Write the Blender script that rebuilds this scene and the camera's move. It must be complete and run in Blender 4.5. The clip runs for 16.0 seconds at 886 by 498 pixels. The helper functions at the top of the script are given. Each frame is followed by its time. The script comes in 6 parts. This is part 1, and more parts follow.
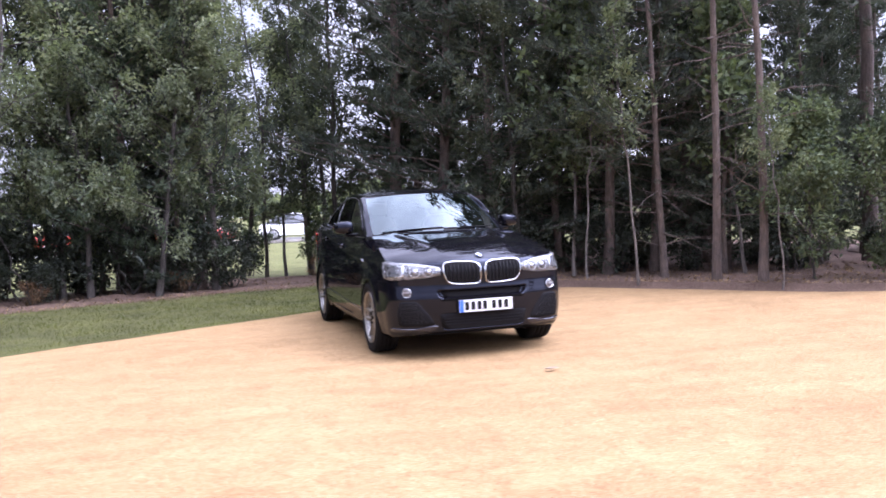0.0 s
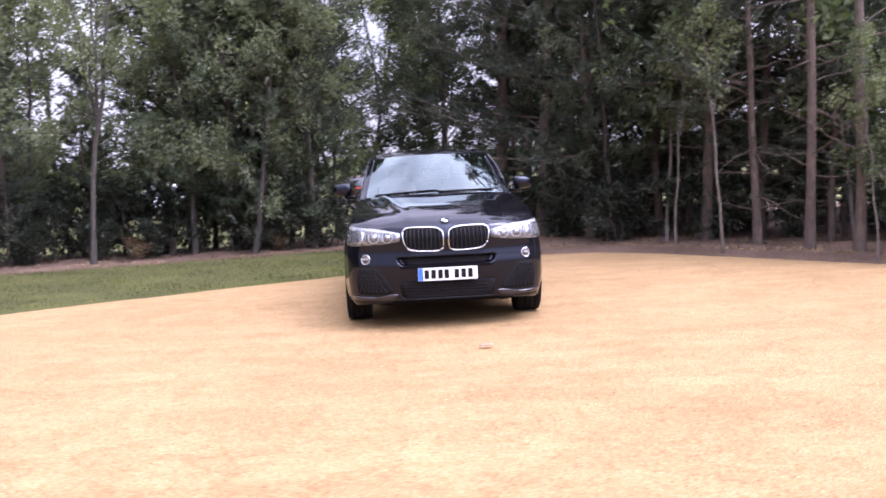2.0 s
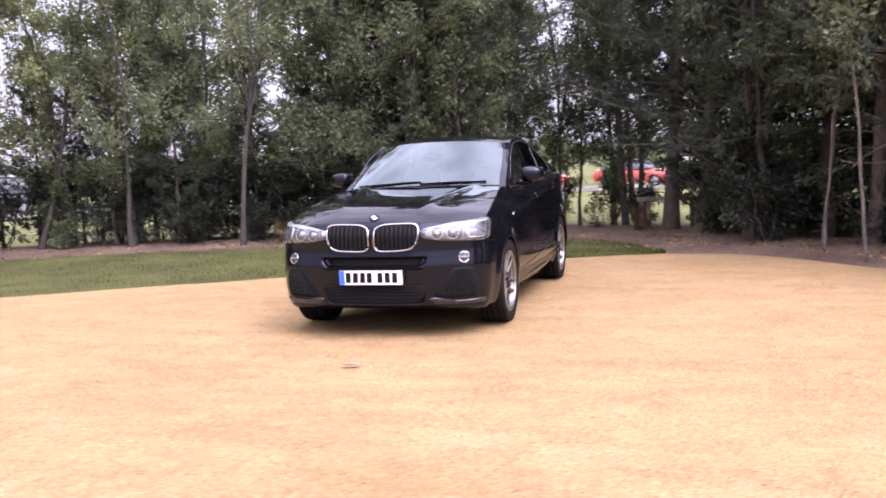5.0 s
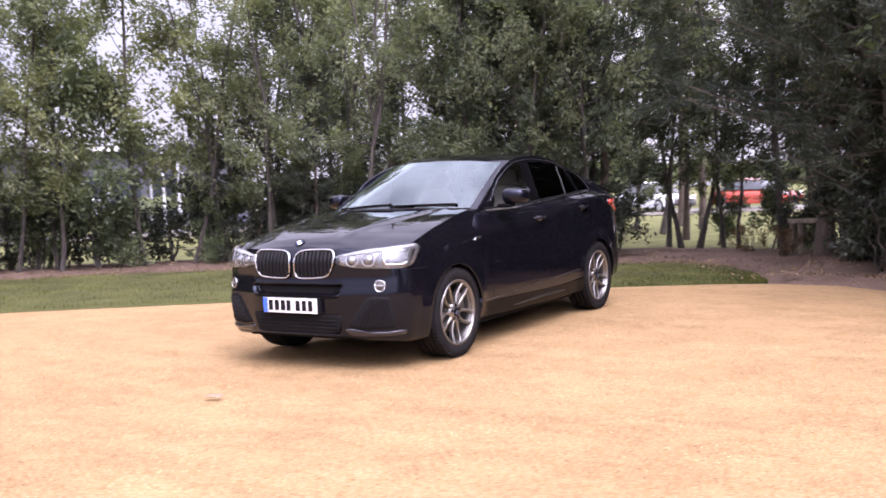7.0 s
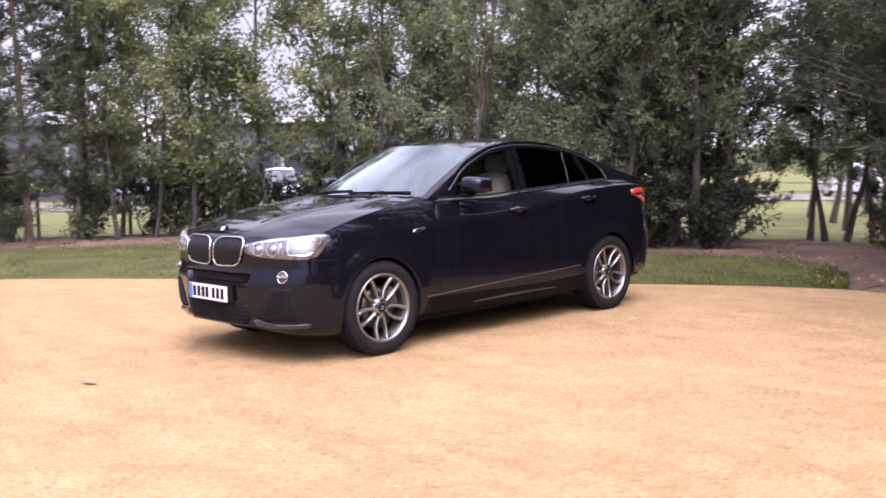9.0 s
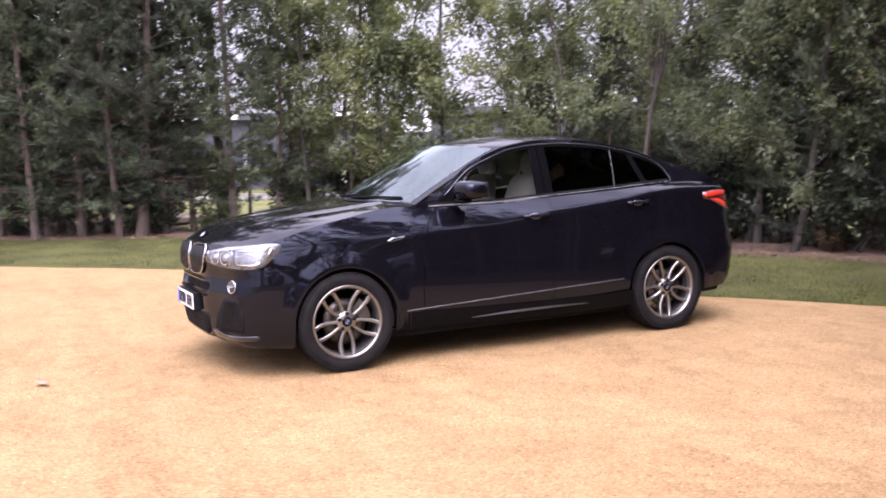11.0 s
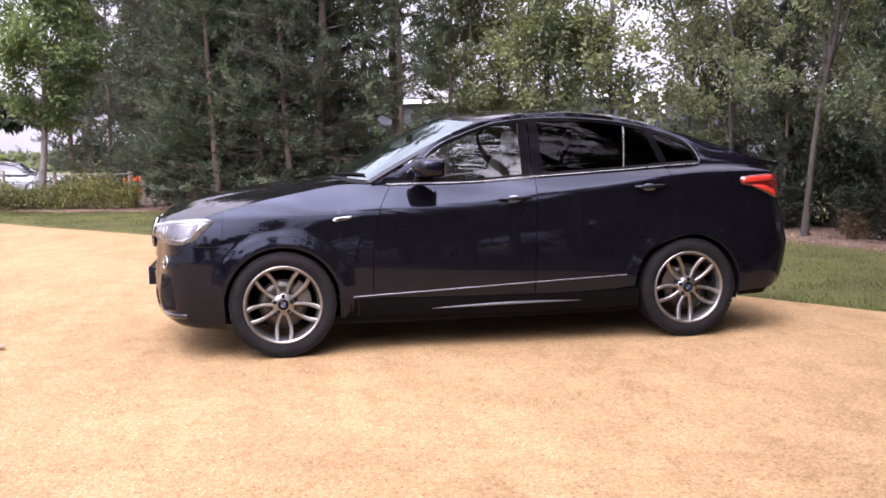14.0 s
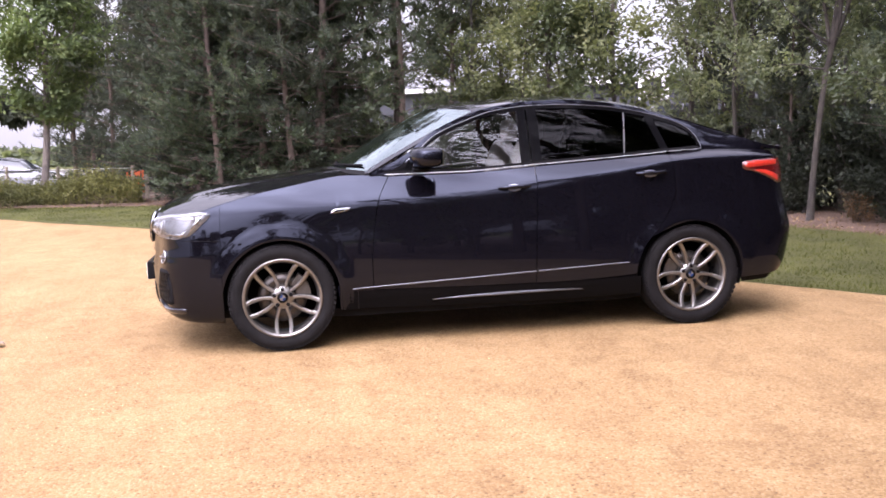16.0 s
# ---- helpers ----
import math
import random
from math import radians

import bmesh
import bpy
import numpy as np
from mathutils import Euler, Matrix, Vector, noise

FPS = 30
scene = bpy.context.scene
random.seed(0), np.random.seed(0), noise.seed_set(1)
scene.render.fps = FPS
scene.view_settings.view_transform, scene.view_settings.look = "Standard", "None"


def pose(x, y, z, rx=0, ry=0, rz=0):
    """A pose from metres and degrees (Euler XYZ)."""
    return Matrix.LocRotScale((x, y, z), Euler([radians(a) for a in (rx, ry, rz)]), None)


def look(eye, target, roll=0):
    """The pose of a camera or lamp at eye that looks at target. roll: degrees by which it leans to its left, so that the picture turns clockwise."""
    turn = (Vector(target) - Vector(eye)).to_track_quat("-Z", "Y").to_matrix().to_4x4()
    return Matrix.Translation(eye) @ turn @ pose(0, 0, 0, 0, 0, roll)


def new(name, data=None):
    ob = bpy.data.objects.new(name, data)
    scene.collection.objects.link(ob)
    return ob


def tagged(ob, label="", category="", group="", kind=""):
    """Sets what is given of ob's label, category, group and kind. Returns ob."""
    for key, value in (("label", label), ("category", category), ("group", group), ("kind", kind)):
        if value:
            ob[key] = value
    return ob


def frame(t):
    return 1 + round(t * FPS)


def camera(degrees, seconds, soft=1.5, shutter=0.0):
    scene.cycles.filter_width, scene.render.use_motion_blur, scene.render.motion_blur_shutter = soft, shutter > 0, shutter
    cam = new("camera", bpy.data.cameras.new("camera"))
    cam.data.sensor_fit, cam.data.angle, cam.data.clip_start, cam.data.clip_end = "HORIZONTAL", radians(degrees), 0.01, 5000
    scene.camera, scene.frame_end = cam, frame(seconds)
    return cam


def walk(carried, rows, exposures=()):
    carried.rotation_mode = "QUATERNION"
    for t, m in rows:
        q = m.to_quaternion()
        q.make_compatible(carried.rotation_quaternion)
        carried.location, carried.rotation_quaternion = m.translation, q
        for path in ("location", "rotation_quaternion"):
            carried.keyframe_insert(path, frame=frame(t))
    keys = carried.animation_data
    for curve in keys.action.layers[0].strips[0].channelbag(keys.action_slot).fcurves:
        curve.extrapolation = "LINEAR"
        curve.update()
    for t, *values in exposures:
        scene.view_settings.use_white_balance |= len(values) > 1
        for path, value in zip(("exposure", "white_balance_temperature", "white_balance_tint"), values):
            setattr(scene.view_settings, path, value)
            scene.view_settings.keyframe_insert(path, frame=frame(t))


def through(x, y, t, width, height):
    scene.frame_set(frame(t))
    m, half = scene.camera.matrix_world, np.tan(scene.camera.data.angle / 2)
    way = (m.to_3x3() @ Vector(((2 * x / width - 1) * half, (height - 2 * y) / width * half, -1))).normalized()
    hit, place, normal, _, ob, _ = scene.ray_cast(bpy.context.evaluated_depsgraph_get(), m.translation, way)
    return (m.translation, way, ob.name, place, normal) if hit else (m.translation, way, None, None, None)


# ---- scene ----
PATH = [
    (0, (-2.857, -10.598, 1.386), (-2.287, -8.684, 1.299), -2.6),
    (0.5, (-2.305, -10.627, 1.345), (-1.791, -8.696, 1.256), -2.4),
    (1, (-1.712, -10.652, 1.334), (-1.309, -8.696, 1.218), -2.9),
    (1.5, (-1.089, -10.676, 1.34), (-0.836, -8.695, 1.226), -3.0),
    (2, (-0.515, -10.52, 1.335), (-0.398, -8.53, 1.178), -2.6),
    (2.5, (0.118, -10.396, 1.324), (0.087, -8.403, 1.166), -2.2),
    (3, (0.696, -10.135, 1.288), (0.54, -8.153, 1.076), -1.2),
    (3.5, (1.259, -10.047, 1.305), (1.002, -8.072, 1.134), -2.0),
    (4, (1.808, -9.821, 1.296), (1.382, -7.873, 1.14), -2.3),
    (4.2, (1.898, -9.724, 1.311), (1.476, -7.776, 1.151), -1.5),
    (6.3, (4.096, -8.149, 1.254), (3.183, -6.377, 1.101), -2.0),
    (6.5, (4.277, -8.014, 1.252), (3.317, -6.265, 1.116), -1.1),
    (7, (4.691, -7.656, 1.252), (3.634, -5.962, 1.137), -2.2),
    (7.5, (5.072, -7.275, 1.265), (3.925, -5.642, 1.123), -2.2),
    (8, (5.38, -6.816, 1.289), (4.148, -5.25, 1.113), -1.0),
    (8.2, (5.531, -6.647, 1.291), (4.259, -5.113, 1.125), -1.1),
    (10.3, (6.818, -4.506, 1.376), (5.156, -3.409, 1.194), -0.1),
    (10.5, (6.863, -4.279, 1.38), (5.163, -3.239, 1.208), -0.3),
    (11, (6.975, -3.704, 1.413), (5.194, -2.812, 1.233), -1.1),
    (11.5, (6.951, -3.18, 1.387), (5.126, -2.388, 1.184), -1.3),
    (12, (7.012, -2.697, 1.372), (5.147, -2.001, 1.176), -1.8),
    (12.5, (7.04, -2.275, 1.363), (5.155, -1.643, 1.153), -1.5),
    (13, (7.01, -1.915, 1.346), (5.089, -1.4, 1.135), -1.3),
    (13.5, (7.067, -1.63, 1.345), (5.119, -1.232, 1.133), -1.1),
    (14, (7.061, -1.496, 1.329), (5.106, -1.133, 1.122), -0.3),
    (14.5, (7.064, -1.462, 1.329), (5.11, -1.095, 1.113), -1.1),
    (15, (7.027, -1.454, 1.326), (5.072, -1.096, 1.105), -1.0),
    (15.5, (7.033, -1.454, 1.33), (5.08, -1.089, 1.099), -0.8),
    (16, (7.018, -1.446, 1.328), (5.062, -1.096, 1.099), -1.2),
]
cam = camera(50.2, 16.0, 1.7, 0.8)
EXPOSURES = [(0, 0.0, 5800, 35), (3.5, -0.07, 6250, 40), (7.0, -0.12, 6350, 40), (11.0, -0.07, 6450, 39), (16, -0.08, 6500, 36)]
walk(cam, [(t, look(eye, target, roll)) for t, eye, target, roll in PATH], EXPOSURES)


# ---- light: bright thin cloud, a weak wide sun from high on the open side ----
SUN_ELEVATION, SUN_AZIMUTH = 52.0, 118.0   # azimuth from +y, clockwise


def make_world():
    world = bpy.data.worlds.new("sky")
    scene.world = world
    world.use_nodes = True
    nt = world.node_tree
    nt.nodes.clear()
    out = nt.nodes.new("ShaderNodeOutputWorld")
    back = nt.nodes.new("ShaderNodeBackground")
    sky = nt.nodes.new("ShaderNodeTexSky")
    sky.sky_type = "NISHITA"
    sky.sun_disc = False
    sky.sun_elevation = radians(SUN_ELEVATION)
    sky.sun_rotation = radians(SUN_AZIMUTH)
    sky.air_density, sky.dust_density, sky.ozone_density = 1.0, 2.5, 1.0
    tex = nt.nodes.new("ShaderNodeTexCoord")
    clouds = nt.nodes.new("ShaderNodeTexNoise")
    clouds.inputs["Scale"].default_value = 2.6
    clouds.inputs["Detail"].default_value = 7.0
    clouds.inputs["Roughness"].default_value = 0.55
    clouds.inputs["Distortion"].default_value = 0.5
    ramp = nt.nodes.new("ShaderNodeValToRGB")
    ramp.color_ramp.elements[0].position, ramp.color_ramp.elements[1].position = 0.33, 0.62
    ramp.color_ramp.elements[0].color = (0.45, 0.45, 0.45, 1)
    mix = nt.nodes.new("ShaderNodeMix")
    mix.data_type = "RGBA"
    # thin overcast: brighter overhead than at the horizon
    split = nt.nodes.new("ShaderNodeSeparateXYZ")
    slope = nt.nodes.new("ShaderNodeMath")
    slope.operation = "MULTIPLY_ADD"
    slope.inputs[1].default_value, slope.inputs[2].default_value = 0.82, 0.25
    height = nt.nodes.new("ShaderNodeMath")
    height.operation = "MAXIMUM"
    height.inputs[1].default_value = 0.0
    veil = nt.nodes.new("ShaderNodeVectorMath")
    veil.operation = "SCALE"
    veil.inputs[0].default_value = (35.0, 38.0, 40.8)
    nt.links.new(tex.outputs["Generated"], split.inputs["Vector"])
    nt.links.new(split.outputs["Z"], height.inputs[0])
    nt.links.new(height.outputs["Value"], slope.inputs[0])
    # and brighter all round the veiled sun
    toward = nt.nodes.new("ShaderNodeVectorMath")
    toward.operation = "DOT_PRODUCT"
    e, a = radians(SUN_ELEVATION), radians(SUN_AZIMUTH)
    toward.inputs[1].default_value = (math.sin(a) * math.cos(e), math.cos(a) * math.cos(e), math.sin(e))
    nt.links.new(tex.outputs["Generated"], toward.inputs[0])
    steps = []
    for operation, value in (("MAXIMUM", 0.0), ("POWER", 5.0), ("MULTIPLY_ADD", 4.6)):
        step = nt.nodes.new("ShaderNodeMath")
        step.operation = operation
        step.inputs[1].default_value = value
        steps.append(step)
    steps[2].inputs[2].default_value = 1.0
    nt.links.new(toward.outputs["Value"], steps[0].inputs[0])
    nt.links.new(steps[0].outputs["Value"], steps[1].inputs[0])
    nt.links.new(steps[1].outputs["Value"], steps[2].inputs[0])
    glow = nt.nodes.new("ShaderNodeMath")
    glow.operation = "MULTIPLY"
    nt.links.new(slope.outputs["Value"], glow.inputs[0])
    nt.links.new(steps[2].outputs["Value"], glow.inputs[1])
    nt.links.new(glow.outputs["Value"], veil.inputs["Scale"])
    nt.links.new(veil.outputs["Vector"], mix.inputs["B"])
    nt.links.new(tex.outputs["Generated"], clouds.inputs["Vector"])
    nt.links.new(clouds.outputs["Fac"], ramp.inputs["Fac"])
    nt.links.new(ramp.outputs["Color"], mix.inputs["Factor"])
    nt.links.new(sky.outputs["Color"], mix.inputs["A"])
    nt.links.new(mix.outputs["Result"], back.inputs["Color"])
    back.inputs["Strength"].default_value = 0.108
    nt.links.new(back.outputs["Background"], out.inputs["Surface"])


make_world()
sun_data = bpy.data.lights.new("sun", "SUN")
sun_data.energy, sun_data.angle, sun_data.color = 1.05, radians(14), (1.0, 0.95, 0.87)
sun = new("sun", sun_data)
_e, _a = radians(SUN_ELEVATION), radians(SUN_AZIMUTH)
sun.matrix_world = look((30 * math.sin(_a) * math.cos(_e), 30 * math.cos(_a) * math.cos(_e), 30 * math.sin(_e)), (0, 0, 0))


# ---- materials ----
class Nodes:
    """A small wrapper that makes node materials short to write."""

    def __init__(self, name):
        self.mat = bpy.data.materials.new(name)
        self.mat.use_nodes = True
        self.nt = self.mat.node_tree
        self.bsdf = self.nt.nodes["Principled BSDF"]
        self.out = self.nt.nodes["Material Output"]
        self.coord = self.node("ShaderNodeTexCoord")

    def node(self, kind, **values):
        n = self.nt.nodes.new(kind)
        for key, value in values.items():
            n.inputs[key.replace("_", " ")].default_value = value
        return n

    def link(self, a, b):
        self.nt.links.new(a, b)

    def noise(self, scale, detail=4.0, rough=0.55, vector=None):
        n = self.node("ShaderNodeTexNoise", Scale=scale, Detail=detail, Roughness=rough)
        self.link(vector or self.coord.outputs["Object"], n.inputs["Vector"])
        return n.outputs["Fac"]

    def voronoi(self, scale, what="Distance"):
        n = self.node("ShaderNodeTexVoronoi", Scale=scale)
        self.link(self.coord.outputs["Object"], n.inputs["Vector"])
        return n.outputs[what]

    def ramp(self, fac, stops):
        n = self.nt.nodes.new("ShaderNodeValToRGB")
        els = n.color_ramp.elements
        while len(els) < len(stops):
            els.new(0.5)
        for el, (p, c) in zip(els, stops):
            el.position, el.color = p, (*c, 1) if len(c) == 3 else c
        self.link(fac, n.inputs["Fac"])
        return n.outputs["Color"]

    def mix(self, fac, a, b, blend="MIX"):
        n = self.nt.nodes.new("ShaderNodeMix")
        n.data_type, n.blend_type = "RGBA", blend
        for sock, v in (("Factor", fac), ("A", a), ("B", b)):
            if isinstance(v, (int, float)):
                n.inputs[sock].default_value = v
            elif isinstance(v, tuple):
                n.inputs[sock].default_value = (*v, 1)
            else:
                self.link(v, n.inputs[sock])
        return n.outputs["Result"]

    def math(self, op, a, b=0.0):
        n = self.nt.nodes.new("ShaderNodeMath")
        n.operation = op
        for i, v in enumerate((a, b)):
            if isinstance(v, (int, float)):
                n.inputs[i].default_value = v
            else:
                self.link(v, n.inputs[i])
        return n.outputs["Value"]

    def bump(self, height, strength=0.3, distance=0.01):
        n = self.node("ShaderNodeBump", Strength=strength, Distance=distance)
        self.link(height, n.inputs["Height"])
        self.link(n.outputs["Normal"], self.bsdf.inputs["Normal"])

    def set(self, **values):
        for key, v in values.items():
            sock = self.bsdf.inputs[key.replace("_", " ")]
            if isinstance(v, (int, float)):
                sock.default_value = v
            elif isinstance(v, tuple):
                sock.default_value = (*v, 1)
            else:
                self.link(v, sock)
        return self


def plain(name, colour, rough=0.5, metal=0.0, coat=0.0, wear=0.12, scale=30.0, shine=0.5):
    """Paint, plastic, rubber or metal with a slight unevenness of tone and gloss."""
    n = Nodes(name)
    dark = tuple(c * (1 - wear) for c in colour)
    light = tuple(min(1.0, c * (1 + wear)) for c in colour)
    n.set(Base_Color=n.ramp(n.noise(scale), [(0.3, dark), (0.7, light)]), Metallic=metal, Coat_Weight=coat, Coat_Roughness=0.03, Specular_IOR_Level=shine)
    n.set(Roughness=n.math("MULTIPLY_ADD", n.noise(scale * 0.3), rough * 0.4))
    n.nt.nodes[-1].inputs[2].default_value = rough * 0.8
    return n.mat


def make_gravel():
    n = Nodes("gravel")
    stones = n.voronoi(95.0, "Color")
    grain = n.nt.nodes.new("ShaderNodeSeparateColor")
    n.link(stones, grain.inputs["Color"])
    col = n.ramp(grain.outputs["Red"], [(0.0, (0.216, 0.134, 0.060)), (0.3, (0.263, 0.166, 0.074)), (0.65, (0.293, 0.189, 0.088)), (1.0, (0.347, 0.243, 0.127))])
    broad = n.ramp(n.noise(0.55, 5.0), [(0.3, (0.88, 0.86, 0.83)), (0.72, (1.05, 1.05, 1.05))])
    mid = n.ramp(n.noise(3.4, 6.0, 0.65), [(0.34, (0.88, 0.87, 0.86)), (0.62, (1.0, 1.0, 1.0))])
    col = n.mix(1.0, col, broad, "MULTIPLY")
    col = n.mix(1.0, col, mid, "MULTIPLY")
    # raked streaks: drawn out along one way
    drawn = n.node("ShaderNodeMapping", Scale=(0.9, 3.6, 1.0))
    drawn.inputs["Rotation"].default_value = (0.0, 0.0, radians(62))
    n.link(n.coord.outputs["Object"], drawn.inputs["Vector"])
    streak = n.ramp(n.noise(0.8, 6.0, 0.62, drawn.outputs["Vector"]), [(0.40, (0.90, 0.885, 0.87)), (0.56, (1.0, 1.0, 1.0)), (0.68, (1.05, 1.06, 1.08))])
    col = n.mix(1.0, col, streak, "MULTIPLY")
    pits = n.ramp(n.voronoi(27.0), [(0.16, (0.0, 0.0, 0.0)), (0.26, (1.0, 1.0, 1.0))])
    patch = n.ramp(n.noise(2.3, 6.0, 0.7), [(0.34, (1.0, 1.0, 1.0)), (0.52, (0.0, 0.0, 0.0))])
    open_gap = n.mix(1.0, pits, patch, "LIGHTEN")
    col = n.mix(1.0, col, n.ramp(open_gap, [(0.0, (0.60, 0.56, 0.52)), (0.8, (1.0, 1.0, 1.0))]), "MULTIPLY")
    warp = n.noise(1.7, 5.0, 0.6)
    scuff = n.math("ABSOLUTE", n.math("SUBTRACT", warp, 0.5))
    col = n.mix(1.0, col, n.ramp(scuff, [(0.0, (0.88, 0.865, 0.85)), (0.035, (1.0, 1.0, 1.0))]), "MULTIPLY")
    n.set(Base_Color=col, Roughness=0.93, Specular_IOR_Level=0.25)
    h = n.math("ADD", n.math("MULTIPLY", n.voronoi(95.0), -0.4), n.math("MULTIPLY", n.noise(9.0, 6.0, 0.7), 1.2))
    n.bump(h, 0.6, 0.012)
    return n.mat


def make_earth(name, stops, fine=60.0, rough=0.95):
    n = Nodes(name)
    col = n.ramp(n.noise(fine, 6.0, 0.7), stops)
    broad = n.ramp(n.noise(1.1, 5.0), [(0.3, (0.62, 0.6, 0.58)), (0.7, (1.1, 1.08, 1.05))])
    n.set(Base_Color=n.mix(1.0, col, broad, "MULTIPLY"), Roughness=rough, Specular_IOR_Level=0.2)
    n.bump(n.math("ADD", n.noise(fine * 0.5, 6.0, 0.7), n.noise(7.0, 4.0)), 0.8, 0.03)
    return n.mat


def make_leaf(name, low, high, rough=0.5, through=0.24):
    """Leaves: each one its own tone, with light coming through."""
    n = Nodes(name)
    geo = n.node("ShaderNodeNewGeometry")
    between = lambda f: tuple(a + (b - a) * f for a, b in zip(low, high))
    tone = n.ramp(geo.outputs["Random Per Island"], [(0.0, between(0.15)), (0.6, between(0.5)), (1.0, between(0.85))])
    patch = n.ramp(n.noise(1.1, 3.0), [(0.36, (0.58, 0.62, 0.58)), (0.64, (1.30, 1.27, 1.12))])
    tone = n.mix(1.0, tone, patch, "MULTIPLY")
    n.set(Base_Color=tone, Roughness=rough, Specular_IOR_Level=0.18)
    lucent = n.node("ShaderNodeBsdfTranslucent")
    n.link(n.mix(1.0, tone, (1.5, 1.6, 0.85), "MULTIPLY"), lucent.inputs["Color"])
    both = n.node("ShaderNodeMixShader")
    both.inputs["Fac"].default_value = through
    n.link(n.bsdf.outputs["BSDF"], both.inputs[1])
    n.link(lucent.outputs["BSDF"], both.inputs[2])
    n.link(both.outputs["Shader"], n.out.inputs["Surface"])
    return n.mat


def make_bark(name, low, high):
    n = Nodes(name)
    stretch = n.node("ShaderNodeMapping", Scale=(1.0, 1.0, 0.22))
    n.link(n.coord.outputs["Object"], stretch.inputs["Vector"])
    ridges = n.noise(38.0, 6.0, 0.7, stretch.outputs["Vector"])
    blotch = n.ramp(n.noise(3.0, 4.0), [(0.35, (0.7, 0.7, 0.72)), (0.65, (1.15, 1.12, 1.05))])
    n.set(Base_Color=n.mix(1.0, n.ramp(ridges, [(0.3, low), (0.7, high)]), blotch, "MULTIPLY"), Roughness=0.9)
    n.bump(ridges, 0.9, 0.02)
    return n.mat


GRAVEL = make_gravel()
MULCH = make_earth("mulch", [(0.25, (0.044, 0.029, 0.021)), (0.5, (0.12, 0.08, 0.06)), (0.75, (0.215, 0.156, 0.12))], 45.0)
LAWN = make_earth("lawn_soil", [(0.25, (0.036, 0.044, 0.012)), (0.5, (0.069, 0.074, 0.023)), (0.8, (0.116, 0.103, 0.042))], 70.0)
FIELD = make_earth("rough_grass", [(0.25, (0.06, 0.07, 0.025)), (0.5, (0.12, 0.13, 0.045)), (0.8, (0.22, 0.20, 0.085))], 20.0)
ASPHALT = make_earth("asphalt", [(0.3, (0.10, 0.10, 0.10)), (0.7, (0.2, 0.195, 0.19))], 90.0)
KERB = make_earth("kerb_stone", [(0.3, (0.26, 0.25, 0.23)), (0.7, (0.4, 0.38, 0.35))], 60.0)
PAVING = make_earth("pale_paving", [(0.3, (0.17, 0.13, 0.11)), (0.7, (0.27, 0.215, 0.18))], 60.0)
BLADE = make_leaf("grass_blade", (0.041, 0.056, 0.012), (0.112, 0.118, 0.033), 0.6, 0.25)
LITTER = make_leaf("leaf_litter", (0.08, 0.05, 0.03), (0.30, 0.21, 0.13), 0.8, 0.05)
LEAF_ASH = make_leaf("leaf_ash", (0.082, 0.098, 0.070), (0.215, 0.238, 0.165), 0.6, 0.44)
LEAF_LIME = make_leaf("leaf_pale", (0.074, 0.088, 0.050), (0.205, 0.222, 0.126), 0.6, 0.42)
LEAF_BROAD = make_leaf("leaf_broad", (0.044, 0.062, 0.038), (0.140, 0.170, 0.098), 0.55, 0.30)
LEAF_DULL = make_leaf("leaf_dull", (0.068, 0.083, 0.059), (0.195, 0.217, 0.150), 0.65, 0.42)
# darker copy of leaf_dull, with shade put into the leaf colour
LEAF_SHADED = make_leaf("leaf_shaded", (0.030, 0.038, 0.029), (0.088, 0.100, 0.070), 0.65, 0.28)
LEAF_PARK = make_leaf("leaf_park", (0.055, 0.085, 0.040), (0.165, 0.215, 0.105), 0.55, 0.34)
LEAF_DRY = make_leaf("leaf_dry", (0.060, 0.036, 0.020), (0.17, 0.100, 0.055))
# darkest leaves: shade under and inside the trees is put into their colour
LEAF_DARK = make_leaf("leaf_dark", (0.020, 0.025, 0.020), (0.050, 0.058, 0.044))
NEEDLE = make_leaf("pine_needle", (0.026, 0.034, 0.030), (0.088, 0.102, 0.082), 0.65, 0.24)
NEEDLE_MID = make_leaf("pine_needle_mid", (0.027, 0.039, 0.029), (0.092, 0.116, 0.080), 0.65, 0.26)
NEEDLE_SOFT = make_leaf("pine_needle_pale", (0.040, 0.054, 0.038), (0.120, 0.145, 0.096), 0.6, 0.22)
BARK_PINE = make_bark("bark_pine", (0.050, 0.037, 0.030), (0.145, 0.110, 0.090))
BARK_GREY = make_bark("bark_grey", (0.028, 0.024, 0.021), (0.080, 0.069, 0.058))
BARK_PALE = make_bark("bark_pale", (0.075, 0.064, 0.056), (0.19, 0.165, 0.145))
POST_WOOD = make_bark("post_wood", (0.10, 0.085, 0.065), (0.27, 0.23, 0.18))


# ---- helpers for meshes ----
def mesh_of(name, verts, faces, material, smooth=False):
    me = bpy.data.meshes.new(name)
    me.from_pydata([tuple(v) for v in verts], [], [tuple(f) for f in faces])
    me.materials.append(material)
    if smooth:
        me.polygons.foreach_set("use_smooth", [True] * len(me.polygons))
    me.update()
    return me


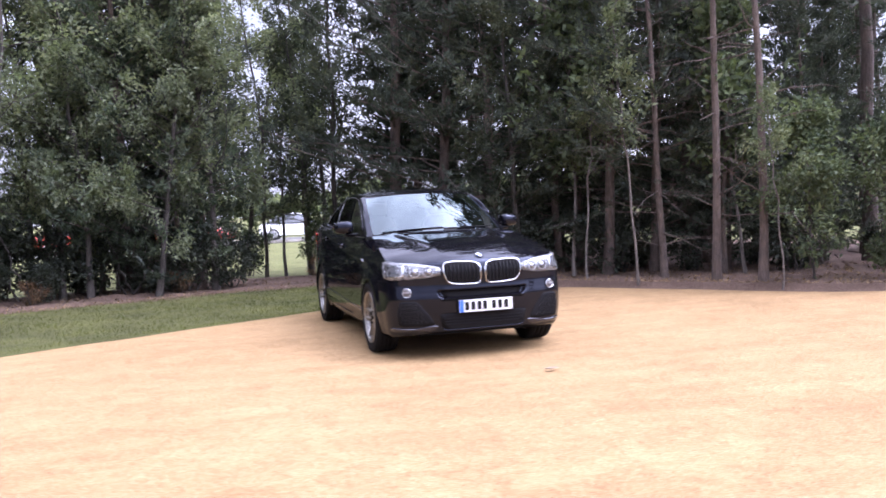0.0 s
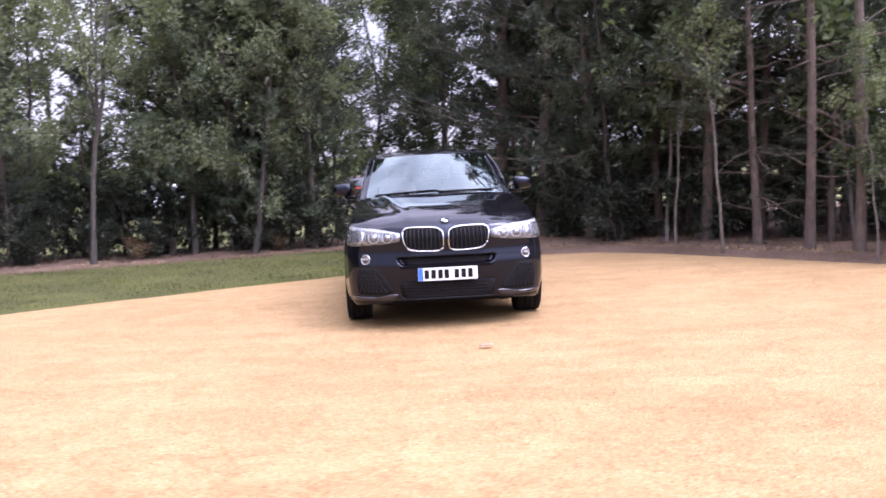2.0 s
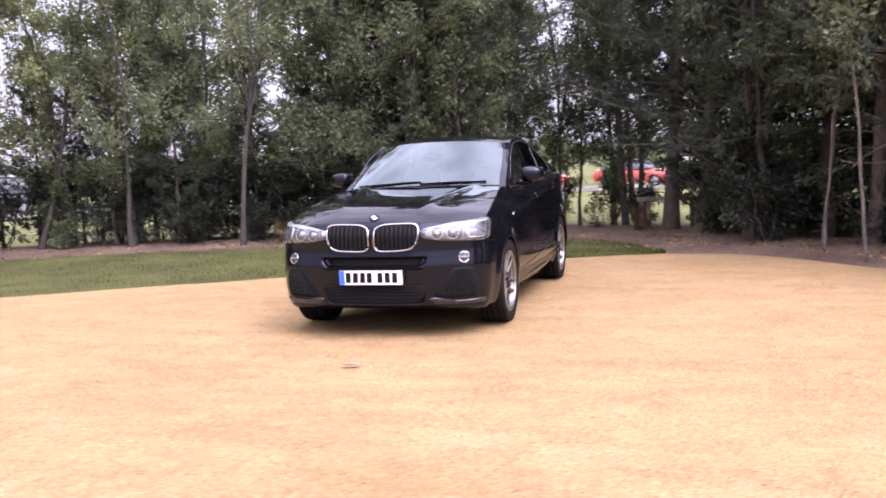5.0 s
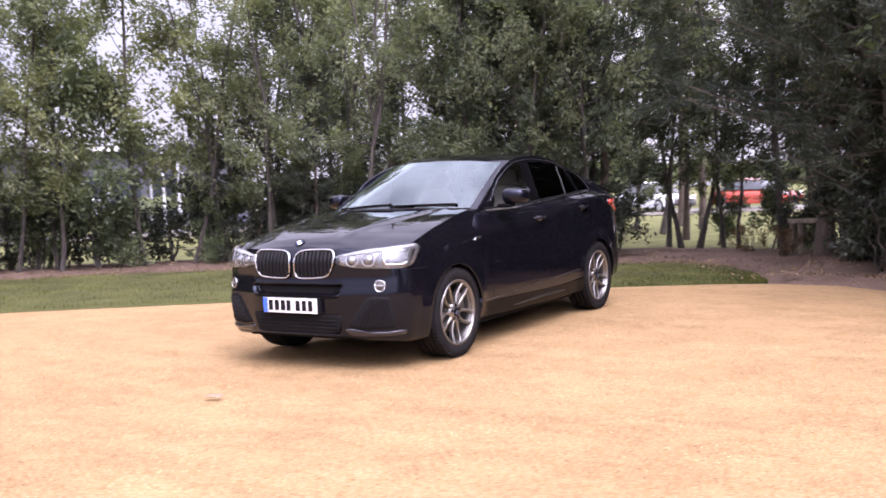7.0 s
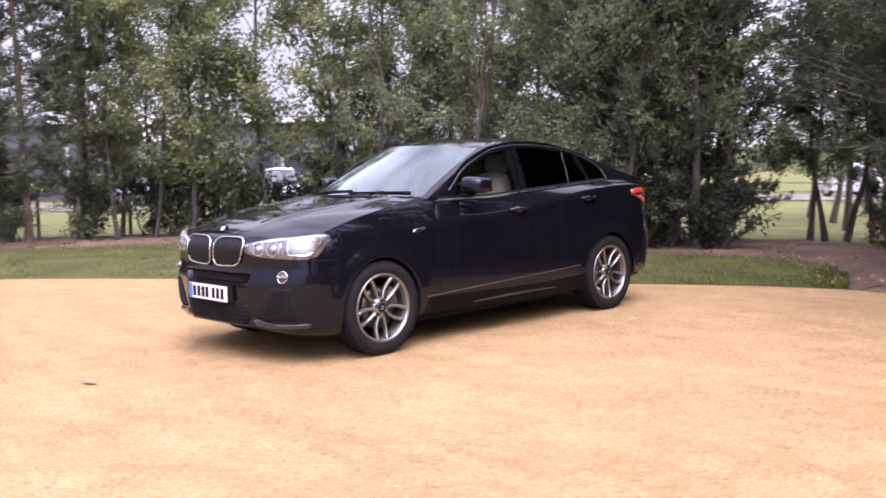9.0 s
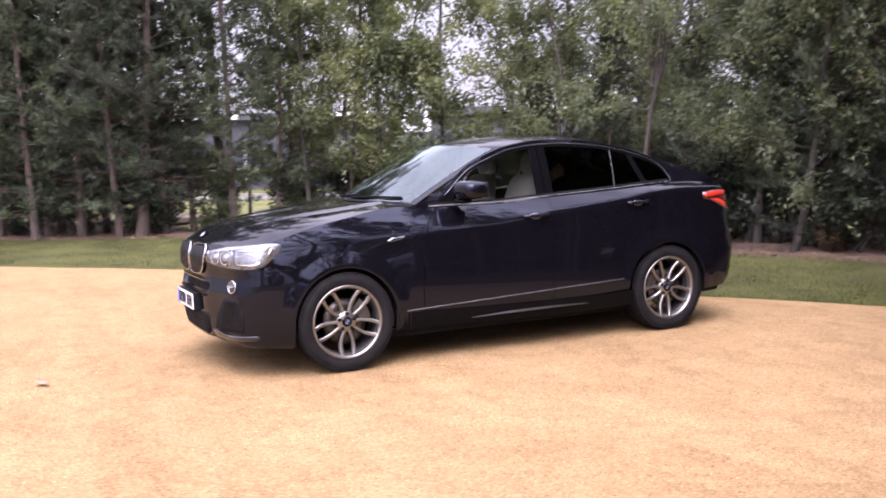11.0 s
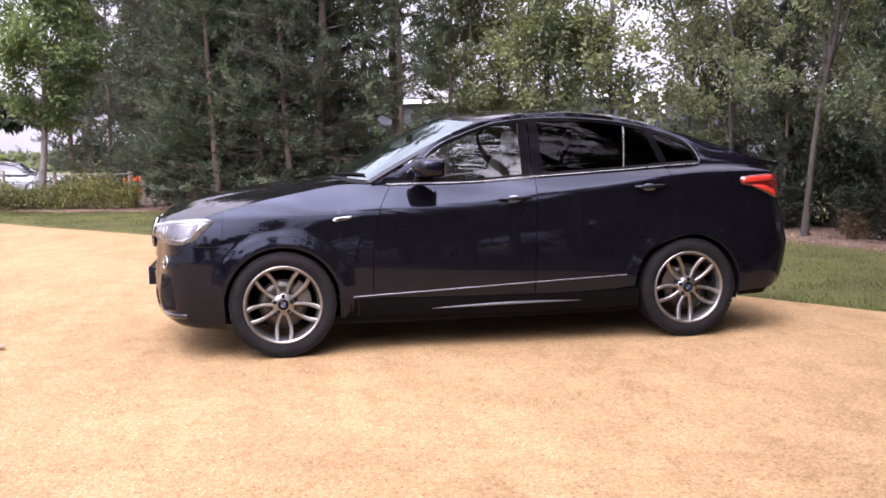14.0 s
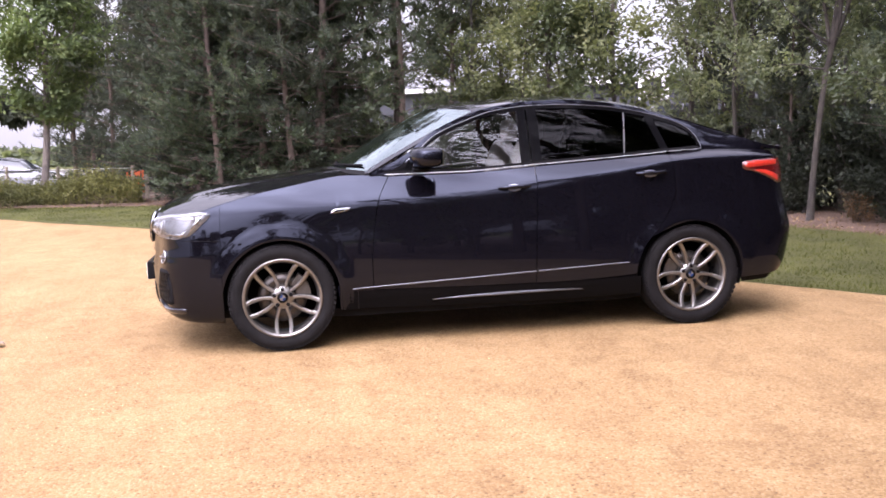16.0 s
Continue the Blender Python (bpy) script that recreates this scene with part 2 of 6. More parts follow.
def fast_mesh(name, verts, tris, material, smooth=False):
    """A mesh from arrays of corners (n, 3) and triangles (m, 3)."""
    me = bpy.data.meshes.new(name)
    verts, tris = np.asarray(verts, np.float32), np.asarray(tris, np.int32)
    me.vertices.add(len(verts))
    me.vertices.foreach_set("co", verts.ravel())
    me.loops.add(tris.size)
    me.loops.foreach_set("vertex_index", tris.ravel())
    me.polygons.add(len(tris))
    me.polygons.foreach_set("loop_start", np.arange(0, tris.size, 3, dtype=np.int32))
    me.materials.append(material)
    if smooth:
        me.polygons.foreach_set("use_smooth", np.ones(len(tris), bool))
    me.update(calc_edges=True)
    me.validate()
    return me


def child(name, me, parent, label=""):
    ob = new(name, me)
    ob.parent = parent
    if label:
        tagged(ob, label)
    return ob


def thing(name, label, category, group="", kind="", at=None):
    ob = new(name)
    ob.empty_display_size = 0.2
    if at is not None:
        ob.matrix_basis = at
    return tagged(ob, label, category, group, kind)


def spline(points, n):
    """n points along a smooth curve through the points given (Catmull-Rom, by chord length)."""
    p = np.array(points, float)
    d = np.concatenate([[0], np.cumsum(np.linalg.norm(np.diff(p, axis=0), axis=1) ** 0.7)])
    return np.stack([hermite(d, p[:, k], np.linspace(0, d[-1], n)) for k in range(p.shape[1])], 1)


def hermite(xs, ys, x):
    """Smooth interpolation without overshoot (monotone cubic)."""
    xs, ys, x = np.asarray(xs, float), np.asarray(ys, float), np.asarray(x, float)
    h, dy = np.diff(xs), np.diff(ys)
    s = dy / h
    m = np.empty(len(xs))
    m[0], m[-1] = s[0], s[-1]
    same = s[:-1] * s[1:] > 0
    with np.errstate(divide="ignore", invalid="ignore"):
        w1, w2 = 2 * h[1:] + h[:-1], h[1:] + 2 * h[:-1]
        m[1:-1] = np.where(same, (w1 + w2) / (w1 / np.where(s[:-1] == 0, 1, s[:-1]) + w2 / np.where(s[1:] == 0, 1, s[1:])), 0)
    i = np.clip(np.searchsorted(xs, x) - 1, 0, len(h) - 1)
    t = np.clip((x - xs[i]) / h[i], 0, 1)
    return ((1 + 2 * t) * (1 - t) ** 2 * ys[i] + t * (1 - t) ** 2 * h[i] * m[i]
            + t * t * (3 - 2 * t) * ys[i + 1] + t * t * (t - 1) * h[i] * m[i + 1])


def grid_faces(n, m, base=0, flip=False):
    out = []
    for i in range(n - 1):
        for j in range(m - 1):
            a = base + i * m + j
            f = (a, a + m, a + m + 1, a + 1)
            out.append(f[::-1] if flip else f)
    return out


def tube(path, radii, sides=6):
    """Corners and triangles of a tapered tube along a path."""
    path = np.asarray(path, float)
    n = len(path)
    radii = np.broadcast_to(np.asarray(radii, float), (n,))
    tang = np.gradient(path, axis=0)
    tang /= np.linalg.norm(tang, axis=1)[:, None] + 1e-9
    ref = np.where(np.abs(tang[:, 2:3]) > 0.9, np.array([[1.0, 0, 0]]), np.array([[0, 0, 1.0]]))
    u = np.cross(tang, ref)
    u /= np.linalg.norm(u, axis=1)[:, None] + 1e-9
    w = np.cross(tang, u)
    a = np.linspace(0, 2 * np.pi, sides, endpoint=False)
    ring = u[:, None] * np.cos(a)[None, :, None] + w[:, None] * np.sin(a)[None, :, None]
    verts = (path[:, None] + ring * radii[:, None, None]).reshape(-1, 3)
    i, j = np.meshgrid(np.arange(n - 1), np.arange(sides), indexing="ij")
    a0, a1 = i * sides + j, i * sides + (j + 1) % sides
    b0, b1 = a0 + sides, a1 + sides
    tris = np.concatenate([np.stack([a0, a1, b1], -1).reshape(-1, 3), np.stack([a0, b1, b0], -1).reshape(-1, 3)])
    return verts, tris


def joined(pieces):
    verts, tris, base = [], [], 0
    for v, t in pieces:
        verts.append(v)
        tris.append(np.asarray(t) + base)
        base += len(v)
    return np.concatenate(verts), np.concatenate(tris)


# ---- ground ----
COURT_EDGE = spline([(-40, -28), (-26, -17.5), (-15.2, -9.2), (-11.4, -5.9), (-8.5, -3.1), (-6.4, -1.0), (-4.2, 0.75), (-2.5, 1.6), (-0.8, 2.6), (0.3, 3.35), (1.3, 4.0), (1.9, 4.3)], 140)
LAWN_BACK = spline([(-40.3, -27.5), (-26.4, -17.0), (-16.2, -9.4), (-14.8, -7.0), (-14.6, -5.3), (-14.3, -3.6), (-12.9, -0.8), (-11.6, 1.5), (-10.3, 3.4), (-8.5, 4.75), (-5.9, 5.75), (-3.2, 6.4), (-1.4, 7.0), (0.0, 7.1), (1.3, 5.8), (1.92, 4.32)], 140)
BANK_FRONT = spline([(1.9, 4.3), (2.7, 4.25), (3.4, 3.7), (4.0, 2.85), (4.6, 2.0), (5.25, 1.05), (5.95, 0.2), (6.8, -0.4), (7.7, -1.0), (8.8, -2.8), (10.2, -6.0), (13, -12), (17, -19), (20, -27)], 130)


def rolling(x, y, size, amount, seed=0.0):
    return amount * noise.noise((x / size, y / size, seed))


def make_ground():
    # the wide field that reaches the horizon, a little below the court
    xs = np.concatenate([-np.geomspace(1500, 62, 12), np.linspace(-60, 60, 61), np.geomspace(62, 1500, 12)])
    # it dips where the drive passes beyond the hedge
    verts = [(x, y, -0.10 + (0 if math.hypot(x, y) < 14 else rolling(x, y, 22, 0.12)) - 0.42 * math.exp(-((x + 37) ** 2 + (y + 12.5) ** 2) / 60)) for x in xs for y in xs]
    ob = new("ground", mesh_of("ground", verts, grid_faces(len(xs), len(xs)), FIELD, True))
    tagged(ob, "rough grass field around the gravel court", "ground", kind="structure")

    # the gravel court: strips from the open side to its edge
    edge = np.concatenate([COURT_EDGE, BANK_FRONT[1:]])
    verts, m = [], 70
    for ex, ey in edge:
        cx, cy = 4.0, -9.0
        for j in range(m):
            f = 1 - (1 - j / (m - 1)) ** 1.4
            x, y = cx + (ex - cx) * f, cy + (ey - cy) * f
            z = rolling(x, y, 1.9, 0.012, 3.0) + rolling(x, y, 0.35, 0.004, 5.0)
            near = math.exp(-((abs(x) - 0.85) ** 2) / 0.3) if abs(y) < 2.4 else 0.0
            # the court rises gently under the car, towards the lawn
            slope = 0.0105 * y * max(0.0, min(1.0, (4.6 - math.hypot(x, y)) / 2.0))
            verts.append((x, y, z * (1 - 0.8 * near) + slope if j < m - 1 else -0.06))
    ob = new("gravel_court", mesh_of("gravel_court", verts, grid_faces(len(edge), m), GRAVEL, True))
    tagged(ob, "orange-tan fine gravel court, raked and dry", "gravel", kind="structure")
    # the open side of the court, behind the camera
    back = [(20, -27), (24, -45), (0, -60), (-30, -50), (-40, -27)]
    verts = [(4.0, -9.0, 0.0)] + [(x, y, -0.02) for x, y in back]
    ob = new("gravel_drive", mesh_of("gravel_drive", verts, [(0, i + 2, i + 1) for i in range(4)], GRAVEL))
    tagged(ob, "orange-tan gravel drive that opens away from the court", "gravel", kind="structure")

    # the mown strip between court and trees
    verts, m = [], 22
    for (ax, ay), (bx, by) in zip(COURT_EDGE, LAWN_BACK):
        for j in range(m):
            f = j / (m - 1)
            x, y = ax + (bx - ax) * f, ay + (by - ay) * f
            z = 0.025 + rolling(x, y, 0.8, 0.015, 1.0) if 0 < j < m - 1 else -0.05
            if j == 0:
                x += rolling(x, y, 0.3, 0.05, 2.0)
            verts.append((x, y, z))
    ob = new("lawn", mesh_of("lawn", verts, grid_faces(len(COURT_EDGE), m, flip=True), LAWN, True))
    tagged(ob, "mown strip of grass beside the gravel, partly dry", "lawn", kind="structure")

    # the planting bed under the trees
    for name, line, deep, rise in (("planting_bed_west", LAWN_BACK, 3.2, 0.05), ("planting_bed_east", BANK_FRONT, 14.0, 0.10)):
        d = np.gradient(line, axis=0)
        nrm = np.stack([-d[:, 1], d[:, 0]], 1)
        nrm /= np.linalg.norm(nrm, axis=1)[:, None]
        verts, m = [], 34
        for (ax, ay), (nx, ny) in zip(line, nrm):
            for j in range(m):
                f = (j / (m - 1)) ** 1.5
                x, y = ax + nx * deep * f, ay + ny * deep * f
                up = min(1.0, f * deep / 0.28)
                z = -0.05 + up * (rise + 0.05) + (rolling(x, y, 0.5, 0.05, 7.0) + rolling(x, y, 0.15, 0.022, 8.0)) * min(1, f * 14)
                verts.append((x, y, z if j < m - 1 else -0.2))
        for j in range(m):
            x, y, z = verts[j]
            verts[j] = (x, y, -0.15 if line is LAWN_BACK else min(z, 0.0))
        ob = new(name, mesh_of(name, verts, grid_faces(len(line), m, flip=True), MULCH, True))
        tagged(ob, "brown bark mulch and dry soil under the trees", "planting bed", kind="structure")


make_ground()


def scatter_blades(name, label, category, material, points, low, high, width, lean, seed):
    """Many thin blades (or flat scraps, where lean is large) as one mesh."""
    rng = np.random.default_rng(seed)
    n = len(points)
    h, a = rng.uniform(low, high, n), rng.uniform(0, 2 * np.pi, n)
    tilt = rng.normal(0, lean, (n, 2))
    up = np.stack([tilt[:, 0], tilt[:, 1], np.ones(n)], 1)
    up /= np.linalg.norm(up, axis=1)[:, None]
    side = np.stack([np.cos(a), np.sin(a), np.zeros(n)], 1) * width
    tip = points + up * h[:, None]
    verts = np.stack([points - side, points + side, tip], 1).reshape(-1, 3)
    ob = new(name, fast_mesh(name, verts, np.arange(3 * n).reshape(-1, 3), material))
    tagged(ob, label, category, kind="stuff")


def between(line_a, line_b, n, seed, start=0.0, stop=1.0, power=1.0):
    rng = np.random.default_rng(seed)
    u = rng.uniform(start, stop, n) * (len(line_a) - 1.001)
    i, f = u.astype(int), (u % 1)[:, None]
    a = line_a[i] * (1 - f) + line_a[i + 1] * f
    b = line_b[i] * (1 - f) + line_b[i + 1] * f
    w = (rng.uniform(0, 1, n) ** power)[:, None]
    return a * (1 - w) + b * w


p = between(COURT_EDGE, LAWN_BACK, 90000, 11, 0.15, 1.0)
scatter_blades("grass", "short green and straw-coloured grass blades", "grass", BLADE, np.column_stack([p, np.full(len(p), 0.02)]), 0.02, 0.055, 0.004, 0.5, 12)
_d = np.gradient(LAWN_BACK, axis=0)
_n = np.stack([-_d[:, 1], _d[:, 0]], 1) / np.linalg.norm(_d, axis=1)[:, None]
p = np.concatenate([between(LAWN_BACK - _n * 0.5, LAWN_BACK + _n * 2.6, 9000, 13, 0.15)])
_d = np.gradient(BANK_FRONT, axis=0)
_m = np.stack([-_d[:, 1], _d[:, 0]], 1) / np.linalg.norm(_d, axis=1)[:, None]
q = between(BANK_FRONT + _m * 0.12, BANK_FRONT + _m * 4.0, 9000, 14, 0.0, 0.75, 1.6)
pts = np.concatenate([np.column_stack([p, np.full(len(p), 0.05)]), np.column_stack([q, np.full(len(q), 0.10)])])
scatter_blades("leaf_litter", "dry brown leaves and bark scraps on the soil", "leaf litter", LITTER, pts, 0.02, 0.06, 0.018, 2.2, 15)


# ---- trees ----
def leaf_cloud(at, along, length, width, rng, flop=0.6):
    """Folded leaves (two triangles each) at the points given, pointing roughly along."""
    n = len(at)
    along = along + rng.normal(0, flop, (n, 3))
    along /= np.linalg.norm(along, axis=1)[:, None] + 1e-9
    side = np.cross(along, rng.normal(0, 1.1, (n, 3)) + np.array([0, 0, 0.8]))
    side /= np.linalg.norm(side, axis=1)[:, None] + 1e-9
    up = np.cross(side, along)
    ln = length * rng.uniform(0.6, 1.25, n)[:, None]
    wd = width * rng.uniform(0.7, 1.2, n)[:, None]
    tip = at + along * ln - up * ln * 0.12
    mid = at + along * ln * 0.45
    left, right = mid + side * wd + up * wd * 0.35, mid - side * wd + up * wd * 0.35
    verts = np.stack([at, left, tip, right], 1).reshape(-1, 3)
    b = np.arange(n)[:, None] * 4
    return verts, np.concatenate([b + np.array([[0, 1, 2]]), b + np.array([[0, 2, 3]])])


def needle_cloud(at, along, length, width, rng):
    """Slim single blades that fan out round their twig; length and width may differ from blade to blade."""
    n = len(at)
    along = along + rng.normal(0, 0.62, (n, 3))
    along /= np.linalg.norm(along, axis=1)[:, None] + 1e-9
    side = np.cross(along, rng.normal(0, 1.0, (n, 3)))
    side /= np.linalg.norm(side, axis=1)[:, None] + 1e-9
    ln = (length * rng.uniform(0.6, 1.2, n))[:, None]
    wd = (width * rng.uniform(0.7, 1.3, n))[:, None]
    verts = np.stack([at - side * wd, at + side * wd, at + along * ln], 1).reshape(-1, 3)
    return verts, np.arange(n * 3).reshape(-1, 3)


def bend(start, way, length, rng, n=5, rise=0.1, wobble=0.12):
    """A crooked path from start along way, turning up by rise."""
    pts, p, d = [start], np.array(start, float), np.array(way, float)
    for _ in range(n - 1):
        d = d + rng.normal(0, wobble, 3) + np.array([0, 0, rise])
        d /= np.linalg.norm(d)
        p = p + d * length / (n - 1)
        pts.append(p)
    return np.array(pts)


def tree_data(seed, height, clear, spread, boughs, leaves, leaf, radius, bark, foliage, stems=1, lean=0.04, droop=0.0, bare=0.0, sides=9, fat=0.32, fork=0.0):
    """A broad-leaved tree: trunk and limbs as one mesh, the crown of single leaves as the other."""
    rng = np.random.default_rng(seed)
    wood, at, along = [], [], []
    for s in range(stems):
        tilt = rng.normal(0, lean, 2) + (0 if stems == 1 else rng.normal(0, 0.10, 2))
        z = np.linspace(0, height * (1 if s == 0 else rng.uniform(0.7, 0.95)), 12)
        wander = np.cumsum(rng.normal(0, 0.045, (12, 2)), 0)
        wander -= wander[0]
        stem = np.column_stack([tilt[0] * z + wander[:, 0] + (s > 0) * rng.normal(0, 0.12), tilt[1] * z + wander[:, 1] + (s > 0) * rng.normal(0, 0.12), z - 0.08])
        r = radius * (0.75 if s else 1.0)
        rad = r * (1 - 0.88 * (z / z[-1])) + 0.006
        if s and fork:
            # a limb that leaves the main stem at the fork
            tilt = rng.normal(0, 0.26, 2)
            z = fork + z * (1 - fork / height)
            out = np.outer((z - fork) * (1 - 0.05 * (z - fork)), tilt)
            stem = np.column_stack([np.interp(fork, first[:, 2], first[:, 0]) + out[:, 0] + 0.5 * wander[:, 0], np.interp(fork, first[:, 2], first[:, 1]) + out[:, 1] + 0.5 * wander[:, 1], z])
            rad = r * 0.8 * (1 - 0.85 * (z - fork) / (z[-1] - fork)) + 0.005
        else:
            rad[0] *= 1.35
        if s == 0:
            first = stem
        wood.append(tube(stem, rad, sides))
        for k in range(boughs // stems):
            f = (k + rng.uniform(0, 1)) / (boughs // stems)
            low = max(clear, z[0])
            zz = low + (z[-1] * 0.97 - low) * f
            base = np.array([np.interp(zz, z, stem[:, c]) for c in range(3)])
            a = k * 2.4 + rng.normal(0, 0.5)
            ln = spread * (1.0 - 0.72 * f ** 1.4) * rng.uniform(0.55, 1.15) * (0.55 + 0.45 * min(1, f * 5))
            way = np.array([math.cos(a), math.sin(a), rng.uniform(0.1, 0.75) + 0.5 * f])
            limb = bend(base, way / np.linalg.norm(way), ln, rng, 6, 0.08 - droop, 0.16)
            dense = (0.12, 0.4, 0.9, 1.6, 2.1)[int(rng.integers(0, 5))] * (1.0 - bare * min(1.0, f * 1.5))
            rb = max(0.006, fat * np.interp(zz, z, rad))
            wood.append(tube(limb, np.linspace(rb, 0.004, 6), 5 if stems < 4 else 3))
            for q in range(7):
                t = 0.25 + 0.75 * (q + rng.uniform(0, 1)) / 7
                i = min(4, int(t * 5))
                p0 = limb[i] + (limb[i + 1] - limb[i]) * (t * 5 - i)
                w2 = rng.normal(0, 0.75, 3) + (limb[i + 1] - limb[i]) / (np.linalg.norm(limb[i + 1] - limb[i]) + 1e-9)
                twig = bend(p0, w2 / np.linalg.norm(w2), ln * rng.uniform(0.18, 0.42), rng, 4, 0.03 - droop, 0.2)
                if q % 3 == 0 and stems < 4:
                    wood.append(tube(twig, np.linspace(max(0.004, rb * 0.35), 0.002, 4), 3))
                m = max(2, int(leaves * dense * rng.uniform(0.5, 1.4)))
                u = rng.uniform(0.1, 1.05, m) * 3
                j = np.clip(u.astype(int), 0, 2)
                pts = twig[j] + (twig[j + 1] - twig[j]) * (u - j)[:, None]
                at.append(pts + rng.normal(0, leaf * 0.85, (m, 3)))
                along.append(np.repeat((twig[-1] - twig[0])[None] / (np.linalg.norm(twig[-1] - twig[0]) + 1e-9) + np.array([[0, 0, -0.35]]), m, 0))
    v, t = joined(wood)
    w = fast_mesh("trunk", v, t, bark, True)
    v, t = leaf_cloud(np.concatenate(at), np.concatenate(along), leaf, leaf * 0.25, rng)
    return w, fast_mesh("crown", v, t, foliage)


def pine_data(seed, height, clear, spread, radius, step=0.34, dead=10, brush=8, fine=1.0, foliage=None):
    """A pine: straight scaly trunk, whorls of boughs that carry brushes of needles, bare dead boughs below."""
    rng = np.random.default_rng(seed)
    z = np.linspace(0, height, 12)
    sway = np.cumsum(rng.normal(0, 0.02, (12, 2)), 0) + np.outer(z, rng.normal(0, 0.012, 2))
    sway -= sway[0]
    stem = np.column_stack([sway, z - 0.08])
    rad = radius * (1 - 0.85 * z / height) + 0.008
    rad[0] *= 1.3
    wood, at, along, length, width = [tube(stem, rad, 10)], [], [], [], []
    for k in range(dead):
        zz = rng.uniform(0.6, clear + 0.8)
        base = np.array([np.interp(zz, z, stem[:, c]) for c in range(3)])
        a = rng.uniform(0, 2 * np.pi)
        limb = bend(base, (math.cos(a), math.sin(a), rng.uniform(-0.25, 0.3)), rng.uniform(0.4, 1.5), rng, 6, 0.0, 0.16)
        wood.append(tube(limb, np.linspace(0.012, 0.003, 6), 4))
        for q in range(2):
            i = rng.integers(2, 5)
            wood.append(tube(bend(limb[i], rng.normal(0, 1, 3) * 0.6 + limb[i + 1] - limb[i], rng.uniform(0.2, 0.5), rng, 3, 0, 0.2), np.linspace(0.006, 0.002, 3), 3))
    for zz in np.arange(clear, height, step):
        f = (zz - clear) / (height - clear)
        for k in range(5):
            base = np.array([np.interp(zz + rng.normal(0, 0.1), z, stem[:, c]) for c in range(3)])
            a = rng.uniform(0, 2 * np.pi)
            ln = spread * (1 - 0.78 * f ** 1.2) * rng.uniform(0.45, 1.15)
            limb = bend(base, (math.cos(a), math.sin(a), rng.uniform(-0.15, 0.25) + 0.4 * f), ln, rng, 6, 0.06, 0.1)
            wood.append(tube(limb[[0, 2, 5]], np.linspace(max(0.008, 0.2 * radius), 0.004, 3), 3))
            for q in range(7):
                t = 0.22 + 0.78 * (q + rng.uniform(0, 1)) / 7
                i = min(4, int(t * 5))
                p0 = limb[i] + (limb[i + 1] - limb[i]) * (t * 5 - i)
                d = limb[i + 1] - limb[i]
                d = d / (np.linalg.norm(d) + 1e-9) + rng.normal(0, 0.6, 3) * np.array([1, 1, 0.45]) + np.array([0, 0, 0.2])
                d /= np.linalg.norm(d)
                tip = p0 + d * rng.uniform(0.16, 0.42) * (0.65 + 0.35 * (1 - f))
                inner = t < 0.5
                for s in (0.35, 0.7, 1.0):
                    c = p0 + (tip - p0) * s
                    m = brush if not inner else max(4, brush - 3)
                    at.append(np.repeat(c[None], m, 0) + rng.normal(0, 0.035, (m, 3)))
                    along.append(np.repeat(d[None], m, 0))
                    length.append(np.full(m, 0.17 if inner else 0.125))
                    width.append(np.full(m, 0.026 if inner else 0.0105 * fine))
    v, t = joined(wood)
    w = fast_mesh("trunk", v, t, BARK_PINE, True)
    v, t = needle_cloud(np.concatenate(at), np.concatenate(along) + np.array([0, 0, 0.2]), np.concatenate(length), np.concatenate(width), rng)
    return w, fast_mesh("crown", v, t, foliage or NEEDLE)


def plant(name, data, label, category, group, x, y, z=0.0, turn=0.0, size=1.0, tilt=(0, 0)):
    ob = thing(name, label, category, group, at=pose(x, y, z, tilt[0], tilt[1], turn) @ Matrix.Scale(size, 4))
    child("trunk", data[0], ob)
    child("crown", data[1], ob)
    return ob


ASH = [tree_data(21, 7.2, 1.2, 2.3, 40, 40, 0.095, 0.065, BARK_GREY, LEAF_ASH),
       tree_data(22, 7.6, 1.2, 2.0, 42, 36, 0.095, 0.058, BARK_GREY, LEAF_ASH, 2),
       tree_data(23, 7.0, 1.3, 2.0, 34, 26, 0.115, 0.050, BARK_GREY, LEAF_LIME, 1, 0.04, 0.02),
       tree_data(29, 7.8, 2.0, 2.0, 44, 26, 0.095, 0.040, BARK_GREY, LEAF_ASH, 4, 0.02, 0.0, 0.75, 9, 0.5, 2.3),
       tree_data(30, 7.4, 1.0, 2.4, 40, 42, 0.10, 0.060, BARK_GREY, LEAF_DULL)]
PARK = [tree_data(28, 7.4, 1.9, 2.1, 60, 44, 0.15, 0.095, BARK_PALE, LEAF_PARK)]
CHESTNUT = [tree_data(24, 5.6, 0.8, 2.0, 32, 22, 0.19, 0.04, BARK_GREY, LEAF_BROAD, 1, 0.04, 0.03),
            tree_data(25, 6.2, 0.5, 1.9, 32, 24, 0.16, 0.04, BARK_GREY, LEAF_BROAD, 2, 0.04, 0.03),
            tree_data(44, 5.4, 2.1, 1.5, 26, 20, 0.19, 0.028, BARK_PALE, LEAF_BROAD, 1, 0.05, 0.03)]
